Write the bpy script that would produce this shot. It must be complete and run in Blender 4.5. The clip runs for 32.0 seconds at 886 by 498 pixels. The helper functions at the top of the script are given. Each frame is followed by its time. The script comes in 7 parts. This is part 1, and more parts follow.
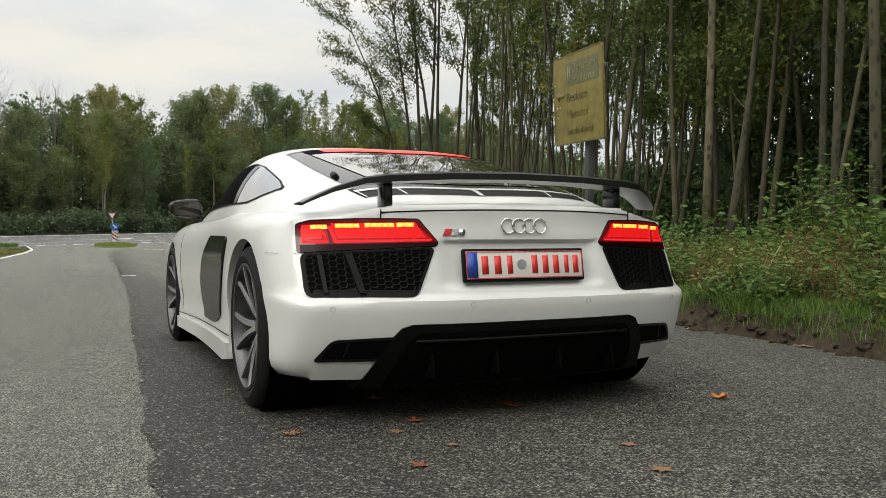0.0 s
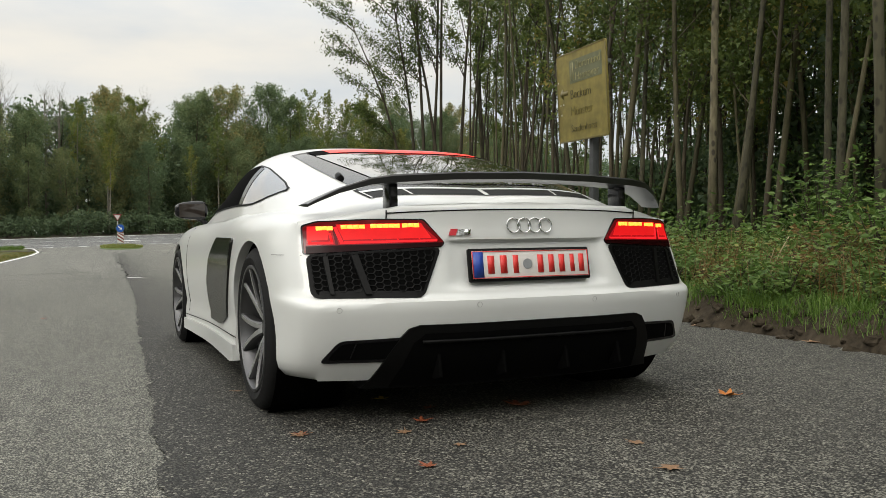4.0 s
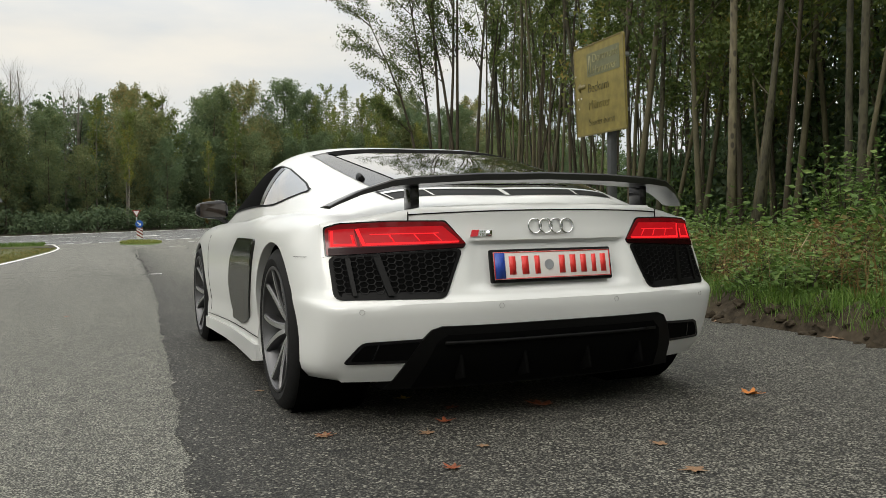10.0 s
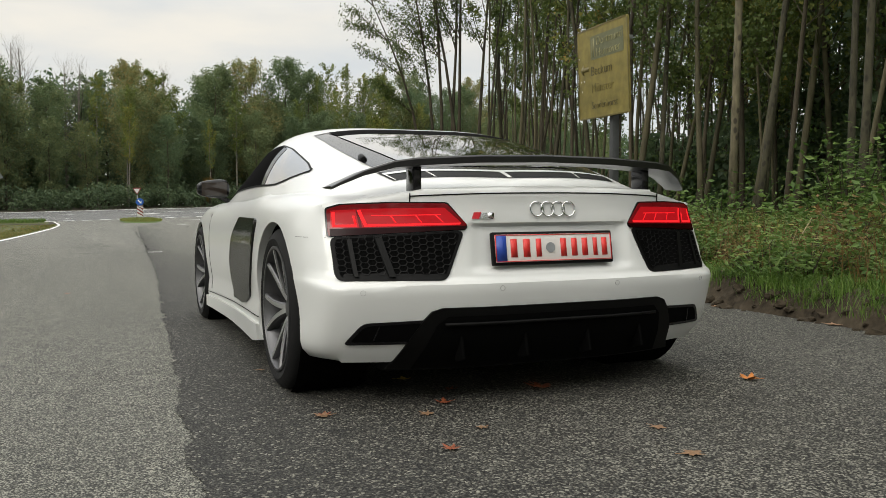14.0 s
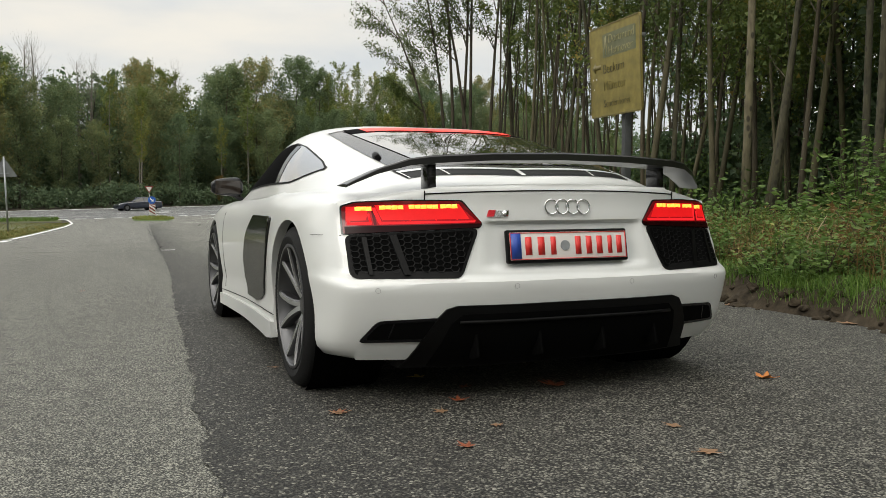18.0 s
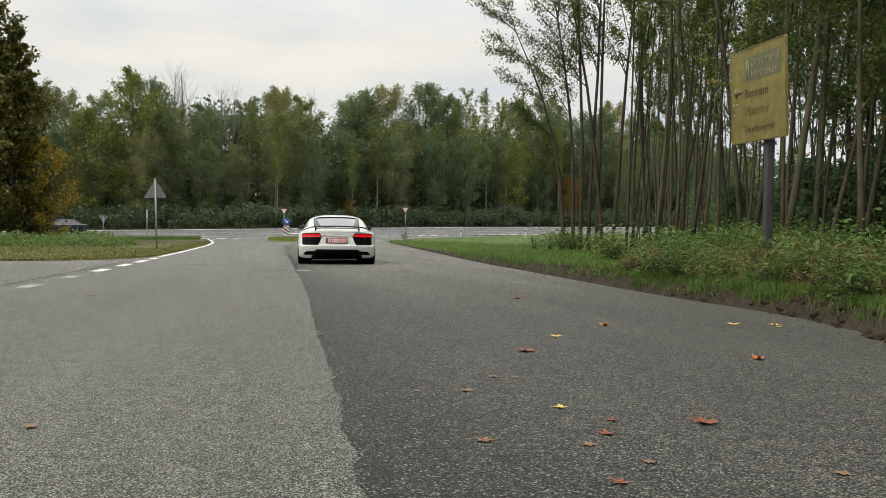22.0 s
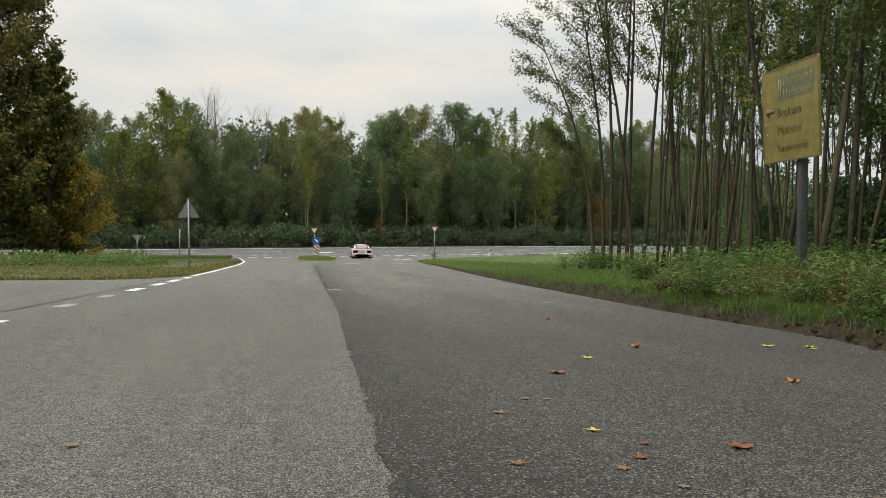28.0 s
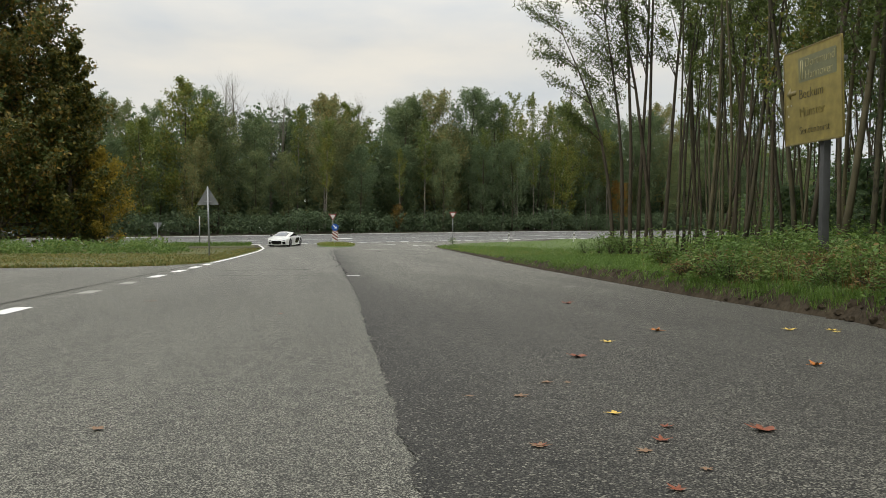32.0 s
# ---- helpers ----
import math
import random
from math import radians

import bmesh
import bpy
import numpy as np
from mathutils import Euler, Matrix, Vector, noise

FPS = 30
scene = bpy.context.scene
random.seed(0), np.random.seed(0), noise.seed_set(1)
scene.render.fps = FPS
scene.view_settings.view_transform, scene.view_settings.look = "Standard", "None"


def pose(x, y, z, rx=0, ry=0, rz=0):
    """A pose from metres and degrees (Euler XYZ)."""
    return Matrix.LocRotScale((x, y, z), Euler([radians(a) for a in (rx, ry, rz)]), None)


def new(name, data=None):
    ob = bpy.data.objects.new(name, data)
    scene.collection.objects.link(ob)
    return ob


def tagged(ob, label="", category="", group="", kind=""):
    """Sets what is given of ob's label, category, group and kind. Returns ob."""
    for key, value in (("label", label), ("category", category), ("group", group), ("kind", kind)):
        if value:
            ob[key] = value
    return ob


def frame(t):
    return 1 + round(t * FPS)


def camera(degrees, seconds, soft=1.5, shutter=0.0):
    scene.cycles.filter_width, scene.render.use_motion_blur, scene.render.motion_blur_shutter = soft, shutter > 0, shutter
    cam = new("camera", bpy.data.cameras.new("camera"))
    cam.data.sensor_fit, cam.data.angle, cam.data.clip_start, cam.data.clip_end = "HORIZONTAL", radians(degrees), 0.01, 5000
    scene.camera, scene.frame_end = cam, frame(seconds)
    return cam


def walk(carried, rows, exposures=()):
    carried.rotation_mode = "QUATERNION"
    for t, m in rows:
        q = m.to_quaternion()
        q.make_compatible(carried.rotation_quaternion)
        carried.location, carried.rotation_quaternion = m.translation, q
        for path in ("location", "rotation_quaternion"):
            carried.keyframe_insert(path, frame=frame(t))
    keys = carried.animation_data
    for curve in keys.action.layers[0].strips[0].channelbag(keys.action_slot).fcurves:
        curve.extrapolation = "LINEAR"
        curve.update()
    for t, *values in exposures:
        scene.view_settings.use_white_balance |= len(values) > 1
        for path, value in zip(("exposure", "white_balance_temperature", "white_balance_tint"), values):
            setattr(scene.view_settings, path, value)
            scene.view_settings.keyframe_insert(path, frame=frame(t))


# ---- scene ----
cam = camera(55.3, 32.0, 0.75)
PATH = [  # seconds, x, y, z, pitch, roll, yaw
    (0, -1.658, -2.814, 0.717, -0.715, 0.161, -24.263),
    (0.5, -1.657, -2.814, 0.721, -0.735, 0.328, -24.314),
    (1, -1.655, -2.815, 0.720, -0.710, 0.283, -24.296),
    (1.5, -1.658, -2.817, 0.721, -0.775, 0.375, -24.240),
    (2, -1.657, -2.811, 0.720, -0.771, 0.605, -24.178),
    (2.5, -1.656, -2.811, 0.720, -0.952, 0.765, -24.206),
    (3, -1.661, -2.816, 0.720, -0.963, 0.739, -24.036),
    (3.5, -1.662, -2.814, 0.723, -0.941, 0.869, -23.940),
    (5.5, -1.660, -2.827, 0.726, -0.322, 0.228, -23.956),
    (6, -1.659, -2.829, 0.725, -0.159, 0.314, -23.925),
    (6.5, -1.661, -2.832, 0.730, -0.060, 0.421, -23.696),
    (7, -1.662, -2.835, 0.730, 0.095, 0.524, -23.274),
    (7.5, -1.666, -2.834, 0.733, 0.091, 0.665, -22.959),
    (8, -1.671, -2.833, 0.734, 0.083, 0.768, -22.582),
    (8.5, -1.676, -2.825, 0.754, -0.226, 0.535, -22.367),
    (9, -1.682, -2.816, 0.755, -0.981, 0.335, -22.370),
    (9.5, -1.679, -2.811, 0.748, -1.359, 0.745, -22.852),
    (10, -1.681, -2.814, 0.755, -1.277, 1.141, -22.812),
    (10.5, -1.682, -2.816, 0.758, -1.050, 1.103, -22.567),
    (11, -1.682, -2.821, 0.760, -1.086, 1.056, -22.606),
    (11.5, -1.685, -2.819, 0.758, -1.391, 0.617, -22.776),
    (12, -1.684, -2.819, 0.756, -1.840, 0.133, -22.932),
    (12.5, -1.682, -2.818, 0.753, -2.208, 0.106, -23.022),
    (13, -1.681, -2.816, 0.756, -2.344, 0.255, -23.077),
    (13.5, -1.684, -2.818, 0.754, -2.425, 0.306, -22.975),
    (14, -1.686, -2.813, 0.756, -2.520, 0.422, -22.775),
    (14.5, -1.691, -2.812, 0.752, -2.601, 0.326, -22.564),
    (16.5, -1.704, -2.812, 0.753, -2.463, 0.294, -21.960),
    (17, -1.701, -2.810, 0.756, -2.575, 0.376, -21.997),
    (17.5, -1.701, -2.810, 0.754, -2.617, 0.378, -22.061),
    (18, -1.701, -2.809, 0.754, -2.624, 0.402, -22.057),
    (18.5, -1.695, -2.802, 0.756, -2.429, 0.601, -22.375),
    (19, -1.697, -2.805, 0.756, -2.114, 0.253, -23.006),
    (19.5, -1.702, -2.809, 0.756, -2.180, -0.064, -23.025),
    (20, -1.704, -2.808, 0.757, -2.265, 0.157, -22.669),
    (20.2, -1.715, -2.803, 0.758, -2.080, 0.060, -22.000),
    (20.35, -1.722, -2.800, 0.759, -1.850, 0.000, -21.150),
    (20.5, -1.731, -2.796, 0.759, -1.643, -0.080, -19.767),
    (21, -1.765, -2.764, 0.773, -0.979, -0.081, -15.923),
    (21.5, -1.781, -2.769, 0.760, -1.015, -0.406, -14.255),
    (22, -1.791, -2.768, 0.763, -0.959, -0.610, -13.659),
    (22.5, -1.797, -2.763, 0.767, -0.783, -0.614, -13.379),
    (23, -1.800, -2.764, 0.770, -0.624, -0.564, -13.223),
    (23.5, -1.802, -2.768, 0.771, -0.339, -0.461, -12.883),
    (24, -1.807, -2.776, 0.774, 0.008, -0.597, -12.564),
    (24.5, -1.806, -2.778, 0.775, 0.138, -0.696, -12.431),
    (25, -1.807, -2.783, 0.776, 0.209, -0.741, -12.367),
    (25.5, -1.805, -2.785, 0.776, 0.267, -0.771, -12.282),
    (27.5, -1.814, -2.793, 0.779, 0.242, -0.633, -11.744),
    (28, -1.814, -2.794, 0.778, 0.317, -0.625, -11.692),
    (28.5, -1.816, -2.798, 0.778, 0.430, -0.618, -11.585),
    (29, -1.815, -2.801, 0.782, 0.765, -0.510, -11.273),
    (29.5, -1.817, -2.806, 0.784, 1.062, -0.540, -10.908),
    (30, -1.816, -2.807, 0.788, 0.892, -0.606, -10.788),
    (30.5, -1.809, -2.802, 0.786, 0.423, -0.434, -11.027),
    (31, -1.820, -2.791, 0.773, -0.231, -0.231, -10.761),
    (31.5, -1.821, -2.793, 0.770, -0.621, -0.276, -10.656),
    (32, -1.821, -2.794, 0.771, -0.669, -0.283, -10.455),
]
walk(cam, [(t, pose(x, y, z, 90 + p, r, w)) for t, x, y, z, p, r, w in PATH], [(0, 0.05, 6830, 9), (24, 0.05, 6830, 9), (28, -0.05, 6830, 9), (32, -0.08, 6830, 9)])
# ---- world and light: an overcast autumn day ----
SUN_ELEVATION, SUN_TURN = 40.0, 242.0
world = bpy.data.worlds.new("overcast_sky")
scene.world = world
world.use_nodes = True
wn, wl = world.node_tree.nodes, world.node_tree.links
wn.clear()
w_out = wn.new("ShaderNodeOutputWorld")
w_bg = wn.new("ShaderNodeBackground")
w_sky = wn.new("ShaderNodeTexSky")
w_sky.sky_type, w_sky.sun_disc = "NISHITA", False
w_sky.sun_elevation, w_sky.sun_rotation = radians(SUN_ELEVATION), radians(SUN_TURN)
w_co = wn.new("ShaderNodeTexCoord")
w_map = wn.new("ShaderNodeMapping")
w_map.inputs["Scale"].default_value = (1.0, 1.0, 3.2)
w_noise = wn.new("ShaderNodeTexNoise")
w_noise.inputs["Scale"].default_value, w_noise.inputs["Detail"].default_value = 2.6, 6.0
w_noise.inputs["Roughness"].default_value = 0.5
w_ramp = wn.new("ShaderNodeValToRGB")
w_ramp.color_ramp.elements[0].position, w_ramp.color_ramp.elements[0].color = 0.36, (6.3, 6.9, 7.6, 1)
w_ramp.color_ramp.elements[1].position, w_ramp.color_ramp.elements[1].color = 0.62, (9.0, 8.75, 8.2, 1)
w_mix = wn.new("ShaderNodeMix")
w_mix.data_type, w_mix.inputs[0].default_value = "RGBA", 0.93
wl.new(w_co.outputs["Generated"], w_map.inputs[0])
wl.new(w_map.outputs[0], w_noise.inputs["Vector"])
wl.new(w_noise.outputs["Fac"], w_ramp.inputs[0])
wl.new(w_sky.outputs[0], w_mix.inputs[6])
wl.new(w_ramp.outputs[0], w_mix.inputs[7])
w_sep = wn.new("ShaderNodeSeparateXYZ")
wl.new(w_co.outputs["Generated"], w_sep.inputs[0])
w_rise = wn.new("ShaderNodeMapRange")  # an overcast sky is about three times as bright overhead
w_rise.inputs[1].default_value, w_rise.inputs[2].default_value = 0.22, 0.95
w_rise.inputs[3].default_value, w_rise.inputs[4].default_value = 1.0, 2.9
wl.new(w_sep.outputs["Z"], w_rise.inputs[0])
w_scale = wn.new("ShaderNodeVectorMath")
w_scale.operation = "SCALE"
wl.new(w_mix.outputs[2], w_scale.inputs[0])
wl.new(w_rise.outputs[0], w_scale.inputs["Scale"])
wl.new(w_scale.outputs[0], w_bg.inputs["Color"])
w_bg.inputs["Strength"].default_value = 0.1
wl.new(w_bg.outputs[0], w_out.inputs[0])

sun_lamp = bpy.data.lights.new("sun", "SUN")
sun_lamp.energy, sun_lamp.angle, sun_lamp.color = 1.1, radians(25), (1.0, 0.97, 0.92)
sun = new("sun", sun_lamp)
sun.rotation_euler = (radians(90 - SUN_ELEVATION), 0, radians(180 - SUN_TURN))
# ---- materials ----
def nodes(name):
    m = bpy.data.materials.new(name)
    m.use_nodes = True
    return m, m.node_tree.nodes, m.node_tree.links, m.node_tree.nodes["Principled BSDF"]


def plain(name, color, rough=0.5, metal=0.0, coat=0.0, spec=0.5, grain=0.0, scale=40.0, bump=0.0, emit=0.0, emit_color=None):
    """A surface with fine variation of its colour and gloss at two scales."""
    m, n, l, b = nodes(name)
    b.inputs["Metallic"].default_value = metal
    b.inputs["Roughness"].default_value = rough
    b.inputs["Coat Weight"].default_value = coat
    b.inputs["Coat Roughness"].default_value = 0.03
    b.inputs["Specular IOR Level"].default_value = spec
    b.inputs["Base Color"].default_value = (*color, 1)
    if grain:
        co = n.new("ShaderNodeTexCoord")
        a, c = n.new("ShaderNodeTexNoise"), n.new("ShaderNodeTexNoise")
        a.inputs["Scale"].default_value, c.inputs["Scale"].default_value = scale, scale / 9
        a.inputs["Detail"].default_value = 4
        l.new(co.outputs["Object"], a.inputs["Vector"])
        l.new(co.outputs["Object"], c.inputs["Vector"])
        add = n.new("ShaderNodeMath")
        l.new(a.outputs["Fac"], add.inputs[0])
        l.new(c.outputs["Fac"], add.inputs[1])
        ramp = n.new("ShaderNodeMapRange")
        ramp.inputs[1].default_value, ramp.inputs[2].default_value = 0.6, 1.4
        ramp.inputs[3].default_value, ramp.inputs[4].default_value = 1 - grain, 1 + grain
        l.new(add.outputs[0], ramp.inputs[0])
        mul = n.new("ShaderNodeVectorMath")
        mul.operation = "SCALE"
        mul.inputs[0].default_value = color
        l.new(ramp.outputs[0], mul.inputs["Scale"])
        l.new(mul.outputs[0], b.inputs["Base Color"])
        if bump:
            bp = n.new("ShaderNodeBump")
            bp.inputs["Strength"].default_value, bp.inputs["Distance"].default_value = bump, 0.01
            l.new(a.outputs["Fac"], bp.inputs["Height"])
            l.new(bp.outputs[0], b.inputs["Normal"])
    if emit:
        b.inputs["Emission Color"].default_value = (*(emit_color or color), 1)
        b.inputs["Emission Strength"].default_value = emit
    return m


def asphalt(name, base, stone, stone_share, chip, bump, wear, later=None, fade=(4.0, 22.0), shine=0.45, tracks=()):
    """Tar with chippings: each chipping a cell of its own colour, over patches of wear."""
    m, n, l, b = nodes(name)
    co = n.new("ShaderNodeTexCoord")
    vor = n.new("ShaderNodeTexVoronoi")
    vor.inputs["Scale"].default_value = 1 / chip
    l.new(co.outputs["Object"], vor.inputs["Vector"])
    white = n.new("ShaderNodeTexWhiteNoise")
    l.new(vor.outputs["Position"], white.inputs["Vector"])
    pick = n.new("ShaderNodeMapRange")
    pick.inputs[1].default_value, pick.inputs[2].default_value = 1 - stone_share, 1.0
    l.new(white.outputs["Value"], pick.inputs[0])
    tone = n.new("ShaderNodeMapRange")
    tone.inputs[3].default_value, tone.inputs[4].default_value = 0.15, 1.9
    l.new(white.outputs["Value"], tone.inputs[0])
    big = n.new("ShaderNodeTexNoise")
    big.inputs["Scale"].default_value, big.inputs["Detail"].default_value = 0.55, 6
    big.inputs["Roughness"].default_value = 0.62
    lanes = n.new("ShaderNodeMapping")
    lanes.inputs["Scale"].default_value = (1.6, 0.22, 1)
    lanes.inputs["Rotation"].default_value = (0, 0, radians(6))
    l.new(co.outputs["Object"], lanes.inputs[0])
    l.new(lanes.outputs[0], big.inputs["Vector"])
    wr = n.new("ShaderNodeMapRange")
    wr.inputs[1].default_value, wr.inputs[2].default_value = 0.3, 0.7
    wr.inputs[3].default_value, wr.inputs[4].default_value = 1 - wear, 1 + wear
    l.new(big.outputs["Fac"], wr.inputs[0])
    fine = n.new("ShaderNodeTexNoise")  # hand-sized mottling between grain and lane
    fine.inputs["Scale"].default_value, fine.inputs["Detail"].default_value, fine.inputs["Roughness"].default_value = 9.0, 8, 0.75
    l.new(co.outputs["Object"], fine.inputs["Vector"])
    fr = n.new("ShaderNodeMapRange")
    fr.inputs[1].default_value, fr.inputs[2].default_value, fr.inputs[3].default_value, fr.inputs[4].default_value = 0.3, 0.7, 0.6, 1.4
    l.new(fine.outputs["Fac"], fr.inputs[0])
    both = n.new("ShaderNodeMath")
    both.operation = "MULTIPLY"
    l.new(wr.outputs[0], both.inputs[0])
    l.new(fr.outputs[0], both.inputs[1])
    if tracks:  # lengthwise bands where wheels have polished or blackened the surface
        ts, tx, tm, tr = n.new("ShaderNodeSeparateXYZ"), n.new("ShaderNodeMath"), n.new("ShaderNodeMath"), n.new("ShaderNodeValToRGB")
        l.new(co.outputs["Object"], ts.inputs[0])
        tx.operation, tx.inputs[1].default_value = "MULTIPLY_ADD", -0.045
        l.new(ts.outputs["Y"], tx.inputs[0])
        l.new(ts.outputs["X"], tx.inputs[2])
        tm.operation, tm.inputs[1].default_value, tm.inputs[2].default_value = "MULTIPLY_ADD", 0.2, 0.3
        l.new(tx.outputs[0], tm.inputs[0])
        while len(tr.color_ramp.elements) < len(tracks):
            tr.color_ramp.elements.new(0.5)
        for e, (p, v) in zip(tr.color_ramp.elements, tracks):
            e.position, e.color = p * 0.2 + 0.3, (v, v, v, 1)
        tr.color_ramp.interpolation = "B_SPLINE"
        l.new(tm.outputs[0], tr.inputs[0])
        tb = n.new("ShaderNodeMath")
        tb.operation = "MULTIPLY"
        l.new(tr.outputs[0], tb.inputs[0])
        l.new(both.outputs[0], tb.inputs[1])
        both = tb
    k = n.new("ShaderNodeMath")
    k.operation = "MULTIPLY"
    l.new(tone.outputs[0], k.inputs[0])
    l.new(both.outputs[0], k.inputs[1])
    gap = n.new("ShaderNodeMapRange")  # dark tar between the chippings, with the shade of the voids put into it
    gap.inputs[1].default_value, gap.inputs[2].default_value, gap.inputs[3].default_value, gap.inputs[4].default_value = 0.3, 0.62, 1.15, 0.12
    l.new(vor.outputs["Distance"], gap.inputs[0])
    k2 = n.new("ShaderNodeMath")
    k2.operation = "MULTIPLY"
    l.new(k.outputs[0], k2.inputs[0])
    l.new(gap.outputs[0], k2.inputs[1])
    k = k2
    tar = n.new("ShaderNodeVectorMath")
    tar.operation = "SCALE"
    tar.inputs[0].default_value = base
    if later:  # the surfacing turns paler further along the road, its low-angle sheen painted in
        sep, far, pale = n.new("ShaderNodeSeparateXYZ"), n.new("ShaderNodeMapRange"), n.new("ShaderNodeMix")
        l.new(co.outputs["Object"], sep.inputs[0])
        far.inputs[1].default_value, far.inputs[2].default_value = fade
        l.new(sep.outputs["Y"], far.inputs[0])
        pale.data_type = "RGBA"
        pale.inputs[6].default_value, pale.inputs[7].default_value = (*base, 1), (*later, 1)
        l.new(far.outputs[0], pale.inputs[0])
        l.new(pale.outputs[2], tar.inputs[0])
    l.new(k.outputs[0], tar.inputs["Scale"])
    mix = n.new("ShaderNodeMix")
    mix.data_type = "RGBA"
    mix.inputs[7].default_value = (*stone, 1)
    l.new(pick.outputs[0], mix.inputs[0])
    l.new(tar.outputs[0], mix.inputs[6])
    l.new(mix.outputs[2], b.inputs["Base Color"])
    b.inputs["Roughness"].default_value = 0.75
    b.inputs["Specular IOR Level"].default_value = shine
    bp = n.new("ShaderNodeBump")
    bp.inputs["Strength"].default_value, bp.inputs["Distance"].default_value = bump, chip * 0.5
    bp.invert = True
    l.new(vor.outputs["Distance"], bp.inputs["Height"])
    l.new(bp.outputs[0], b.inputs["Normal"])
    return m


def leafy(name, colors, rough=0.55, through_light=0.35, own=0.38):
    """Leaves: each takes its own tone between the colours, each plant its own share of them."""
    m, n, l, b = nodes(name)
    geo, info = n.new("ShaderNodeNewGeometry"), n.new("ShaderNodeObjectInfo")
    mixf = n.new("ShaderNodeMath")
    mixf.operation = "MULTIPLY_ADD"
    mixf.inputs[1].default_value = 1 - own
    half = n.new("ShaderNodeMath")
    half.operation = "MULTIPLY"
    half.inputs[1].default_value = own
    l.new(info.outputs["Random"], half.inputs[0])
    l.new(geo.outputs["Random Per Island"], mixf.inputs[0])
    l.new(half.outputs[0], mixf.inputs[2])
    ramp = n.new("ShaderNodeValToRGB")
    while len(ramp.color_ramp.elements) < len(colors):
        ramp.color_ramp.elements.new(0.5)
    for i, (e, (p, c)) in enumerate(zip(ramp.color_ramp.elements, colors)):
        e.position, e.color = p, (*c, 1)
    l.new(mixf.outputs[0], ramp.inputs[0])
    l.new(ramp.outputs[0], b.inputs["Base Color"])
    b.inputs["Roughness"].default_value = rough
    b.inputs["Specular IOR Level"].default_value = 0.3
    tr = n.new("ShaderNodeBsdfTranslucent")
    l.new(ramp.outputs[0], tr.inputs["Color"])
    ms = n.new("ShaderNodeMixShader")
    ms.inputs[0].default_value = through_light
    l.new(b.outputs[0], ms.inputs[1])
    l.new(tr.outputs[0], ms.inputs[2])
    l.new(ms.outputs[0], n["Material Output"].inputs["Surface"])
    return m


def bark(name, dark, light, scale=9.0, scars=0.0):
    m, n, l, b = nodes(name)
    co, info = n.new("ShaderNodeTexCoord"), n.new("ShaderNodeObjectInfo")
    mp = n.new("ShaderNodeMapping")
    mp.inputs["Scale"].default_value = (1, 1, 0.28)
    l.new(co.outputs["Object"], mp.inputs[0])
    a, c = n.new("ShaderNodeTexNoise"), n.new("ShaderNodeTexNoise")
    a.inputs["Scale"].default_value, a.inputs["Detail"].default_value = scale, 6
    c.inputs["Scale"].default_value = 1.3
    l.new(mp.outputs[0], a.inputs["Vector"])
    l.new(co.outputs["Object"], c.inputs["Vector"])
    s = n.new("ShaderNodeMath")
    s.operation = "MULTIPLY_ADD"
    s.inputs[1].default_value = 0.5
    l.new(info.outputs["Random"], s.inputs[0])
    l.new(c.outputs["Fac"], s.inputs[2])
    t = n.new("ShaderNodeMath")
    t.operation = "ADD"
    l.new(a.outputs["Fac"], t.inputs[0])
    l.new(s.outputs[0], t.inputs[1])
    r = n.new("ShaderNodeMapRange")
    r.inputs[1].default_value, r.inputs[2].default_value = 0.75, 1.75
    l.new(t.outputs[0], r.inputs[0])
    mix = n.new("ShaderNodeMix")
    mix.data_type = "RGBA"
    mix.inputs[6].default_value, mix.inputs[7].default_value = (*dark, 1), (*light, 1)
    l.new(r.outputs[0], mix.inputs[0])
    l.new(mix.outputs[2], b.inputs["Base Color"])
    if scars:  # dark knots where twigs have fallen
        kn, km, kr, kd = n.new("ShaderNodeTexVoronoi"), n.new("ShaderNodeMapping"), n.new("ShaderNodeMapRange"), n.new("ShaderNodeMix")
        km.inputs["Scale"].default_value = (1, 1, 0.55)
        l.new(co.outputs["Object"], km.inputs[0])
        l.new(km.outputs[0], kn.inputs["Vector"])
        kn.inputs["Scale"].default_value = 8.5
        kr.inputs[1].default_value, kr.inputs[2].default_value, kr.inputs[3].default_value, kr.inputs[4].default_value = 0.2, 0.34, scars, 0.0
        l.new(kn.outputs["Distance"], kr.inputs[0])
        kd.data_type = "RGBA"
        kd.inputs[7].default_value = (*(c * 0.6 for c in dark), 1)
        l.new(mix.outputs[2], kd.inputs[6])
        l.new(kr.outputs[0], kd.inputs[0])
        l.new(kd.outputs[2], b.inputs["Base Color"])
    b.inputs["Roughness"].default_value = 0.9
    bp = n.new("ShaderNodeBump")
    bp.inputs["Strength"].default_value, bp.inputs["Distance"].default_value = 0.6, 0.02
    l.new(a.outputs["Fac"], bp.inputs["Height"])
    l.new(bp.outputs[0], b.inputs["Normal"])
    return m


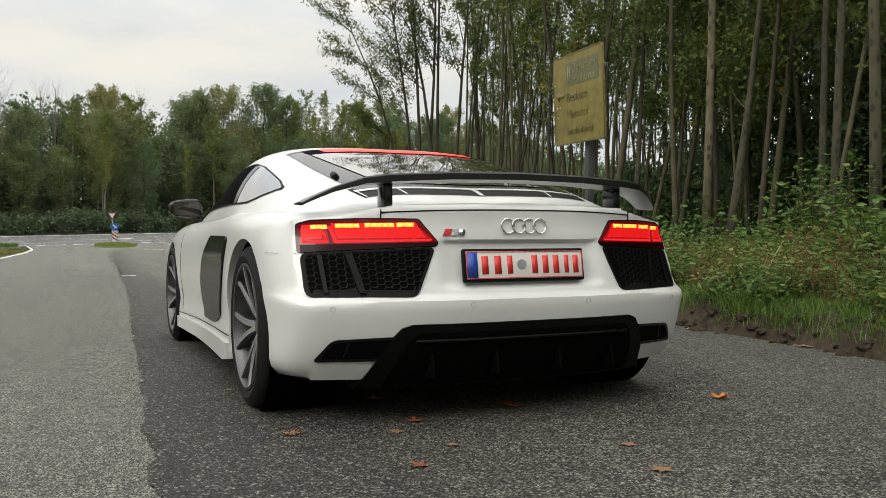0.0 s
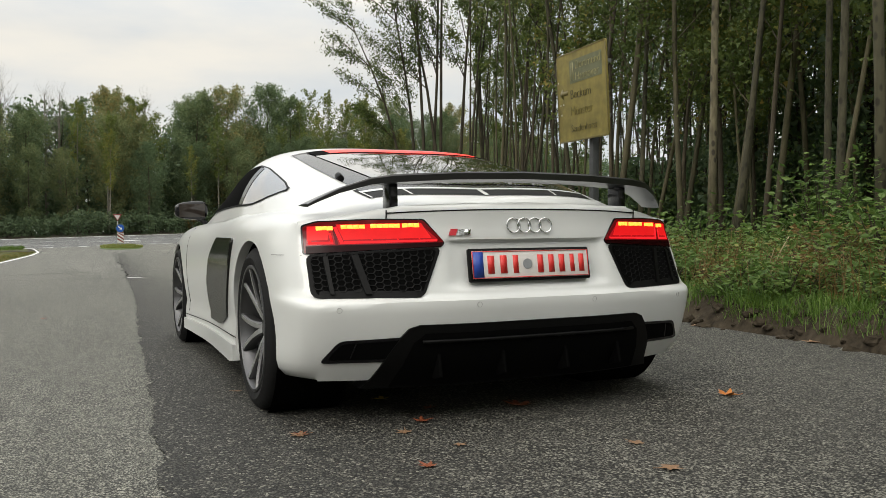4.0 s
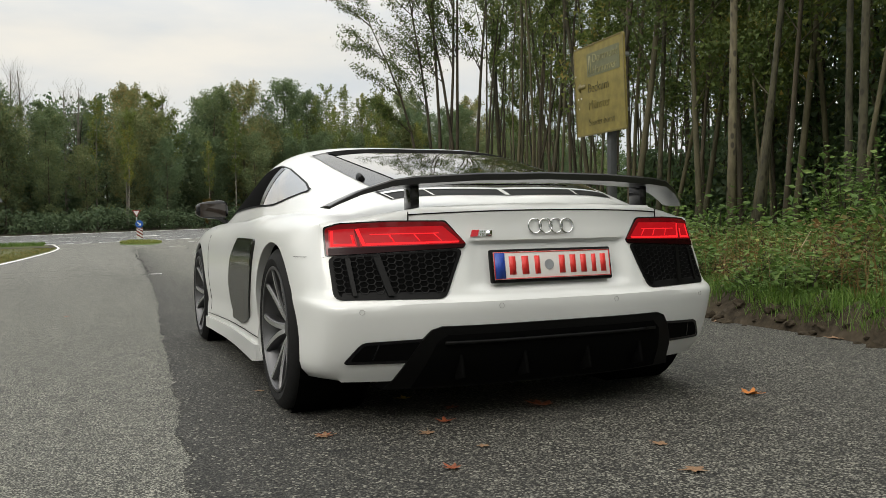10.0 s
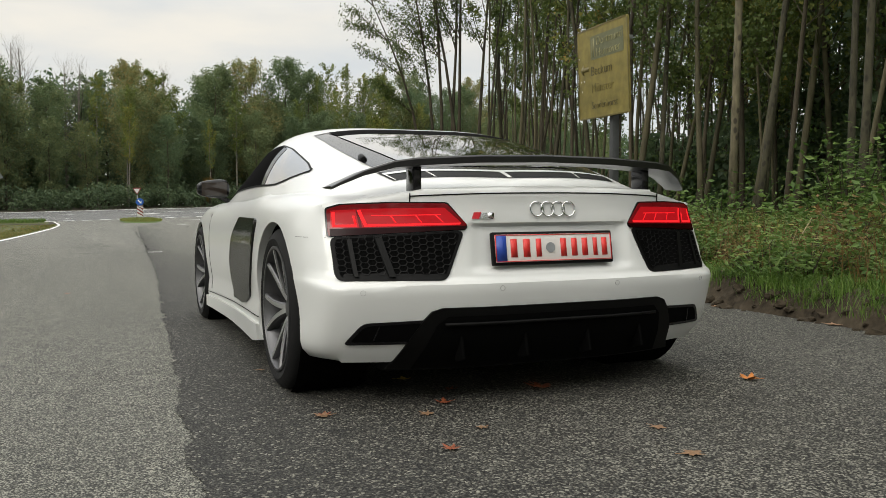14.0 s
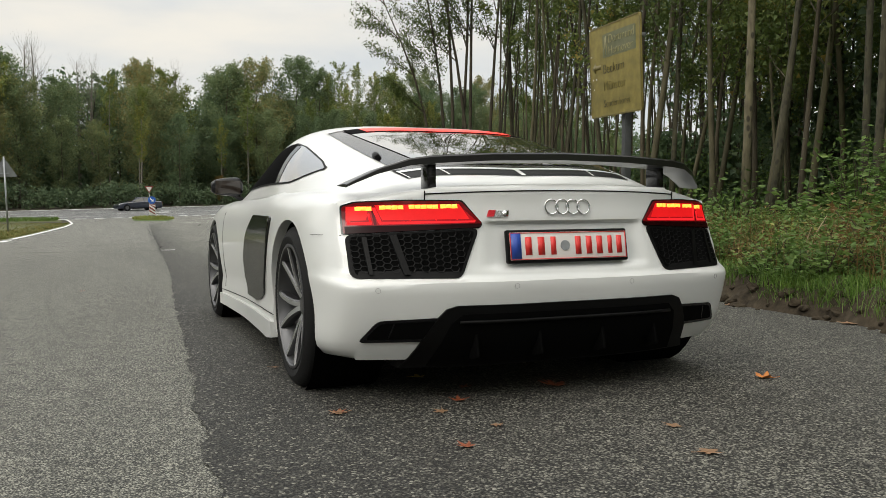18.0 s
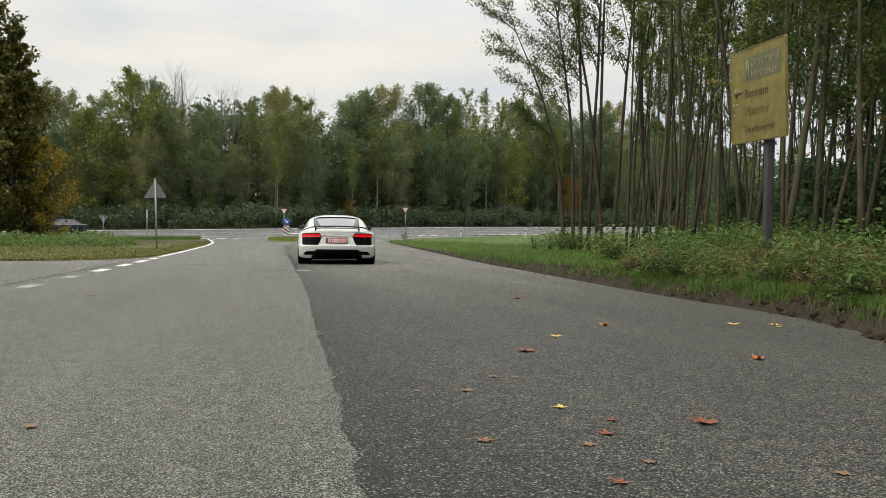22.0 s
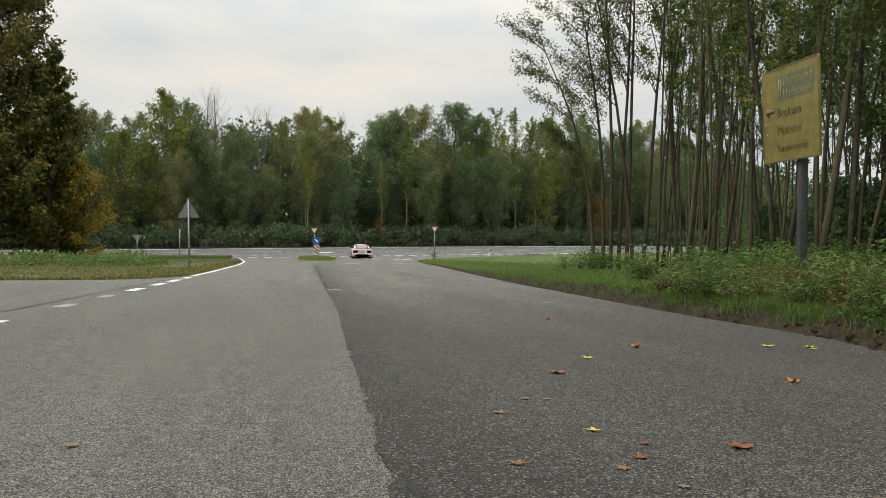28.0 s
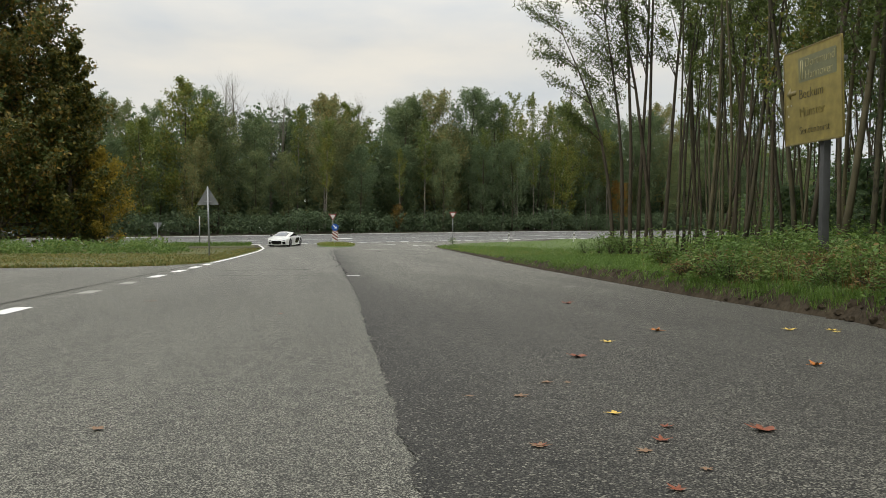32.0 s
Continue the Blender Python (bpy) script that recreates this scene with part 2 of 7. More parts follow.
# the last colour of each is the far road's, brightened to stand for sheen
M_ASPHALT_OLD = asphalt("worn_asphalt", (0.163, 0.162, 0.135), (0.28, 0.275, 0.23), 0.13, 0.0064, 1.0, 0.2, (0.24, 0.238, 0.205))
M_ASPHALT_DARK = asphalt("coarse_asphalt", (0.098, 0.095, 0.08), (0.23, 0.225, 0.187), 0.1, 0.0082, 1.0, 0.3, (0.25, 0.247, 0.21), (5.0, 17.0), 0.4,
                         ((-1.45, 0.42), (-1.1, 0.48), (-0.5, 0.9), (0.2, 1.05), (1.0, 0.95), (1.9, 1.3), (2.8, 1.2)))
M_TAR = plain("tar_joint", (0.01, 0.01, 0.009), 0.9, spec=0.1, grain=0.3, scale=30)
M_ASPHALT_MAIN = asphalt("main_road_asphalt", (0.2, 0.203, 0.198), (0.25, 0.25, 0.25), 0.15, 0.02, 0.4, 0.14)
M_LINE = plain("road_paint", (0.72, 0.72, 0.7), 0.6, grain=0.18, scale=30)
M_LINE_WORN = plain("worn_road_paint", (0.25, 0.25, 0.22), 0.7, grain=0.6, scale=10)
M_SOIL = plain("dark_soil", (0.04, 0.032, 0.022), 0.98, spec=0.1, grain=0.7, scale=22, bump=1.0)
M_MEADOW = plain("meadow_soil", (0.078, 0.085, 0.026), 0.95, grain=0.45, scale=6, bump=0.6)
M_LAWN = plain("lawn", (0.07, 0.108, 0.022), 0.95, grain=0.4, scale=8, bump=0.5)
M_LITTER = plain("leaf_litter", (0.035, 0.028, 0.014), 0.95, grain=0.5, scale=9, bump=0.8)
M_GRASS = leafy("grass", [(0.0, (0.045, 0.095, 0.016)), (0.5, (0.085, 0.16, 0.026)), (0.85, (0.14, 0.21, 0.04)), (1.0, (0.26, 0.23, 0.07))], 0.5, 0.3)
M_GRASS_PALE = leafy("pale_grass", [(0.0, (0.09, 0.13, 0.025)), (0.5, (0.15, 0.19, 0.035)), (1.0, (0.26, 0.25, 0.07))], 0.55, 0.3)
M_DRY_GRASS = leafy("dry_grass", [(0.0, (0.08, 0.11, 0.025)), (0.4, (0.14, 0.15, 0.04)), (0.7, (0.22, 0.175, 0.055)), (1.0, (0.34, 0.25, 0.1))], 0.6, 0.3)
M_SHRUB = leafy("shrub_leaves", [(0.0, (0.05, 0.1, 0.022)), (0.5, (0.095, 0.165, 0.038)), (0.85, (0.16, 0.23, 0.06)), (1.0, (0.28, 0.22, 0.055))])
M_FERN = leafy("withered_fern", [(0.0, (0.13, 0.08, 0.03)), (0.5, (0.2, 0.13, 0.05)), (1.0, (0.11, 0.12, 0.03))])
# distance haze is mixed into the hedge, far and stand leaves: paler, bluer
M_HEDGE = leafy("hazed_hedge_leaves", [(0.0, (0.050, 0.084, 0.048)), (0.6, (0.084, 0.126, 0.062)), (1.0, (0.140, 0.171, 0.081))])
M_LEAF_WOOD = leafy("wood_leaves", [(0.0, (0.050, 0.077, 0.022)), (0.5, (0.094, 0.131, 0.033)), (0.85, (0.163, 0.188, 0.044)), (1.0, (0.300, 0.200, 0.050))])
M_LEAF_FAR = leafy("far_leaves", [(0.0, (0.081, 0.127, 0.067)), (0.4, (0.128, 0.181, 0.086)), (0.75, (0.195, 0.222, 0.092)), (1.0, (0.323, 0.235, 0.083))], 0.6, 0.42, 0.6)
M_LEAF_STAND = leafy("hazed_stand_leaves", [(0.0, (0.069, 0.115, 0.063)), (0.5, (0.115, 0.167, 0.081)), (0.85, (0.168, 0.202, 0.088)), (1.0, (0.269, 0.208, 0.081))], 0.6, 0.42)
M_LEAF_YELLOW = leafy("yellowing_leaves", [(0.0, (0.085, 0.13, 0.028)), (0.55, (0.15, 0.185, 0.04)), (1.0, (0.32, 0.27, 0.05))])
M_LEAF_MAPLE = leafy("dark_maple_leaves", [(0.0, (0.041, 0.067, 0.019)), (0.5, (0.070, 0.096, 0.026)), (0.8, (0.132, 0.114, 0.029)), (1.0, (0.288, 0.180, 0.034))])
M_LEAF_GOLD = leafy("golden_leaves", [(0.0, (0.09, 0.1, 0.02)), (0.45, (0.28, 0.22, 0.03)), (1.0, (0.55, 0.36, 0.04))])
M_LEAF_TURNING = leafy("turning_maple_leaves", [(0.0, (0.04, 0.06, 0.016)), (0.5, (0.085, 0.095, 0.022)), (0.8, (0.19, 0.15, 0.028)), (1.0, (0.36, 0.26, 0.04))], 0.55, 0.35, 0.2)
M_LEAF_ORANGE_TREE = leafy("orange_leaves", [(0.0, (0.08, 0.075, 0.02)), (0.5, (0.2, 0.12, 0.025)), (1.0, (0.34, 0.17, 0.03))])
M_BARK = bark("forest_bark", (0.016, 0.015, 0.008), (0.115, 0.1, 0.055))
M_BARK_NEAR = bark("pale_knotty_bark", (0.045, 0.038, 0.024), (0.24, 0.208, 0.125), 14, 0.9)
M_BARK_MID = bark("mossy_bark", (0.02, 0.018, 0.01), (0.09, 0.082, 0.047), 12, 0.7)
M_BARK_DARK = bark("dark_bark", (0.02, 0.016, 0.01), (0.085, 0.068, 0.042))
M_BARK_PALE = bark("pale_bark", (0.06, 0.055, 0.045), (0.24, 0.22, 0.18))
M_TWIG = plain("dead_wood", (0.34, 0.27, 0.16), 0.8, grain=0.3, scale=30)
M_PAINT = plain("white_car_paint", (0.62, 0.63, 0.615), 0.3, coat=0.6, spec=0.3, grain=0.012, scale=3)
M_MESH = plain("mesh_plastic", (0.0035, 0.0035, 0.0035), 0.45, spec=0.14, grain=0.2, scale=60)
M_SENSOR = plain("sensor_rim", (0.3, 0.3, 0.3), 0.5)
M_CARBON = plain("carbon_fibre", (0.009, 0.009, 0.009), 0.3, coat=0.12, grain=0.4, scale=300)
M_BLADE = plain("dark_side_panel", (0.012, 0.012, 0.010), 0.24, spec=0.22, grain=0.15, scale=12)
M_BLACK = plain("gloss_black", (0.005, 0.005, 0.006), 0.16, coat=0.15, spec=0.35, grain=0.1, scale=20)
M_MATT = plain("matt_black_plastic", (0.004, 0.004, 0.004), 0.5, spec=0.12, grain=0.25, scale=60)
# near-black: the shade of recesses is put into this colour; also for shut lines
M_VOID = plain("shade_and_gap_black", (0.002, 0.002, 0.002), 0.9, spec=0.05)
# cabin shade painted as a near-black sheet
M_CABIN_SHADE = plain("cabin_shade_sheet", (0.0025, 0.0025, 0.0025), 0.9, spec=0.02)
M_TYRE = plain("tyre_rubber", (0.006, 0.006, 0.006), 0.8, spec=0.25, grain=0.25, scale=50, bump=0.2)
M_RIM = plain("grey_alloy", (0.12, 0.12, 0.124), 0.4, metal=0.85, grain=0.06, scale=20)
M_RIM_CUT = plain("polished_alloy", (0.62, 0.62, 0.63), 0.34, metal=1.0, grain=0.05, scale=30)
M_DISC = plain("brake_steel", (0.35, 0.34, 0.33), 0.35, metal=1.0, grain=0.1, scale=40)
M_CHROME = plain("chrome", (0.78, 0.78, 0.79), 0.08, metal=1.0, grain=0.03, scale=50)
M_MIRROR = plain("dark_mirror", (0.03, 0.024, 0.02), 0.06, spec=0.5, grain=0.1, scale=9)
# pale base colour: part of the sky's reflection is painted into this glass
M_QUARTER = plain("sky_reflection_glass", (0.16, 0.155, 0.15), 0.04, coat=1.0, spec=0.8, grain=0.05, scale=5)
M_GLASS = plain("tinted_glass", (0.006, 0.007, 0.007), 0.02, coat=1.0, spec=0.9, grain=0.05, scale=5)
M_LAMP_RED = plain("red_lamp_glass", (0.07, 0.003, 0.005), 0.1, coat=0.15, spec=0.3, grain=0.3, scale=14, emit=0.07, emit_color=(0.9, 0.012, 0.02))
M_LAMP_DARK = plain("smoked_lamp_glass", (0.014, 0.001, 0.0015), 0.2, coat=0.0, spec=0.12, grain=0.05, scale=20)
M_LED = plain("lit_red_led", (0.4, 0.01, 0.012), 0.5, spec=0.1, emit=0.95, emit_color=(1.0, 0.018, 0.026))
M_LED_SOFT = plain("soft_red_reflector", (0.1, 0.004, 0.006), 0.14, coat=0.1, spec=0.25, grain=0.3, scale=18, emit=0.36, emit_color=(0.95, 0.012, 0.022))
M_BRAKE_RED = plain("lit_brake_strip", (0.5, 0.02, 0.01), 0.4, emit=0.9, emit_color=(1.0, 0.03, 0.014))
M_BRAKE_SOFT = plain("lit_brake_reflector", (0.3, 0.01, 0.01), 0.3, spec=0.2, grain=0.3, scale=18, emit=0.62, emit_color=(1.0, 0.01, 0.014))
M_BRAKE_HOT = plain("lit_brake_diode", (0.6, 0.2, 0.05), 0.4, emit=2.4, emit_color=(1.0, 0.3, 0.035))
M_PLATE = plain("plate_white", (0.6, 0.57, 0.54), 0.45, grain=0.04, scale=30)
M_PLATE_RED = plain("plate_red", (0.6, 0.03, 0.025), 0.45)
M_PLATE_BLUE = plain("plate_blue", (0.02, 0.06, 0.32), 0.4)
M_BADGE_RED = plain("badge_red", (0.5, 0.01, 0.02), 0.3, coat=0.5)
M_STEEL = plain("galvanised_steel", (0.3, 0.31, 0.32), 0.5, metal=0.7, grain=0.2, scale=20)
M_POST = plain("weathered_post", (0.06, 0.063, 0.065), 0.6, metal=0.3, grain=0.3, scale=8)
M_SIGN_YELLOW = plain("dirty_yellow_sheet", (0.2, 0.162, 0.042), 0.5, grain=0.5, scale=6)
M_SIGN_BACK = plain("sign_back_grey", (0.19, 0.2, 0.2), 0.5, metal=0.4, grain=0.2, scale=6)
M_SIGN_BLUE = plain("sign_blue", (0.015, 0.1, 0.42), 0.4, grain=0.1, scale=10)
M_FADED_BLUE = plain("faded_blue", (0.13, 0.135, 0.07), 0.5, grain=0.25, scale=12)
M_SIGN_RED = plain("sign_red", (0.22, 0.045, 0.038), 0.45, grain=0.1, scale=10)
M_SIGN_WHITE = plain("sign_white", (0.58, 0.58, 0.56), 0.45, grain=0.08, scale=10)
M_LETTER = plain("black_lettering", (0.06, 0.05, 0.022), 0.5, grain=0.3, scale=20)
M_LETTER_FADED = plain("faded_lettering", (0.13, 0.105, 0.03), 0.5, grain=0.35, scale=20)
M_LETTER_PALE = plain("pale_lettering", (0.3, 0.27, 0.13), 0.5, grain=0.3, scale=20)
M_LEAF_RED = plain("red_brown_leaf", (0.19, 0.05, 0.018), 0.6, grain=0.4, scale=60)
M_LEAF_ORANGE = plain("orange_leaf", (0.42, 0.14, 0.02), 0.6, grain=0.35, scale=60)
M_LEAF_YEL = plain("yellow_leaf", (0.6, 0.42, 0.08), 0.6, grain=0.3, scale=60)
M_LEAF_TAN = plain("tan_leaf", (0.2, 0.115, 0.06), 0.65, grain=0.35, scale=60)
M_SUV_WHITE = plain("white_paint", (0.75, 0.75, 0.74), 0.3, coat=0.8, grain=0.02, scale=4)
M_NAVY = plain("dark_blue_paint", (0.012, 0.016, 0.03), 0.3, coat=0.9, grain=0.05, scale=4)
# ---- helpers of this scene ----
MAIN_DIR, MAIN_N = Vector((0.944, 0.33, 0)), Vector((-0.33, 0.944, 0))  # along and across the main road
RISE = [(55, 0), (63, 0.06), (70, 0.25), (75, 0.43), (81, 0.65), (88, 0.92), (92, 1.15), (97, 1.3), (110, 1.6), (200, 2.0)]
RIGHT_EDGE = [(-60, 1.2), (-6, 2.2), (0.7, 2.6), (1.3, 2.72), (2.4, 2.79), (3.2, 3.14), (4.4, 3.42), (5.5, 3.46), (6.6, 3.48), (8.1, 3.58), (10.3, 3.78), (13.4, 4.08), (17.9, 4.5),
              (23.5, 5.15), (35.6, 6.7), (54, 9.1), (66, 10.4), (70.9, 11.0), (73.5, 11.9), (76.5, 14.4), (79, 18.0), (83, 26)]


def base_height(x, y):
    """The ground: level, then rising gently onto the banked main road and the wooded far side."""
    u, s = -0.33 * x + 0.944 * y, 0.944 * x + 0.33 * y
    w = min(1.0, max(0.0, (u - 55) / 20))
    return smooth(RISE, u) + w * w * (3 - 2 * w) * 1.4 * math.tanh((s - 28) * 0.0157)


def bank(x, y):
    """The earth bank beside the road."""
    d = x - lerp(RIGHT_EDGE, y)[0]
    if d <= 0 or d > 14:
        return 0.0
    k = lerp([(-30, 1.0), (12, 1.0), (20, 0.7), (32, 0.35), (50, 0.15), (70, 0.05)], y)[0]
    return k * lerp([(0, 0), (0.06, 0.05), (0.16, 0.15), (0.32, 0.2), (0.6, 0.22), (1.6, 0.28), (3.5, 0.32), (9, 0.3), (14, 0.0)], d)[0]


def height(x, y):
    return base_height(x, y) + bank(x, y)


def lerp(table, v):
    """A value from rows (position, value...), straight between them."""
    if v <= table[0][0]:
        return table[0][1:]
    for a, b in zip(table, table[1:]):
        if v <= b[0]:
            k = (v - a[0]) / (b[0] - a[0])
            return tuple(p + (q - p) * k for p, q in zip(a[1:], b[1:]))
    return table[-1][1:]


def smooth(table, v):
    """As lerp(), on a smooth curve through the rows (first value alone)."""
    n = len(table)
    if v <= table[0][0]:
        return table[0][1]
    if v >= table[-1][0]:
        return table[-1][1]
    i = next(i for i in range(n - 1) if v <= table[i + 1][0])
    x0, x1 = table[i][0], table[i + 1][0]
    y0, y1 = table[i][1], table[i + 1][1]

    def slope(j):
        if j in (0, n - 1):
            k = 1 if j == 0 else n - 1
            return (table[k][1] - table[k - 1][1]) / (table[k][0] - table[k - 1][0])
        return (table[j + 1][1] - table[j - 1][1]) / (table[j + 1][0] - table[j - 1][0])
    h, t = x1 - x0, (v - x0) / (x1 - x0)
    return ((2 * t ** 3 - 3 * t * t + 1) * y0 + (t ** 3 - 2 * t * t + t) * h * slope(i)
            + (3 * t * t - 2 * t ** 3) * y1 + (t ** 3 - t * t) * h * slope(i + 1))


def mesh_of(name, verts, faces, mats, shade=True, index=None):
    me = bpy.data.meshes.new(name)
    me.from_pydata([tuple(v) for v in verts], [], faces)
    for m in (mats if isinstance(mats, (list, tuple)) else [mats]):
        me.materials.append(m)
    if index is not None:
        me.polygons.foreach_set("material_index", index)
    if shade:
        me.polygons.foreach_set("use_smooth", [True] * len(me.polygons))
    me.update()
    return me


def part(name, bm, material, parent, label="", m=None, shade=False):
    """Links a bmesh or a mesh as one mesh object under a thing or under a part."""
    if isinstance(bm, bmesh.types.BMesh):
        me = bpy.data.meshes.new(name)
        for e in bm.edges:
            e.smooth = len(e.link_faces) == 2 and e.calc_face_angle(0) < radians(35)
        bm.to_mesh(me)
        bm.free()
        me.materials.append(material)
        me.polygons.foreach_set("use_smooth", [True] * len(me.polygons))
    else:
        me = bm
    ob = new(name, me)
    if parent:
        ob.parent = parent
    if m is not None:
        ob.matrix_basis = m
    if label:
        ob["label"] = label
    return ob


def box(sx, sy, sz, bevel=0.0, at=(0, 0, 0), segments=2):
    bm = bmesh.new()
    bmesh.ops.create_cube(bm, size=1, matrix=Matrix.Translation(at) @ Matrix.Diagonal((sx, sy, sz, 1)))
    if bevel:
        bmesh.ops.bevel(bm, geom=bm.edges[:], offset=bevel, segments=segments, affect="EDGES", profile=0.5)
    return bm


def tube(points, radii, sides=8, caps=True):
    """A tapered tube along points: vertices and faces."""
    verts, faces = [], []
    up = Vector((0.3, 0.2, 1)).normalized()
    for i, (p, r) in enumerate(zip(points, radii)):
        d = (Vector(points[min(i + 1, len(points) - 1)]) - Vector(points[max(i - 1, 0)])).normalized()
        a = d.cross(up if abs(d.dot(up)) < 0.95 else Vector((1, 0, 0))).normalized()
        b = d.cross(a)
        for k in range(sides):
            w = 2 * math.pi * k / sides
            verts.append(Vector(p) + (a * math.cos(w) + b * math.sin(w)) * r)
    for i in range(len(points) - 1):
        for k in range(sides):
            j = (k + 1) % sides
            faces.append((i * sides + k, i * sides + j, (i + 1) * sides + j, (i + 1) * sides + k))
    if caps:
        faces.append(tuple(range(sides))[::-1])
        faces.append(tuple(range((len(points) - 1) * sides, len(points) * sides)))
    return verts, faces


def round_poly(poly, r, steps=5):
    out = []
    n = len(poly)
    for i in range(n):
        a, b, c = Vector(poly[i - 1]), Vector(poly[i]), Vector(poly[(i + 1) % n])
        p, q = b + (a - b).normalized() * r, b + (c - b).normalized() * r
        out += [tuple(p.lerp(b, t).lerp(b.lerp(q, t), t)) for t in (k / steps for k in range(steps + 1))]
    return out


# ---- the ground ----
def sheet(name, ys, edge, lift, mat, label="", columns=24, category="ground"):
    """A sheet over the ground between its left and right edge at each y."""
    verts, faces = [], []
    for y in ys:
        xl, xr = edge(y)
        for c in range(columns + 1):
            x = xl + (xr - xl) * c / columns
            verts.append((x, y, base_height(x, y) + lift))
    for r in range(len(ys) - 1):
        for c in range(columns):
            a = r * (columns + 1) + c
            faces.append((a, a + 1, a + columns + 2, a + columns + 1))
    return tagged(new(name, mesh_of(name, verts, faces, mat)), label, category, kind="structure")


def spread(lo, hi, step):
    n = max(1, round((hi - lo) / step))
    return [lo + (hi - lo) * i / n for i in range(n + 1)]


far_ys = [-900, -400, -150, -60] + spread(-30, 200, 4) + [260, 400, 900, 1500]
verts, faces = [], []
far_xs = [-1200, -600, -300, -150] + spread(-90, 90, 5) + [150, 300, 600, 1200]
for y in far_ys:
    for x in far_xs:
        verts.append((x, y, base_height(x, y) - 0.02))
nc = len(far_xs)
for r in range(len(far_ys) - 1):
    for c in range(nc - 1):
        a = r * nc + c
        faces.append((a, a + 1, a + nc + 1, a + nc))
tagged(new("ground", mesh_of("ground", verts, faces, M_LITTER)), "brown leaf-littered woodland ground", "ground", kind="structure")

LEFT_EDGE = [(-60, -60), (19.3, -60), (19.4, -20), (19.6, -8.5), (20.4, -6.0), (21.6, -4.9), (23.7, -4.25), (27, -4.0), (32.5, -3.85), (47, -3.55), (60, -3.6),
             (66, -3.75), (70, -4.0), (74, -4.4), (76, -5.2), (78, -8), (83, -24)]


def road_edges(y):
    return lerp(LEFT_EDGE, y)[0], lerp(RIGHT_EDGE, y)[0]


side_ys = [-60, -30, -15] + spread(-8, 30, 0.5) + spread(32, 83, 1.5)
side_ys = sorted(set(side_ys + [19.3, 19.4, 19.6]))
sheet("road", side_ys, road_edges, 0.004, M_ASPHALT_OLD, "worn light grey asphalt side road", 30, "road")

SEAM = [(-60, -1.9), (-4, -1.55), (-0.1, -1.41), (0.6, -1.37), (1.85, -1.29), (4, -1.18), (7.6, -0.95), (11.4, -0.76), (14.5, -0.66), (15.0, -0.64), (17.5, -0.5), (28, -0.05), (48, 0.9), (60, 2.0), (66, 3.0)]


def dark_edges(y):
    w = 0.035 * noise.noise((y * 3.1, 0, 0)) + 0.022 * noise.noise((y * 11, 5, 0)) + 0.012 * noise.noise((y * 37, 9, 0))
    return lerp(SEAM, y)[0] + w, lerp(RIGHT_EDGE, y)[0] + 0.03


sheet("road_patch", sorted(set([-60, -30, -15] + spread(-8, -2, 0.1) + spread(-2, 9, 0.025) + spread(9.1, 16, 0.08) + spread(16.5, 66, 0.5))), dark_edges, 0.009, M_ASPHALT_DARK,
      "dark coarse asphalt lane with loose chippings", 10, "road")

# the main road runs across beyond the junction


def along(s, u):
    """A point of the main road: s metres along it, u metres across."""
    p = MAIN_DIR * s + MAIN_N * u
    return p.x, p.y, base_height(p.x, p.y)


def main_strip(name, s0, s1, u0, u1, lift, mat, label, step=6.0, across=8, category="road"):
    verts, faces = [], []
    ss = spread(s0, s1, step)
    for s in ss:
        for c in range(across + 1):
            x, y, z = along(s, u0 + (u1 - u0) * c / across)
            verts.append((x, y, z + lift))
    for r in range(len(ss) - 1):
        for c in range(across):
            a = r * (across + 1) + c
            faces.append((a, a + across + 1, a + across + 2, a + 1))
    return tagged(new(name, mesh_of(name, verts, faces, mat)), label, category, kind="structure")


U_NEAR, U_FAR = 71.9, 91.5
main_strip("main_road", -500, 560, U_NEAR, U_FAR, 0.012, M_ASPHALT_MAIN, "wide grey asphalt main road")


# the bank: a broken earth edge, then the verge
def verge_rows(name, ys, ds, mat, label, rough):
    verts, faces = [], []
    for y in ys:
        e = lerp(RIGHT_EDGE, y)[0]
        for d in ds:
            x = e + d
            n = rough * (noise.noise((x * 6, y * 6, 0)) + 0.8 * abs(noise.noise((x * 13, y * 13, 3))) + 0.6 * noise.noise((x * 31, y * 31, 7)))
            verts.append((x + (0.6 * n if d > 0.03 else 0.25 * n), y, base_height(x, y) + bank(x, y) + (n if d > 0.03 else -0.02)))
    c = len(ds)
    for r in range(len(ys) - 1):
        for k in range(c - 1):
            faces.append((r * c + k, r * c + k + 1, (r + 1) * c + k + 1, (r + 1) * c + k))
    return tagged(new(name, mesh_of(name, verts, faces, mat)), label, "verge", kind="structure")


verge_rows("verge_edge", spread(-5, 14, 0.035) + spread(14.1, 26, 0.12) + spread(26.5, 60, 0.5), [-0.02, 0.02, 0.05, 0.08, 0.11, 0.14, 0.18, 0.22, 0.26, 0.3, 0.36, 0.44], M_SOIL, "broken dark earth edge of the verge", 0.08)
verge_rows("verge", spread(-12, 24, 0.3) + spread(25, 73, 1.0), [0.3] + spread(0.6, 6.5, 0.4) + spread(7, 14, 1.0), M_LAWN, "grassy bank beside the road", 0.03)
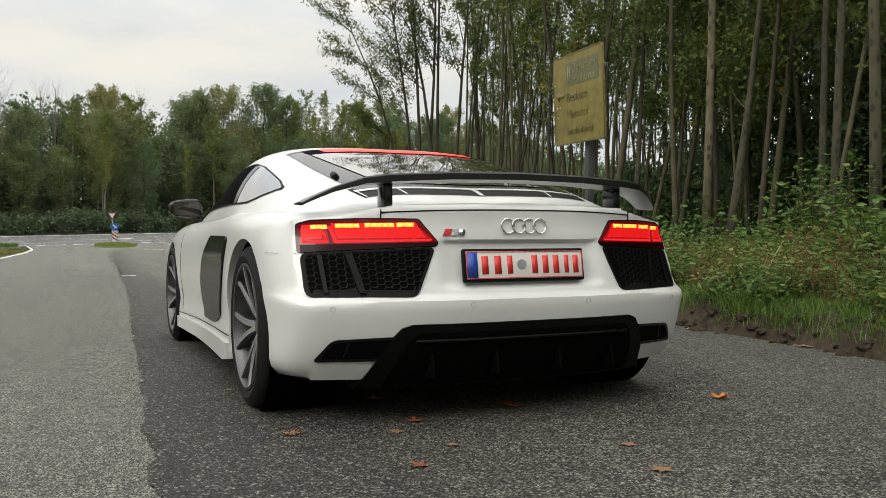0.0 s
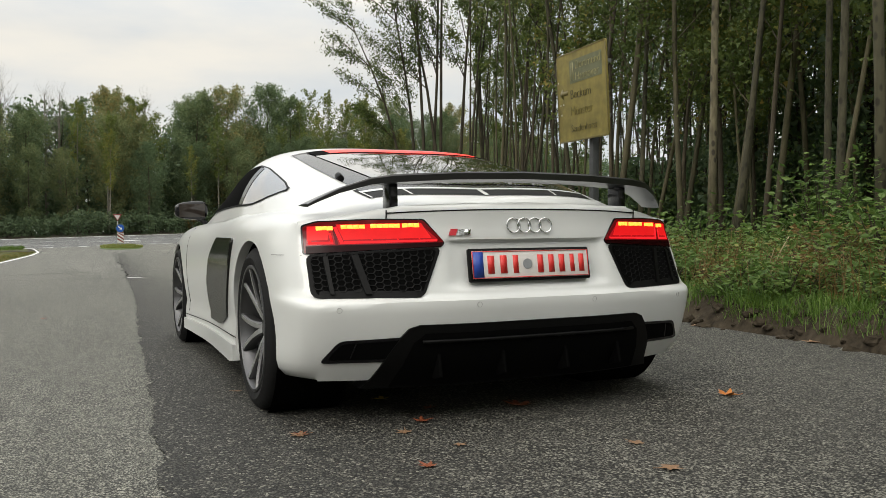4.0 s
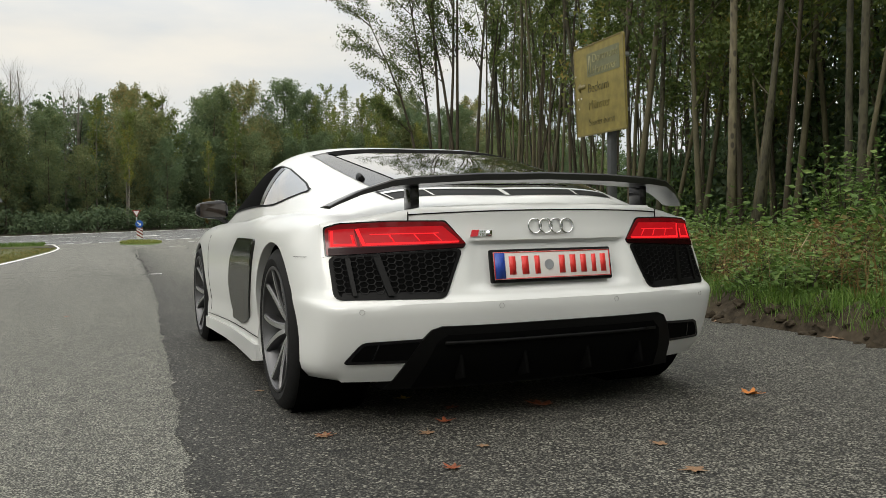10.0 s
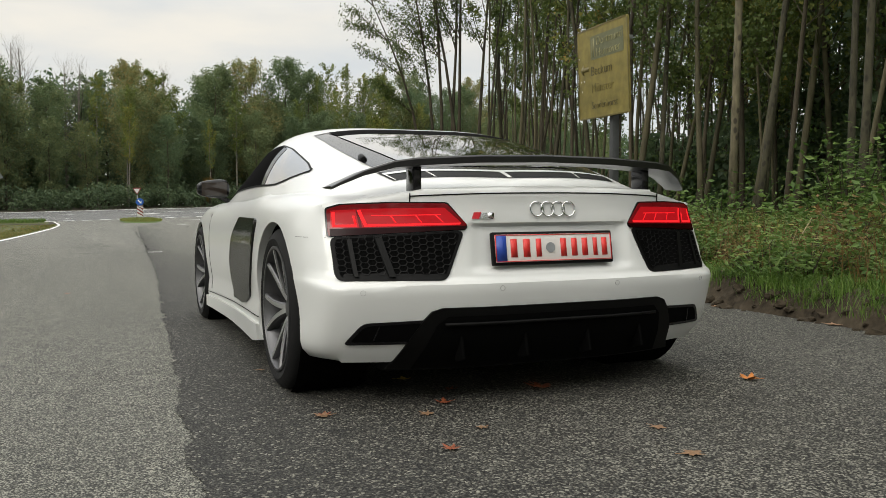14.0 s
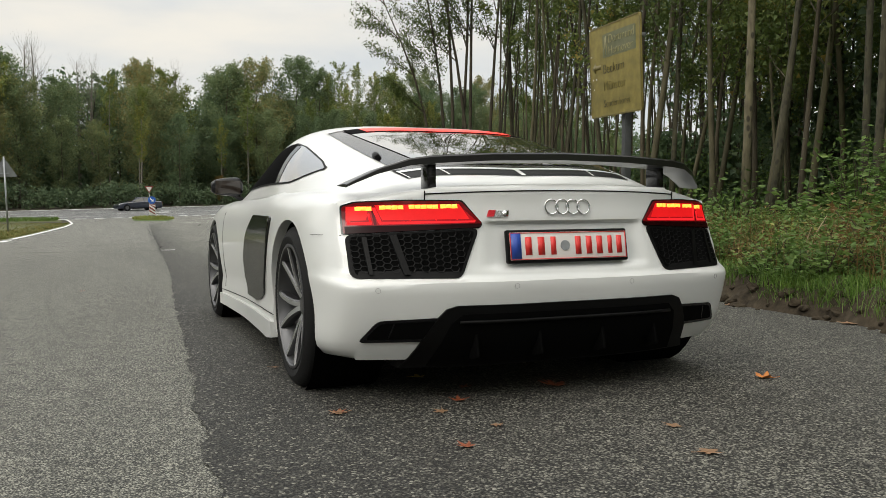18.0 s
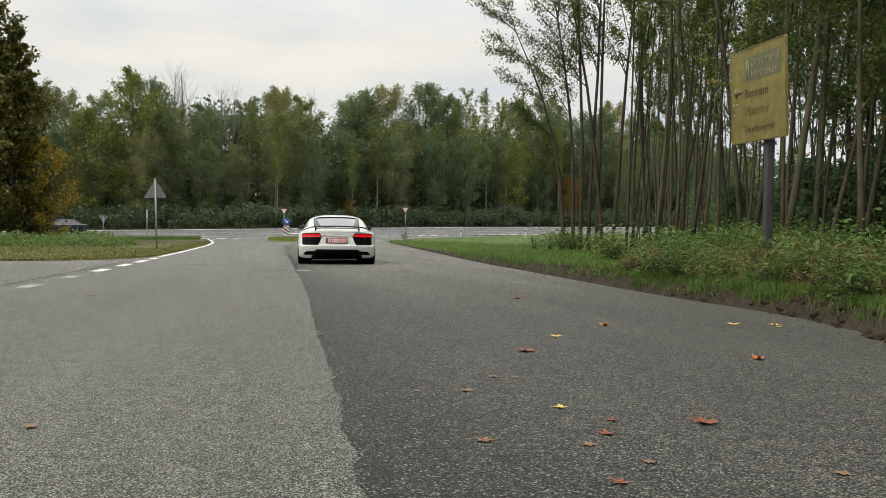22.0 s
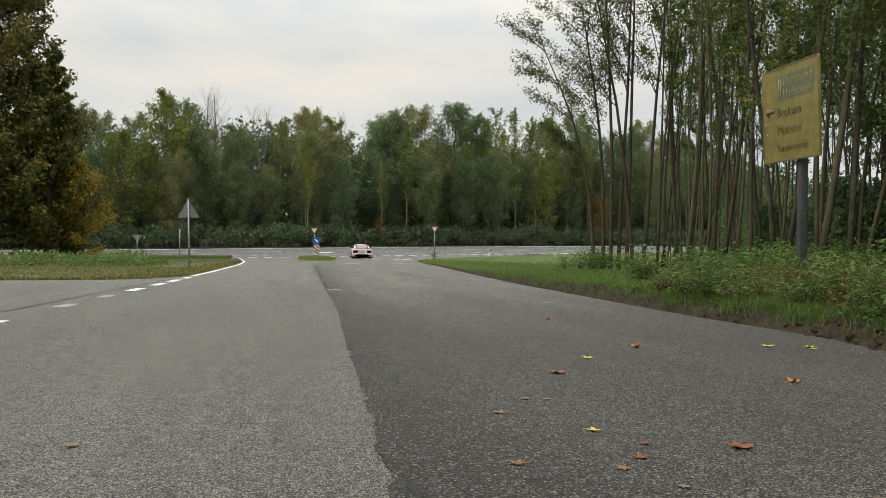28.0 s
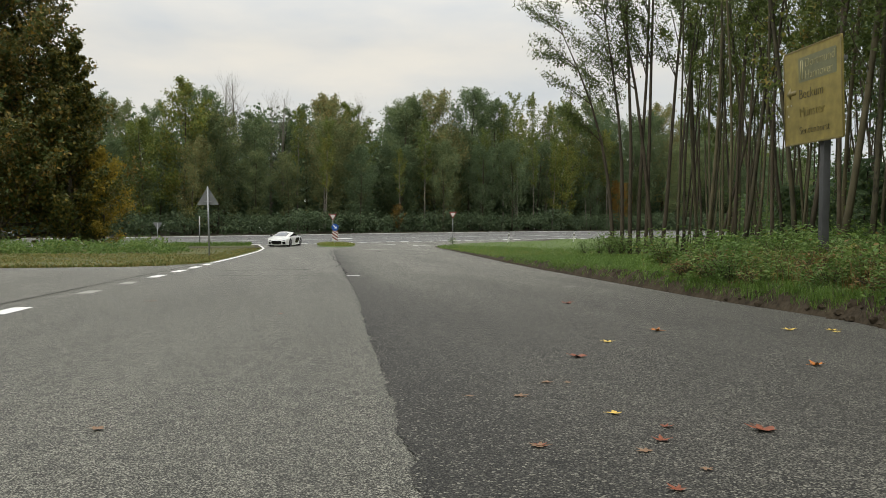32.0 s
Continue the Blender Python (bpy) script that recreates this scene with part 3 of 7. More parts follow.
# ---- road markings ----
def marking(name, a, b, width, lift=0.018, mat=M_LINE, label="worn white road line"):
    """A painted bar on the ground from a to b."""
    (ax, ay), (bx, by) = a, b
    d = Vector((bx - ax, by - ay))
    n = Vector((-d.y, d.x)).normalized() * width / 2
    k = max(1, int(d.length / 2))
    verts, faces = [], []
    for i in range(k + 1):
        p = Vector((ax, ay)) + d * i / k
        for q in (p + n, p - n):
            verts.append((q.x, q.y, base_height(q.x, q.y) + lift))
    for i in range(k):
        faces.append((2 * i, 2 * i + 1, 2 * i + 3, 2 * i + 2))
    return tagged(new(name, mesh_of(name, verts, faces, mat)), label, "road marking", "painted lines on the road", kind="structure")


for y0, y1 in ((6.2, 7.1), (9.4, 10.1), (11.8, 12.6), (14.2, 15.4), (16.8, 18.2), (19.2, 20.8), (21.8, 23.2)):
    marking("road_marking", (-4.64 + 0.036 * (y0 - 7), y0), (-4.64 + 0.036 * (y1 - 7), y1), 0.2, 0.007, M_LINE_WORN if 8 < y0 < 14 else M_LINE)
edge_pts = [(-4.05, 24.0), (-3.86, 29), (-3.68, 36), (-3.45, 47), (-3.48, 58), (-3.62, 65), (-3.9, 70), (-4.25, 74)]
for a, b in zip(edge_pts, edge_pts[1:]):
    marking("road_marking", a, b, 0.16)
marking("road_marking", (-0.62, 14.5), (-0.36, 14.48), 0.16)
marking("road_marking", (2.5, 10.08), (2.74, 10.17), 0.09, 0.018, M_LINE_WORN)


def main_mark(s0, s1, u, width, label="worn white road line"):
    a, b = along(s0, u), along(s1, u)
    return marking("road_marking", a[:2], b[:2], width, 0.024, M_LINE, label)


for i in range(-2, 26):
    main_mark(23 + i * 1.5, 23.9 + i * 1.5, U_NEAR + 0.5, 0.5)
for i in range(-16, 16):
    main_mark(30 + i * 9, 34 + i * 9, U_NEAR + 4.6, 0.16)
    main_mark(28 + i * 9, 32 + i * 9, U_NEAR + 8.6, 0.2)
    main_mark(25 + i * 9, 29 + i * 9, U_NEAR + 12.6, 0.16)
main_mark(-300, 300, U_FAR - 0.6, 0.4)
main_mark(-300, 8, U_NEAR + 0.5, 0.2)
main_mark(32.0, 33.4, 80.8, 1.4)
for x, y in ((6.4, 73.4), (7.2, 73.8), (9.3, 72.6), (10.2, 73.2), (3.4, 57.0), (4.0, 57.3), (6.8, 59.0), (7.6, 59.4)):
    marking("road_marking", (x, y), (x + 0.7, y + 0.25), 0.45)

# cracks and tar seams in the old surface
crack = [(-0.6, 15.2), (-0.45, 17.5), (-0.5, 20), (-0.2, 23), (-0.15, 28), (0.15, 34), (0.3, 40), (0.8, 47), (1.0, 54)]
for a, b in zip(crack, crack[1:]):
    for k in range(12):
        p, q = Vector(a).lerp(Vector(b), k / 12), Vector(a).lerp(Vector(b), (k + 1) / 12)
        if noise.noise((p.y * 3.7, 8, 0)) < -0.12:
            continue
        j, j2 = (0.09 * noise.noise((p.y * 0.9, 0, 0)) + 0.04 * noise.noise((p.y * 5.1, 4, 0)), 0.09 * noise.noise((q.y * 0.9, 0, 0)) + 0.04 * noise.noise((q.y * 5.1, 4, 0)))
        if k % 3 == 0:
            marking("road_crack", (p.x + j + 0.16, p.y), (q.x + j2 + 0.1, q.y), 0.025, 0.014, M_TAR, "dark broken crack in the asphalt")
        marking("road_crack", (p.x + j, p.y), (q.x + j2, q.y), 0.025 + 0.05 * abs(noise.noise((p.y * 5, 2, 0))), 0.014, M_TAR, "dark broken crack in the asphalt")
marking("road_crack", (-3.6, 14.95), (-0.6, 14.5), 0.06, 0.012, M_TAR, "dark transverse tar joint")
seam_left = [(-5.3, 2), (-4.98, 8.2), (-4.88, 10.6), (-4.6, 17.1), (-4.3, 22)]
for a, b in zip(seam_left, seam_left[1:]):
    marking("road_crack", a, b, 0.022, 0.012, M_TAR, "dark tar joint beside the lane")
for a, b in (((3.2, 44.5), (3.6, 47.5)), ((3.6, 47.5), (3.9, 50)), ((-3.4, 17.5), (-1.2, 18.2)), ((3.0, 40), (8.4, 41.5))):
    marking("road_crack", a, b, 0.1, 0.012, M_TAR, "dark crack in the worn asphalt")
# ---- verges ----
rng = np.random.default_rng(7)


def blades(name, pts, h_lo, h_hi, width, mat, lean=0.35, z_of=height):
    """A field of grass blades at points, each a bent tapered strip: one mesh."""
    n = len(pts)
    p = np.array([(x, y, z_of(x, y)) for x, y in pts])
    h = rng.uniform(h_lo, h_hi, n)
    a = rng.uniform(0, 2 * np.pi, n)
    d = np.stack([np.cos(a), np.sin(a), np.zeros(n)], 1)
    s = np.stack([-np.sin(a), np.cos(a), np.zeros(n)], 1) * (width * rng.uniform(0.6, 1.3, n))[:, None]
    le = rng.uniform(0.1, 1.0, n) * lean
    up = np.array([0, 0, 1.0])
    mid = p + up * (h * 0.55)[:, None] + d * (h * le * 0.35)[:, None]
    tip = p + up * (h * (1 - 0.3 * le))[:, None] + d * (h * le)[:, None]
    v = np.stack([p - s, p + s, mid + s * 0.7, mid - s * 0.7, tip], 1).reshape(-1, 3)
    b = np.arange(n) * 5
    faces = [f for i in b.tolist() for f in ((i, i + 1, i + 2, i + 3), (i + 3, i + 2, i + 4))]
    return mesh_of(name, v.tolist(), faces, mat, shade=False)


def leaf_cloud(centres, spread_r, count, size, flat=0.0, squash=0.8, single=False):
    """Vertices and faces of leaves scattered round centres: each a folded pair of triangles, or one triangle far off."""
    c = np.asarray(centres, float)
    i = rng.integers(0, len(c), count)
    off = rng.normal(0, 1, (count, 3)) * (np.asarray(spread_r)[i][:, None] if np.ndim(spread_r) else spread_r)
    off[:, 2] *= squash
    p = c[i] + off
    u = rng.normal(0, 1, (count, 3))
    u[:, 2] *= 1 - flat
    u /= np.linalg.norm(u, axis=1)[:, None] + 1e-9
    w = rng.normal(0, 1, (count, 3))
    w[:, 2] *= 1 - flat
    w -= u * (u * w).sum(1)[:, None]
    w /= np.linalg.norm(w, axis=1)[:, None] + 1e-9
    nrm = np.cross(u, w)
    s = size * rng.uniform(0.6, 1.35, count)[:, None]
    if single:
        v = np.stack([p - u * s, p + u * s * 0.6 + w * s * 0.7, p + u * s * 0.6 - w * s * 0.7], 1).reshape(-1, 3)
        return v.tolist(), [(k, k + 1, k + 2) for k in range(0, count * 3, 3)]
    v = np.stack([p - u * s, p + w * s * 0.45 + nrm * s * 0.12, p + u * s, p - w * s * 0.45 + nrm * s * 0.12], 1).reshape(-1, 3)
    b = (np.arange(count) * 4).tolist()
    faces = [f for k in b for f in ((k, k + 1, k + 2), (k, k + 2, k + 3))]
    return v.tolist(), faces


def tree_parts(name, tall, radius, crown_from, crown_r, leaves, leaf, leafmat, barkmat, limbs=14, bend=0.35, sides=8, shape="oval", lift=0.55, spread_k=0.2, twigs=(1, 2, 3), single=False):
    """A tree at the origin: trunk with its limbs, and a crown of many leaves hung on the twigs. Returns the two meshes."""
    r = random.Random(name)
    pts, rad = [], []
    ph = r.uniform(0, 6)
    n = 9
    for i in range(n + 1):
        k = i / n
        pts.append((bend * math.sin(k * 2.3 + ph) * k, bend * math.cos(k * 1.9 + ph) * k - bend * k * 0.3, tall * k - 0.15))
        rad.append(radius * ((1 - k) ** 0.8 * 0.92 + 0.08) * (1.2 if i == 0 else 1))
    verts, faces = tube(pts, rad, sides)
    centres, radii = [], []

    def limb(base, way, length, thick, depth):
        p = [Vector(base)]
        d = Vector(way).normalized()
        for j in range(3):
            d = (d + Vector((r.uniform(-0.2, 0.2), r.uniform(-0.2, 0.2), r.uniform(0.0, 0.3)))).normalized()
            p.append(p[-1] + d * length / 3)
        v, f = tube(p, [thick * (1 - 0.28 * j) for j in range(4)], 5 if depth == 0 else 3, False)
        o = len(verts)
        verts.extend(v)
        faces.extend(tuple(a + o for a in q) for q in f)
        for q in p[1:]:
            centres.append(q)
            radii.append(length * spread_k)
        if depth < 1:
            for j in twigs:
                for _ in range(2):
                    limb(p[j], d + Vector((r.uniform(-1, 1), r.uniform(-1, 1), r.uniform(-0.2, 0.6))), length * 0.45, thick * 0.35, depth + 1)

    for i in range(limbs):
        k = crown_from + (0.98 - crown_from) * (i + r.random()) / limbs
        q = pts[int(k * n)]
        q2 = pts[min(n, int(k * n) + 1)]
        t = k * n - int(k * n)
        base = Vector(q).lerp(Vector(q2), t)
        a = i * 2.4 + r.uniform(-0.5, 0.5)
        e = (k - crown_from) / (1 - crown_from)
        if shape == "cone":
            reach = crown_r * (1.05 - e)
        elif shape == "skirt":
            reach = crown_r * (1.0 - 0.68 * e) * r.uniform(0.6, 1.0)
        elif shape == "top":
            reach = crown_r * (0.35 + 0.65 * e)
        else:
            reach = crown_r * (0.35 + 1.0 * math.sin(math.pi * min(1, 0.12 + 0.83 * e)) * 0.75)
        limb(base, (math.cos(a), math.sin(a), lift + 0.5 * e), max(0.5, reach), radius * 0.3 * (1.1 - k), 0)
    trunk = mesh_of(name + "_trunk", verts, faces, barkmat)
    if not leaves:
        return trunk, None
    v, f = leaf_cloud(centres, radii, leaves, leaf, single=single)
    return trunk, mesh_of(name + "_crown", v, f, leafmat, shade=False)


def tree(name, meshes, m, label, group=""):
    ob = new(name)
    trunk, crown = meshes
    part("trunk", trunk, None, ob)
    if crown:
        part("crown", crown, None, ob)
    ob.matrix_basis = m
    return tagged(ob, label, "tree", group)


def place(x, y, turn=0, size=1.0, lean=(0, 0), sink=0.0):
    return Matrix.Translation((x, y, height(x, y) - sink)) @ pose(0, 0, 0, lean[0], lean[1], 0) @ pose(0, 0, 0, 0, 0, turn) @ Matrix.Scale(size, 4)


# the wood beside the road: slender tall trunks
wood_kinds = [tree_parts("wood%d" % i, 20.0, 0.054 + 0.014 * (i % 3), 0.35 + 0.05 * (i % 3), 2.5, 2000, 0.07, M_LEAF_WOOD, (M_BARK, M_BARK_DARK, M_BARK)[i % 3], 14, 0.5 + 0.45 * (i % 4), 8, "top", 0.8, 0.16, (2, 3), True)
              for i in range(8)]
leafy_kinds = [tree_parts("leafy%d" % i, 19.0, 0.062 + 0.016 * (i % 3), 0.2, 2.5, 4600, 0.08, M_LEAF_WOOD, (M_BARK, M_BARK_DARK)[i % 2], 18, 0.6 + 0.4 * (i % 3), 8, "oval", 0.7, 0.2, (2, 3), True) for i in range(4)]
near_kinds = [tree_parts("near%d" % i, 20.0, 0.078, 0.36, 2.6, 3000, 0.07, M_LEAF_WOOD, M_BARK_MID if i else M_BARK_NEAR, 15, 0.5, 12, "top", 0.9, 0.16, (2, 3), True) for i in range(3)]
wood_done = []


def wood_tree(x, y, size=1.0, lean=(0, 0), near=False, label="slender woodland tree with a bare straight trunk"):
    k = len(wood_done)
    kinds = near_kinds[:1] if near == "pale" else near_kinds[1:] if near else leafy_kinds if y < 21 and x > 12 else wood_kinds
    ob = tree("woodland_tree", kinds[k % len(kinds)], place(x, y, k * 77, size, lean, 0.15), label, "trees of the roadside wood")
    wood_done.append((x, y))
    return ob


# single trunks that stand out: x, y, size, lean about x, lean about y
for x, y, size, lx, ly in ((13.9, 29.6, 1.0, 0, 0), (14.3, 30.4, 0.9, 1, 2),
                          (14.0, 27.3, 1.0, 0, 1), (14.4, 27.6, 0.9, 1, 5), (15.2, 26.5, 0.9, 0, 2), (13.9, 24.5, 0.95, 0, 6), (13.5, 23.0, 1.0, 0, 5), (13.8, 22.4, 0.95, 0, 5),
                          (14.3, 21.7, 0.9, 0, 6), (11.5, 17.2, 1.0, 0, 6), (12.1, 16.7, 1.05, 0, 4)):
    wood_tree(x, y, size, (lx, ly))
for x, y, size, lx, ly in ((12.8, 16.4, 1.0, 0, 5), (8.6, 8.8, 0.95, 0, 1), (9.9, 9.6, 0.85, 0, 7), (10.2, 9.8, 0.8, 0, 6), (10.6, 8.1, 0.9, 0, 3), (9.7, 7.1, 0.95, 0, 5), (8.5, 5.3, 1.05, 0, -2)):
    pale = (x, y) == (8.6, 8.8)
    wood_tree(x, y, size, (lx, ly), "pale" if pale else "mossy", "woodland tree with a pale knotty trunk" if pale else "woodland tree with a mossy grey-brown trunk")


def wood_edge(y):
    return lerp([(-30, 10.5), (0, 10.5), (8, 10.8), (16, 12.8), (30, 14.5), (40, 19), (50, 26), (60, 34)], y)[0]


def fan_tree(x, y):
    """A clump of stems that lean out over the grass and spread into fine leafy branches."""
    r = random.Random("fan")
    verts, faces, cs, rs = [], [], [], []
    left = Vector((-0.93, 0.36, 0))
    ahead = Vector((0.36, 0.93, 0))

    def stem(base, way, bend, length, thick, depth):
        p, d = [Vector(base)], Vector(way).normalized()
        n = 6 if depth == 0 else 4
        for j in range(n):
            j0 = 0.03 if depth == 0 else 0.12
            d = (d + Vector(bend) * (1 if j > 1 else 0) + Vector((r.uniform(-j0, j0), r.uniform(-j0, j0), r.uniform(-0.05, 0.05)))).normalized()
            p.append(p[-1] + d * length / n)
        v, f = tube(p, [thick * (1 - 0.8 * j / n) for j in range(n + 1)], 7 if depth == 0 else 4, False)
        o = len(verts)
        verts.extend(v)
        faces.extend(tuple(a + o for a in q) for q in f)
        if depth > 0:
            for q in p[1:]:
                cs.append(q)
                rs.append(0.13)
        if depth < 2:
            for j in range(3 if depth == 0 else 1, n + 1):
                for _ in range(2):
                    side = r.uniform(-1, 1) * (1 if depth else 0.8) + 0.35
                    stem(p[j], d + left * side + ahead * r.uniform(-0.7, 0.7) + Vector((0, 0, r.uniform(-0.1, 0.3))), left * 0.03 + Vector((0, 0, -0.02)),
                         length * (0.17 if depth == 0 else 0.42), thick * 0.32, depth + 1)

    for k, (lean, bend, tall) in enumerate(((0.03, 0.06, 10.5), (0.02, 0.04, 12.5), (0.03, 0.02, 15.5), (0.0, 0.01, 16), (-0.04, -0.005, 17), (0.08, 0.02, 15), (-0.08, -0.01, 16))):
        stem(Vector((0, 0, -0.2)) + left * (0.95 - 0.34 * k) + ahead * r.uniform(-0.4, 0.4), Vector((0, 0, 1)) + left * lean, left * bend, tall, 0.10, 0)
    trunk = mesh_of("fan_trunk", verts, faces, M_BARK_DARK)
    v, f = leaf_cloud(cs, rs, 30000, 0.06)
    tree("woodland_tree", (trunk, mesh_of("fan_crown", v, f, M_LEAF_WOOD, shade=False)), place(x, y), "clump of slender stems leaning out over the grass", "trees of the roadside wood")
    wood_done.append((x, y))


fan_tree(13.3, 32.3)
rw = random.Random(11)
tries = 0
while len(wood_done) < 330 and tries < 6000:
    tries += 1
    y = rw.uniform(-8, 58)
    x = wood_edge(y) + rw.random() ** 1.5 * 26
    if all((x - a) ** 2 + (y - b) ** 2 > 1.1 for a, b in wood_done):
        wood_tree(x, y, rw.uniform(0.75, 1.1), (rw.uniform(-5, 5), rw.uniform(-5, 7)))

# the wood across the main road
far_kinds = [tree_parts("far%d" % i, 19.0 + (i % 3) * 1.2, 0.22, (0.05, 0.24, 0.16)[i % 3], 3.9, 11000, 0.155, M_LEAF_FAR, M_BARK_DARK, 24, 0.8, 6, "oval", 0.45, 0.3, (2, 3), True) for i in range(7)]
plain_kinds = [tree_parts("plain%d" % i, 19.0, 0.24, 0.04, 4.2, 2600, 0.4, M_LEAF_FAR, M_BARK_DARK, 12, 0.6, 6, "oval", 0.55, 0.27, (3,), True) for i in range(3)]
yellow_kinds = [tree_parts("yel%d" % i, 20.0, 0.24, 0.08, 3.8, 9000, 0.18, M_LEAF_YELLOW, M_BARK_DARK, 24, 0.6, 6, "oval", 0.45, 0.27, (2, 3), True) for i in range(2)]
brown_kinds = [tree_parts("brown", 15.0, 0.2, 0.25, 4.6, 8000, 0.16, M_LEAF_MAPLE, M_BARK_PALE, 22, 0.5, 6, "oval", 0.6, 0.2, (2, 3), True)]
thin_kinds = [tree_parts("thin%d" % i, 21.0, 0.16, 0.42, 2.4, 2400, 0.14, M_LEAF_YELLOW, M_BARK_PALE, 16, 0.4, 7, "oval", 1.2, 0.2, (1, 2, 3), True) for i in range(2)]
bare_kinds = [tree_parts("bare%d" % i, 21.0, 0.3, 0.3, 3.4, 0, 0, None, M_BARK_PALE, 50, 0.4, 6, "oval", 1.1) for i in range(2)]


gold_small = tree_parts("gold_small", 11.0, 0.14, 0.1, 3.0, 3500, 0.17, M_LEAF_ORANGE_TREE, M_BARK_DARK, 16, 0.4, 6, "oval", 0.5, 0.25, (2, 3), True)


def stand(name, spots, leaf, per, label):
    """A dense stand of many trees behind the others, which nobody could count: one mesh of trunks and leaves."""
    r = random.Random(name)
    verts, faces, cs, rs = [], [], [], []
    for x, y, tall in spots:
        z = height(x, y)
        wide = tall * r.uniform(0.14, 0.2)
        v, f = tube([(x, y, z - 0.2), (x + r.uniform(-0.3, 0.3), y, z + tall * 0.5), (x + r.uniform(-0.5, 0.5), y, z + tall * 0.95)], [0.012 * tall, 0.009 * tall, 0.02], 5, False)
        o = len(verts)
        verts += v
        faces += [tuple(q + o for q in w) for w in f]
        for k in range(16):
            h = 0.08 + 0.9 * (k + r.random()) / 16
            reach = wide * (0.35 + 0.75 * math.sin(math.pi * min(1, 0.15 + 0.8 * h))) * r.uniform(0.3, 1)
            a = r.uniform(0, 6.28)
            cs.append((x + math.cos(a) * reach, y + math.sin(a) * reach, z + tall * h))
            rs.append(tall * 0.05)
    nb = len(faces)
    v, f = leaf_cloud(cs, rs, per * len(spots), leaf, single=True)
    o = len(verts)
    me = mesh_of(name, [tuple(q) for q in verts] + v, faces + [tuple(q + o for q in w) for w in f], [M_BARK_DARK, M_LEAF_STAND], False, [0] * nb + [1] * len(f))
    return tagged(new(name, me), label, "trees", kind="stuff")


rf = random.Random(5)


def far_tree(s, u, kinds, size, label):
    x, y, _ = along(s, u)
    return tree("tree", kinds[rf.randrange(len(kinds))], place(x, y, rf.uniform(0, 360), size, (rf.uniform(-2, 2), rf.uniform(-2, 2)), 0.1), label, "trees across the main road")


GREEN, YELLOW, THIN, BARE = ("leafy tree in dull autumn green", "tree with yellowing autumn leaves", "thin pale-stemmed tree with few leaves", "bare tree with fine grey branches")
for row, (u, gap, lo, hi) in enumerate(((98, 4.8, 0.36, 0.6), (103, 4.8, 0.58, 0.76), (110, 5.6, 0.68, 0.82))):
    s = -26.0
    while s < 128:
        s += gap * rf.uniform(0.6, 1.4)
        k = rf.random()
        kinds, label = far_kinds, GREEN
        thin_zone = 62 < s < 84
        if k < 0.035:
            kinds, label = yellow_kinds, YELLOW
        elif k < (0.45 if thin_zone else 0.14):
            kinds, label = thin_kinds, THIN
        far_tree(s, u + rf.uniform(-2, 2), kinds, rf.uniform(lo, hi) * (1.04 if thin_zone and kinds is far_kinds else 1.2 if s > 48 else 1.06 if s > 36 else 1), label)
# the wood's depth, closing the gaps between the front rows
spots = []
for u, gap, lo, hi in ((104, 6, 4, 8), (112, 5, 10, 13.5), (119, 4.4, 12, 15), (126, 4.4, 13, 16), (134, 4.6, 13.5, 17), (143, 5, 14, 18), (153, 5, 15, 19)):
    s = -60.0
    while s < 175:
        s += gap * rf.uniform(0.7, 1.3)
        x, y, _ = along(s, u + rf.uniform(-2.5, 2.5))
        spots.append((x, y, rf.uniform(lo, hi) * (1.12 if 62 < s < 90 else 1.2 if s > 34 else 1.05)))
stand("far_wood", spots, 0.34, 520, "dense green wood behind the roadside trees")
# plain trees added out of view, only to be reflected
for s in spread(-110, -32, 9):
    far_tree(s, rf.uniform(97, 106), plain_kinds, rf.uniform(0.8, 1.0), GREEN)
# single trees that stand out of the skyline
for s, u, kinds, size, label in ((20.3, 100, yellow_kinds, 0.84, YELLOW), (15.5, 99, yellow_kinds, 0.62, YELLOW), (24.4, 103, far_kinds, 0.82, GREEN), (38, 100, far_kinds, 0.7, GREEN), (41.5, 102, far_kinds, 0.72, GREEN),
                                 (50, 101, far_kinds, 0.9, GREEN), (55, 101, far_kinds, 0.96, GREEN), (61, 102, far_kinds, 0.94, GREEN), (65.5, 103, far_kinds, 0.92, GREEN), (70.6, 104, thin_kinds, 0.96, THIN), (73.5, 104, thin_kinds, 0.95, THIN), (76.3, 104, thin_kinds, 0.9, THIN), (79.8, 104, thin_kinds, 0.95, THIN),
                                 (82, 99, brown_kinds, 0.84, "round-headed tree turning brown"), (47.4, 97, thin_kinds, 0.5, THIN), (37, 97.5, thin_kinds, 0.66, THIN), (51, 97, thin_kinds, 0.7, THIN), (60, 97.3, thin_kinds, 0.66, THIN), (66, 97, thin_kinds, 0.72, THIN), (82.5, 97, thin_kinds, 0.7, THIN), (72.2, 97, thin_kinds, 0.6, THIN), (78.6, 97, thin_kinds, 0.52, THIN)):
    far_tree(s, u, kinds, size, label)
far_tree(83.8, 96, [gold_small], 0.6, "small tree with orange autumn leaves")
far_tree(46.5, 95.5, [gold_small], 0.3, "small tree with orange autumn leaves")
for s, u in ((26.6, 106), (28.2, 107), (35, 107), (68.0, 107), (75.0, 107), (77.5, 106), (86.8, 107), (34, 109), (47, 108)):
    far_tree(s, u, bare_kinds, rf.uniform(0.82, 0.9) if s > 30 else 0.93, BARE)

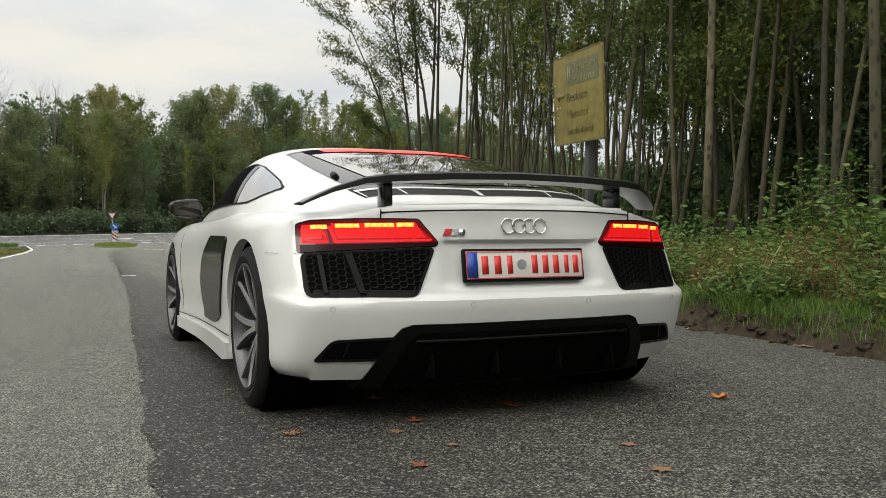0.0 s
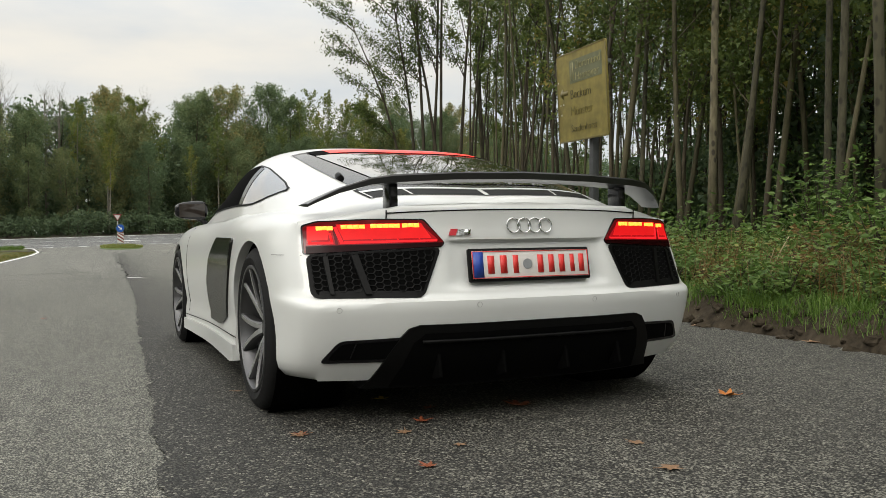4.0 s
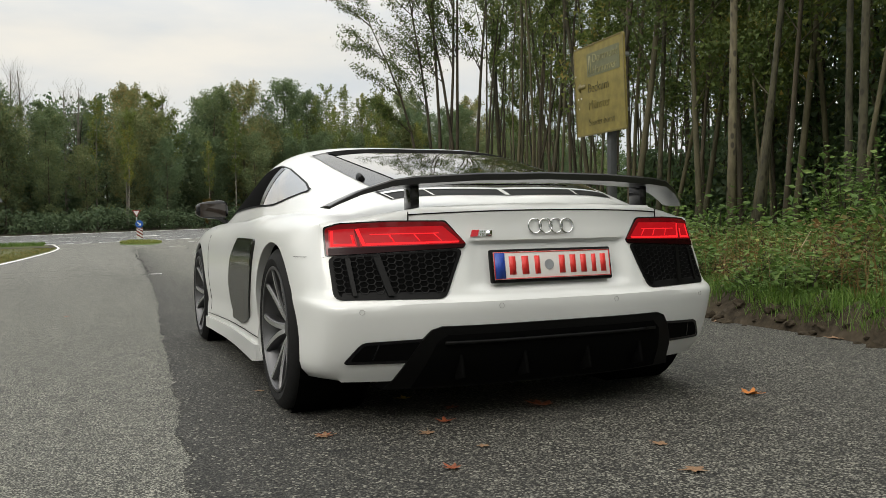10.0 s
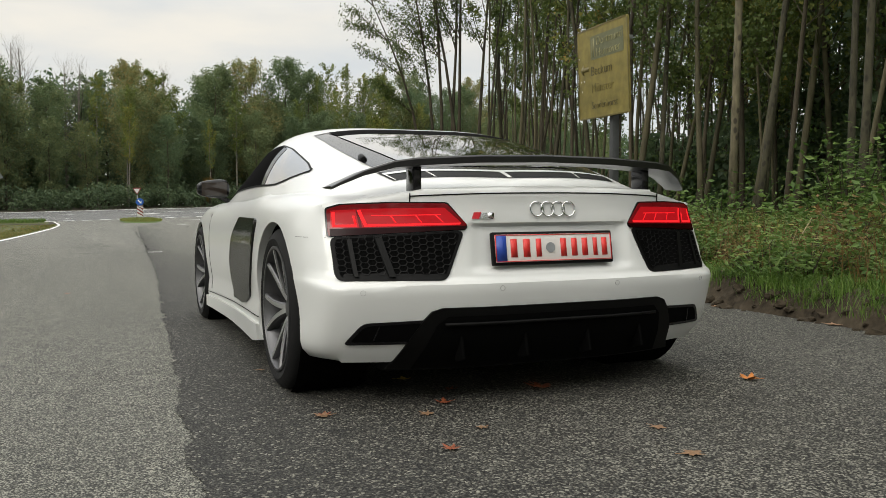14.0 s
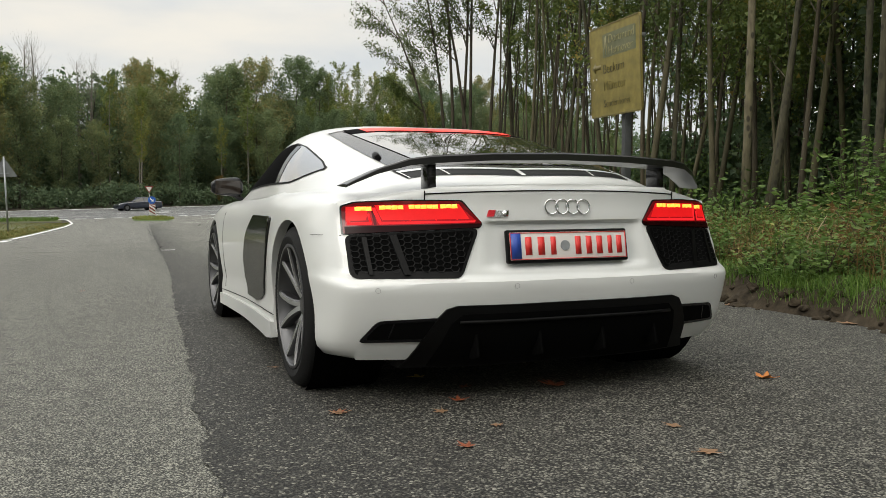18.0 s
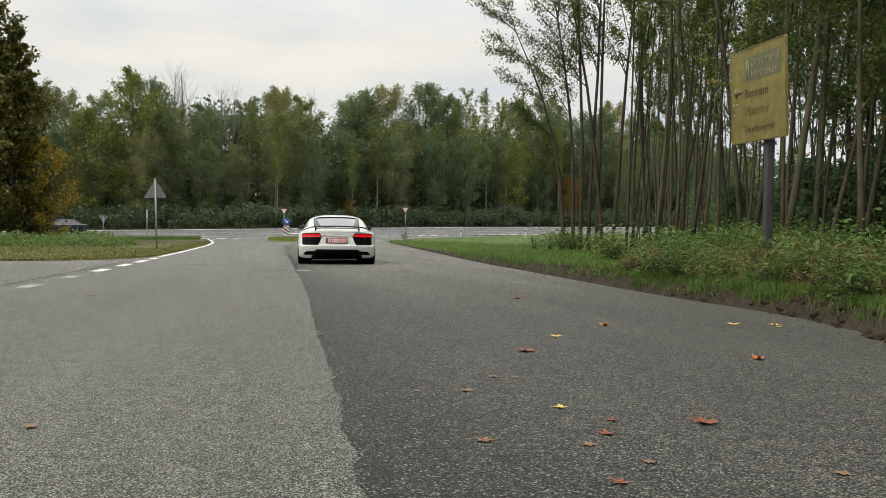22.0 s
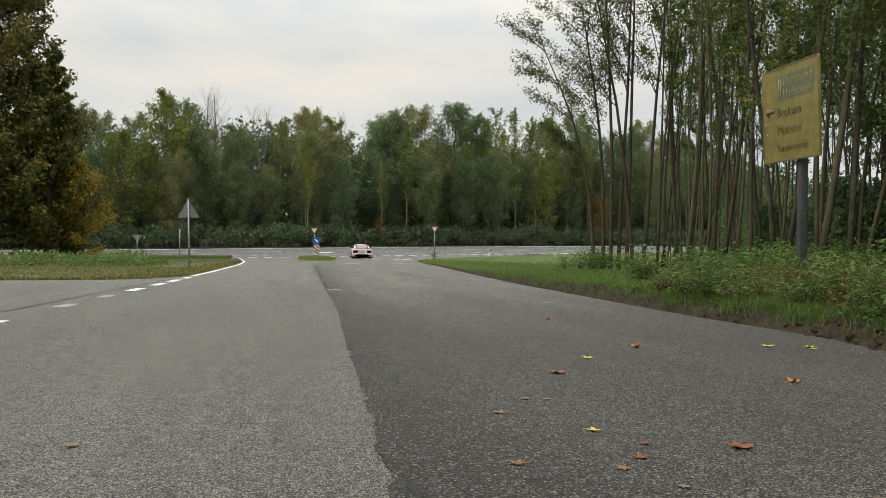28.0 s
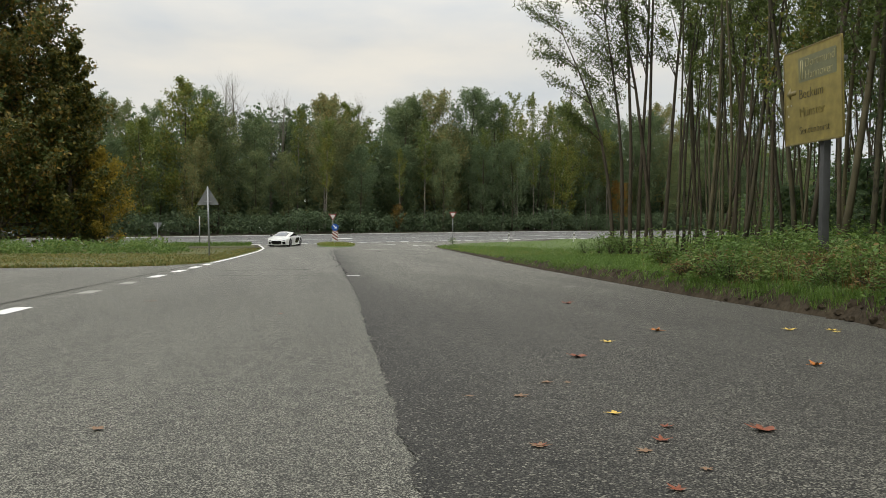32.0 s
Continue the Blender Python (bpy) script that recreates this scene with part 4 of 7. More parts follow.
# the great dark maple by the junction, and its golden lower branches
maple = tree_parts("maple", 23.0, 0.45, 0.02, 8.1, 150000, 0.13, M_LEAF_MAPLE, M_BARK_DARK, 100, 0.3, 10, "skirt", -0.05, 0.12, single=True)
gold = tree_parts("gold", 9.0, 0.14, 0.05, 2.3, 9000, 0.11, M_LEAF_GOLD, M_BARK_DARK, 20, 0.3, 8, "oval", 0.3, 0.26, single=True)
tree("maple_tree", maple, place(-20.3, 54.0, 30, 1.0), "great dark maple turning brown", "maples by the junction")
for x, y, t in ((-26, 50, 40), (-24, 60, 200), (-30, 56, 100)):
    tree("tree", plain_kinds[1], place(x, y, t, 1.05), "dark leafy tree beside the maple", "trees beside the maple")
flank = tree_parts("flank", 12.5, 0.2, 0.03, 3.4, 46000, 0.12, M_LEAF_TURNING, M_BARK_DARK, 46, 0.3, 8, "skirt", 0.1, 0.16, single=True)
tree("maple_tree", flank, place(-14.9, 52.6, 0, 1.0), "younger maple turning golden and orange", "maples by the junction")
tree("gold_tree", gold, place(-12.9, 52.2, 0, 0.62), "small tree with golden yellow leaves")


def shrub_mesh(name, w, h, count, size, mat, stems=7):
    r = random.Random(name)
    verts, faces, cs, rs = [], [], [], []
    for i in range(stems):
        a = r.uniform(0, 6.28)
        top = Vector((math.cos(a) * w * r.uniform(0.1, 0.5), math.sin(a) * w * r.uniform(0.1, 0.5), h * r.uniform(0.5, 1)))
        v, f = tube([(0, 0, 0), top * 0.5 + Vector((0, 0, 0.05)), top], [0.012, 0.009, 0.004], 4, False)
        o = len(verts)
        verts += v
        faces += [tuple(q + o for q in x) for x in f]
        for k in (0.35, 0.6, 0.8, 1.0):
            cs.append(top * k)
            rs.append(w * 0.17)
    nb = len(faces)
    v, f = leaf_cloud(cs, rs, count, size, 0.72)
    o = len(verts)
    verts = [tuple(q) for q in verts] + v
    faces += [tuple(q + o for q in x) for x in f]
    return mesh_of(name, verts, faces, [M_BARK_DARK, mat], False, [0] * nb + [1] * (len(faces) - nb))


def thicket(name, centres, r, count, size, mat, label):
    """A growth of leaves round many centres: one mesh."""
    vv, ff = leaf_cloud(centres, r, count, size, 0.2)
    return tagged(new(name, mesh_of(name, vv, ff, mat, shade=False)), label, "bushes", kind="stuff")


cs = []
for _ in range(3000):
    s = rf.uniform(-75, 130)
    x, y, z = along(s, rf.uniform(93.3, 98.5))
    top = 2.3 + 1.2 * noise.noise((s * 0.16, 0, 0)) + 0.6 * noise.noise((s * 0.7, 3, 0))
    cs.append((x, y, z + rf.random() ** 0.7 * max(1.0, top)))
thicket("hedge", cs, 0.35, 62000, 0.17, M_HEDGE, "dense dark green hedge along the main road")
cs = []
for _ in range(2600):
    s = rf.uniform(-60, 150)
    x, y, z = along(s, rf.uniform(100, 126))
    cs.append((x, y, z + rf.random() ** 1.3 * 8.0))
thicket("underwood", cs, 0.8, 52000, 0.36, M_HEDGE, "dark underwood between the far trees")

cs = []
for _ in range(1500):
    s = rf.uniform(-70, 160)
    x, y, z = along(s, rf.uniform(128, 160))
    cs.append((x, y, z + rf.random() * 5.0))
thicket("underwood", cs, 0.9, 22000, 0.6, M_HEDGE, "dark underwood deep in the far wood")

# the wood's inner depth and the undergrowth
spots = []
for i in range(190):
    y = rf.uniform(24, 80)
    d = rf.uniform(9, 44)
    spots.append((wood_edge(y) + d, y, rf.uniform(3.2, 4.8) + 0.07 * d))
for i in range(150):
    y = rf.uniform(-26, 26)
    d = rf.uniform(7, 34)
    spots.append((wood_edge(y) + d, y, rf.uniform(7, 12) + 0.32 * d))
for i in range(130):
    y = rf.uniform(6, 46)
    spots.append((wood_edge(y) + rf.uniform(6, 22), y, rf.uniform(3.5, 6.5) if y < 22 else rf.uniform(2.6, 4.2)))
stand("deep_wood", spots, 0.15, 750, "dense young growth deep in the wood")
cs = []
for _ in range(1700):
    y = rf.uniform(-14, 66)
    x = wood_edge(y) + rf.uniform(2.5, 26)
    cs.append((x, y, height(x, y) + rf.random() ** 1.6 * 3.2))
thicket("undergrowth", cs, 0.4, 66000, 0.065, M_SHRUB, "leafy undergrowth between the trunks")
cs = []
for _ in range(1500):
    y = rf.uniform(-20, 74)
    x = wood_edge(y) + rf.uniform(15, 36)
    cs.append((x, y, height(x, y) + rf.random() ** 1.2 * (7.5 if y < 24 else 4.5)))
thicket("underwood", cs, 0.6, 60000, 0.13, M_HEDGE, "dark underwood deep in the wood")

# brambles, nettles and withered fern on the bank
bramble = [shrub_mesh("bramble%d" % i, 1.0, 0.75, 560, 0.045, M_SHRUB, 10) for i in range(4)]
fern = [shrub_mesh("fern%d" % i, 0.9, 0.55, 300, 0.04, M_FERN, 26) for i in range(3)]
nettle = [shrub_mesh("nettle%d" % i, 0.8, 0.6, 330, 0.055, M_SHRUB, 9) for i in range(3)]
big_bush = shrub_mesh("bigbush", 1.1, 1.2, 1300, 0.046, M_SHRUB, 16)


def on_bank(mesh, x, y, size, label, group):
    return tagged(part("fern_bush" if "fern" in label else "nettle_bush" if "nettles" in label else "bush", mesh, None, None, "", place(x, y, rf.uniform(0, 360), size, (0, 0), 0.03)), label, "bush", group)


on_bank(big_bush, 6.6, 4.6, 1.0, "leafy green elder bush on the bank", "plants on the bank")
on_bank(big_bush, 8.3, 3.4, 1.2, "leafy green elder bush on the bank", "plants on the bank")
for i in range(160):
    y = rf.uniform(-4, 21)
    d = rf.uniform(0.9, 5.2) if y < 9 else rf.uniform(2.5 + (y - 9) * 0.3, 7.8)
    x = lerp(RIGHT_EDGE, y)[0] + d
    k = rf.random()
    lot, label = (fern, "withered brown fern on the bank") if k < (0.42 if y < 7 else 0.06) else (nettle, "broad-leaved green nettles on the bank") if k < 0.7 else (bramble, "green brambles on the bank")
    on_bank(lot[i % 3], x, y, rf.uniform(0.45, 1.0) * (0.75 if d < 1.6 else 1), label, "plants on the bank")
for i in range(9):
    on_bank(bramble[i % 4], 12.4 + rf.uniform(-1.2, 1.5), 31.6 + rf.uniform(-1.8, 1.8), rf.uniform(0.8, 1.3), "green bush at the edge of the wood", "plants on the bank")


for i in range(26):
    y = 8.5 + 5.0 * rf.random()
    x = lerp(RIGHT_EDGE, y)[0] + rf.uniform(1.2, 3.4)
    on_bank((nettle, bramble)[i % 2][i % 3], x, y, rf.uniform(0.6, 0.95), "broad-leaved green bush at the edge of the verge", "plants on the bank")


def patch_points(n, ylo, yhi, dlo, dhi):
    out = []
    for _ in range(n):
        y = ylo + (yhi - ylo) * rng.random() ** 1.3
        out.append((lerp(RIGHT_EDGE, y)[0] + rng.uniform(dlo, dhi), y))
    return out


def tufts(n, ylo, yhi, dlo, dhi, per, r):
    """Points in clumps, so that bare earth shows between."""
    out = []
    for cx, cy in patch_points(n, ylo, yhi, dlo, dhi):
        out += [(cx + a, cy + b) for a, b in rng.normal(0, r, (per, 2)).tolist() if cx + a > lerp(RIGHT_EDGE, cy + b)[0] + 0.06]
    return out


for pts, lo, hi, w in ((tufts(190, -3, 9, 0.16, 0.6, 80, 0.07), 0.05, 0.15, 0.003), (tufts(80, -2, 9, 0.06, 0.3, 40, 0.06), 0.08, 0.2, 0.003), (tufts(320, 6, 26, 0.1, 1.2, 50, 0.12), 0.04, 0.14, 0.005), (patch_points(3500, -3, 10, 0.3, 0.9), 0.04, 0.1, 0.003),
                       (patch_points(34000, 9, 30, 0.3, 5.5), 0.04, 0.12, 0.006), (patch_points(18000, 28, 72, 0.2, 8.0), 0.05, 0.14, 0.014)):
    tagged(new("grass", blades("grass", pts, lo, hi, w, M_GRASS, 1.3)), "green grass of the verge", "grass", kind="stuff")

for i in range(260):
    y = rf.uniform(-3, 10)
    x = lerp(RIGHT_EDGE, y)[0] + 0.35 + 2.3 * rf.random() ** 1.4
    lot, label = (nettle, "broad-leaved green nettles on the bank") if rf.random() < 0.42 else (fern, "withered brown fern on the bank") if rf.random() < 0.68 else (bramble, "green brambles on the bank")
    on_bank(lot[i % 3], x, y, rf.uniform(0.35, 0.7), label, "plants on the bank")

# clods of earth that have broken off the edge
clod_meshes = []
for i in range(4):
    bm = bmesh.new()
    bmesh.ops.create_icosphere(bm, subdivisions=2, radius=0.05)
    for v in bm.verts:
        v.co *= 1 + 0.55 * noise.noise(v.co * 22 + Vector((i * 9, 0, 0)))
        v.co.z *= 0.65
    me = bpy.data.meshes.new("clod")
    bm.to_mesh(me)
    bm.free()
    me.materials.append(M_SOIL)
    clod_meshes.append(me)
for i in range(150):
    y = -2 + 9 * rf.random() ** 1.2
    x = lerp(RIGHT_EDGE, y)[0] + rf.uniform(-0.02, 0.26)
    m = Matrix.Translation((x, y, height(x, y) + 0.004)) @ pose(0, 0, 0, rf.uniform(-20, 20), rf.uniform(-20, 20), rf.uniform(0, 360)) @ Matrix.Scale(rf.uniform(0.3, 1.25), 4)
    tagged(part("clod", clod_meshes[i % 4], None, None, "", m), "dark clod of earth at the verge edge", "earth clod", "clods along the verge")

on_bank(bramble[1], 13.6, 76.0, 0.8, "dark tuft of brambles at the foot of the sign", "plants on the bank")

# a dead forked branch that leans out of the grass, and thin withered stalks
branch = new("dead_branch")
for pts, r in (([(0, 0, 0), (0.05, 0.05, 0.16), (0.12, 0.07, 0.30), (0.18, 0.06, 0.44), (0.26, 0.0, 0.62)], 0.011), ([(0.12, 0.07, 0.30), (0.27, 0.02, 0.38), (0.40, -0.06, 0.42)], 0.006), ([(0.08, 0.06, 0.22), (0.06, 0.02, 0.36), (0.1, 0.0, 0.5)], 0.006)):
    v, f = tube(pts, [r * (1 - 0.6 * i / (len(pts) - 1)) for i in range(len(pts))], 6)
    part("twig", mesh_of("twig", v, f, M_TWIG), None, branch)
branch.matrix_basis = place(3.45, 2.33, -20, 0.75)
tagged(branch, "pale dead forked branch leaning out of the verge grass", "branch")
tagged(new("stalks", blades("stalks", patch_points(900, -4, 12, 0.7, 4.5) + patch_points(4200, -3, 9, 0.35, 2.6), 0.2, 0.6, 0.0035, M_FERN, 0.9)), "thin withered stalks among the brambles", "grass", kind="stuff")


def left_points(n, xlo, ylo, yhi):
    out = []
    while len(out) < n:
        y = rng.uniform(ylo, yhi)
        x = rng.uniform(xlo, lerp(LEFT_EDGE, y)[0] - 0.15)
        if xlo < x:
            out.append((x, y))
    return out


verts, faces = [], []
lys = spread(19.5, 66, 1.5)
for y in lys:
    e = lerp(LEFT_EDGE, y)[0]
    for k in range(21):
        x = e - 0.02 - (e + 40) * k / 20
        verts.append((x, y, base_height(x, y) + (0.05 if k else 0.0) + 0.02 * noise.noise((x, y, 0))))
for r in range(len(lys) - 1):
    for k in range(20):
        a = r * 21 + k
        faces.append((a, a + 1, a + 22, a + 21))
tagged(new("verge_left", mesh_of("verge_left", verts, faces, M_MEADOW)), "mown yellowish grass corner of the junction", "verge", kind="structure")
mound_poly = [(-12.5, 71), (-4.6, 70.4), (-4.5, 72), (-4.8, 74.5), (-6.5, 76), (-12.5, 76)]
tagged(new("dry_grass", blades("dry_grass", left_points(46000, -18, 19.8, 36) + left_points(18000, -18, 36, 66), 0.04, 0.11, 0.03, M_DRY_GRASS, 0.9)), "mown drying grass", "grass", kind="stuff")
cs = []
for _ in range(900):
    y = rf.uniform(36, 44)
    x = rf.uniform(-32, -6.8)
    cs.append((x, y, base_height(x, y) + rf.uniform(0.08, 0.5 + 0.35 * noise.noise((x * 0.5, y * 0.5, 0)))))
thicket("nettles", cs, 0.16, 22000, 0.075, M_SHRUB, "low band of green nettles on the mown corner")

# the grass between the wood and the main road
verts, faces = [], []
mys = spread(34, 90, 1.5)
for y in mys:
    lo = lerp(RIGHT_EDGE, y)[0] + (6 if y < 72 else 0.3)
    for k in range(25):
        x = lo + (62 - lo) * k / 24
        x = max(x, (0.944 * y - U_NEAR + 0.5) / 0.33) if y > 74 else x
        verts.append((x, y, height(x, y) + 0.03))
for r in range(len(mys) - 1):
    for k in range(24):
        a = r * 25 + k
        faces.append((a, a + 1, a + 26, a + 25))
tagged(new("meadow", mesh_of("meadow", verts, faces, M_LAWN)), "green grass between the wood and the main road", "meadow", kind="structure")
pts = []
while len(pts) < 16000:
    y, x = rng.uniform(40, 88), rng.uniform(11, 50)
    if lerp(RIGHT_EDGE, y)[0] + 0.3 < x and -0.33 * x + 0.944 * y < U_NEAR - 0.4:
        pts.append((x, y))
tagged(new("grass", blades("grass", pts, 0.06, 0.16, 0.03, M_GRASS, 0.9)), "green grass of the verge", "grass", kind="stuff")
# ---- the white sports car: x to its right, y ahead from the rear bumper, z up from the ground ----
YC = [(0.10, 0.2), (0.19, 0.13), (0.25, 0.085), (0.32, 0.055), (0.40, 0.033), (0.46, 0.02), (0.485, 0.019), (0.498, 0.045), (0.525, 0.055), (0.60, 0.07), (0.70, 0.088),
      (0.78, 0.098), (0.82, 0.095), (0.84, 0.1), (0.86, 0.13)]
W_SIDE = [(0.0, 0.93), (0.45, 0.945), (0.8, 0.968), (1.2, 0.965), (1.7, 0.945), (2.2, 0.932), (2.8, 0.94), (3.45, 0.955), (3.9, 0.93), (4.4, 0.86)]
Z_BOTTOM = [(0.0, 0.185), (0.4, 0.18), (0.9, 0.15), (3.4, 0.135), (4.0, 0.13), (4.43, 0.15)]
Z_SHOULDER = [(0.0, 0.845), (0.3, 0.84), (0.8, 0.852), (1.3, 0.85), (2.0, 0.838), (2.8, 0.828), (3.3, 0.815), (3.7, 0.775), (4.0, 0.715), (4.25, 0.65), (4.43, 0.58)]
Z_CROWN = [(0.0, 0.852), (0.3, 0.858), (0.8, 0.87), (2.0, 0.86), (3.0, 0.86), (3.45, 0.83), (3.8, 0.775), (4.1, 0.715), (4.3, 0.655), (4.43, 0.6)]
V_SIDE = [(0.0, -0.05), (0.03, -0.026), (0.08, -0.014), (0.17, -0.008), (0.27, -0.016), (0.36, -0.008), (0.5, 0.0), (0.64, 0.0), (0.75, -0.005), (0.84, -0.016), (0.91, -0.036),
          (0.96, -0.062), (0.985, -0.088), (1.0, -0.115)]


def plan(x):
    a = abs(x)
    return 0.215 * ((a - 0.2) / 0.62) ** 1.8 if a > 0.2 else 0.0


def ease(v, a, b):
    t = min(1.0, max(0.0, (v - a) / (b - a)))
    return t * t * (3 - 2 * t)


def rear_y(x, z):
    """The tail's surface; the number plate stands in a shallow niche."""
    niche = (1 - ease(abs(x), 0.30, 0.375)) * ease(z, 0.515, 0.55) * (1 - ease(z, 0.698, 0.714))
    square = lerp([(0.2, 0.72), (0.4, 0.66), (0.46, 0.65), (0.51, 0.74), (0.60, 0.86), (0.66, 0.92), (0.75, 1.02), (0.86, 1.04)], z)[0]  # the bumper is squarer than the deck
    return smooth(YC, z) + plan(x) * square + 0.022 * niche


def z_range(x, y):
    top = smooth(Z_SHOULDER, y)
    if y < 0.7:
        top -= 0.085 * max(0.0, (abs(x) - 0.5) / 0.4) ** 2 * (1 - y / 0.7)
    return smooth(Z_BOTTOM, y), top


def side_x(y, z):
    lo, hi = z_range(0.9, y)
    return smooth(W_SIDE, y) + smooth(V_SIDE, min(1, max(0, (z - lo) / (hi - lo))))


def front_y(x, z):
    nose = smooth([(0.1, 4.33), (0.2, 4.40), (0.35, 4.43), (0.5, 4.41), (0.6, 4.34), (0.7, 4.2)], z)
    return nose - 0.42 * (abs(x) / 0.86) ** 2.6


def body_outline(v):
    """Half the outline of the lower body at height share v, from the middle of the tail to the middle of the nose."""
    pts = []
    for x in (0, 0.08, 0.16, 0.23, 0.29, 0.315, 0.34, 0.365, 0.39, 0.45, 0.52, 0.6, 0.68, 0.75, 0.81, 0.86):
        lo, hi = z_range(x, 0.15)
        z = lo + (hi - lo) * v
        pts.append((x, rear_y(x, z), z))
    dx = smooth(V_SIDE, v)
    p0 = Vector(pts[-1])
    y1 = 0.66
    lo, hi = z_range(0.9, y1)
    p2 = Vector((smooth(W_SIDE, y1) + dx, y1, lo + (hi - lo) * v))
    turn = (rear_y(0.86, p0.z) - rear_y(0.84, p0.z)) / 0.02  # the corner carries on the tail's own curve
    wide = max(p0.x + 0.012, p2.x - 0.004)
    p1 = Vector((wide, p0.y + turn * (wide - p0.x) + 0.02, (p0.z + p2.z) / 2))
    for i in range(1, 11):
        t = i / 10
        pts.append(tuple(p0 * (1 - t) ** 2 + p1 * 2 * t * (1 - t) + p2 * t * t))
    for i in range(1, 31):
        y = 0.66 + (3.75 - 0.66) * i / 30
        lo, hi = z_range(0.9, y)
        pts.append((smooth(W_SIDE, y) + dx, y, lo + (hi - lo) * v))
    q0 = Vector(pts[-1])
    lo, hi = z_range(0, 4.3)
    zf = lo + (hi - lo) * v
    q2 = Vector((0.72, front_y(0.72, zf), zf))
    q1 = Vector((q0.x - 0.01, 4.1, (q0.z + q2.z) / 2))
    for i in range(1, 8):
        t = i / 7
        pts.append(tuple(q0 * (1 - t) ** 2 + q1 * 2 * t * (1 - t) + q2 * t * t))
    for i in range(1, 10):
        x = 0.72 * (1 - i / 9)
        pts.append((x, front_y(x, zf), zf))
    return pts


def car_body():
    vs = [0, 0.03, 0.08, 0.13, 0.2, 0.27, 0.33, 0.39, 0.43, 0.458, 0.475, 0.49, 0.5, 0.51, 0.52, 0.53, 0.545, 0.56, 0.59, 0.66, 0.73, 0.765, 0.778, 0.79, 0.802, 0.82, 0.86, 0.91, 0.95, 0.975, 0.99, 1.0]
    rings = [body_outline(v) for v in vs]
    n = len(rings[0])
    bm = bmesh.new()
    grid = []
    for ring in rings:
        right = [bm.verts.new(p) for p in ring]
        left = [right[0]] + [bm.verts.new((-p[0], p[1], p[2])) for p in ring[1:-1]] + [right[-1]]
        grid.append((right, left))
    for a, b in zip(grid, grid[1:]):
        for j in range(n - 1):
            bm.faces.new((a[0][j], a[0][j + 1], b[0][j + 1], b[0][j]))
            bm.faces.new((a[1][j + 1], a[1][j], b[1][j], b[1][j + 1]))
    for (right, left), top in ((grid[-1], True), (grid[0], False)):
        rows = []
        for j in range(n):
            r, l = right[j], left[j]
            if r is l:
                rows.append([r] * 9)
                continue
            row = [r]
            for k in range(1, 8):
                f = 1 - k / 4
                z = r.co.z + ((smooth(Z_CROWN, r.co.y) - r.co.z) * (1 - f * f) if top else 0)
                row.append(bm.verts.new((r.co.x * f, r.co.y, z)))
            rows.append(row + [l])
        for a, b in zip(rows, rows[1:]):
            for k in range(8):
                q = []
                for w in ((a[k], b[k], b[k + 1], a[k + 1]) if top else (a[k + 1], b[k + 1], b[k], a[k])):
                    if w not in q:
                        q.append(w)
                if len(q) > 2:
                    bm.faces.new(q)
    soft = [v for v in bm.verts if abs(v.co.x) > 0.58 and v.co.y < 1.3 and v.co.z > 0.79]
    for _ in range(7):  # the shoulders over the tail lamps are softly rounded
        bmesh.ops.smooth_vert(bm, verts=soft, factor=0.5, use_axis_x=True, use_axis_y=True, use_axis_z=True)
    corner = [v for v in bm.verts if abs(v.co.x) > 0.835 and v.co.y < 0.62 and v.co.z < 0.55]
    for _ in range(6):
        bmesh.ops.smooth_vert(bm, verts=corner, factor=0.5, use_axis_x=True, use_axis_y=True, use_axis_z=False)
    bmesh.ops.recalc_face_normals(bm, faces=bm.faces)
    me = bpy.data.meshes.new("body")
    bm.to_mesh(me)
    bm.free()
    me.materials.append(M_PAINT)
    ob = new("body", me)
    cutters = []
    for x in (-1, 1):
        for y, z, r in ((0.80, 0.345, 0.372), (3.45, 0.335, 0.362)):
            cb = bmesh.new()
            bmesh.ops.create_cone(cb, cap_ends=True, segments=64, radius1=r, radius2=r, depth=0.6,
                                  matrix=Matrix.Translation((x * 0.92, y, z)) @ Matrix.Rotation(math.pi / 2, 4, "Y"))
            cm = bpy.data.meshes.new("cut")
            cb.to_mesh(cm)
            cb.free()
            c = new("cut", cm)
            cutters.append(c)
            md = ob.modifiers.new("arch", "BOOLEAN")
            md.operation, md.solver, md.object = "DIFFERENCE", "EXACT", c
    dg = bpy.context.evaluated_depsgraph_get()
    out = bpy.data.meshes.new_from_object(ob.evaluated_get(dg))
    for o in cutters + [ob]:
        bpy.data.objects.remove(o)
    bm = bmesh.new()
    bm.from_mesh(out)
    for e in bm.edges:
        e.smooth = not (len(e.link_faces) == 2 and e.calc_face_angle(0) > radians(38))
    bm.to_mesh(out)
    bm.free()
    out.polygons.foreach_set("use_smooth", [True] * len(out.polygons))
    out.name = "body"
    return out


# the cabin: half width at the belt, belt height, half width of the roof, height of the middle
CABIN = [(0.28, 0.69, 0.78, 0.50, 0.826), (0.40, 0.72, 0.80, 0.54, 0.876), (0.5, 0.74, 0.812, 0.57, 0.913), (0.75, 0.79, 0.83, 0.63, 0.99), (1.15, 0.835, 0.835, 0.70, 1.098), (1.45, 0.855, 0.835, 0.735, 1.172),
         (1.75, 0.855, 0.832, 0.745, 1.224), (2.0, 0.85, 0.828, 0.725, 1.248), (2.3, 0.847, 0.824, 0.66, 1.256), (2.7, 0.845, 0.816, 0.575, 1.215), (3.05, 0.83, 0.80, 0.545, 1.085), (3.4, 0.80, 0.80, 0.54, 0.92),
         (3.62, 0.74, 0.77, 0.52, 0.80)]
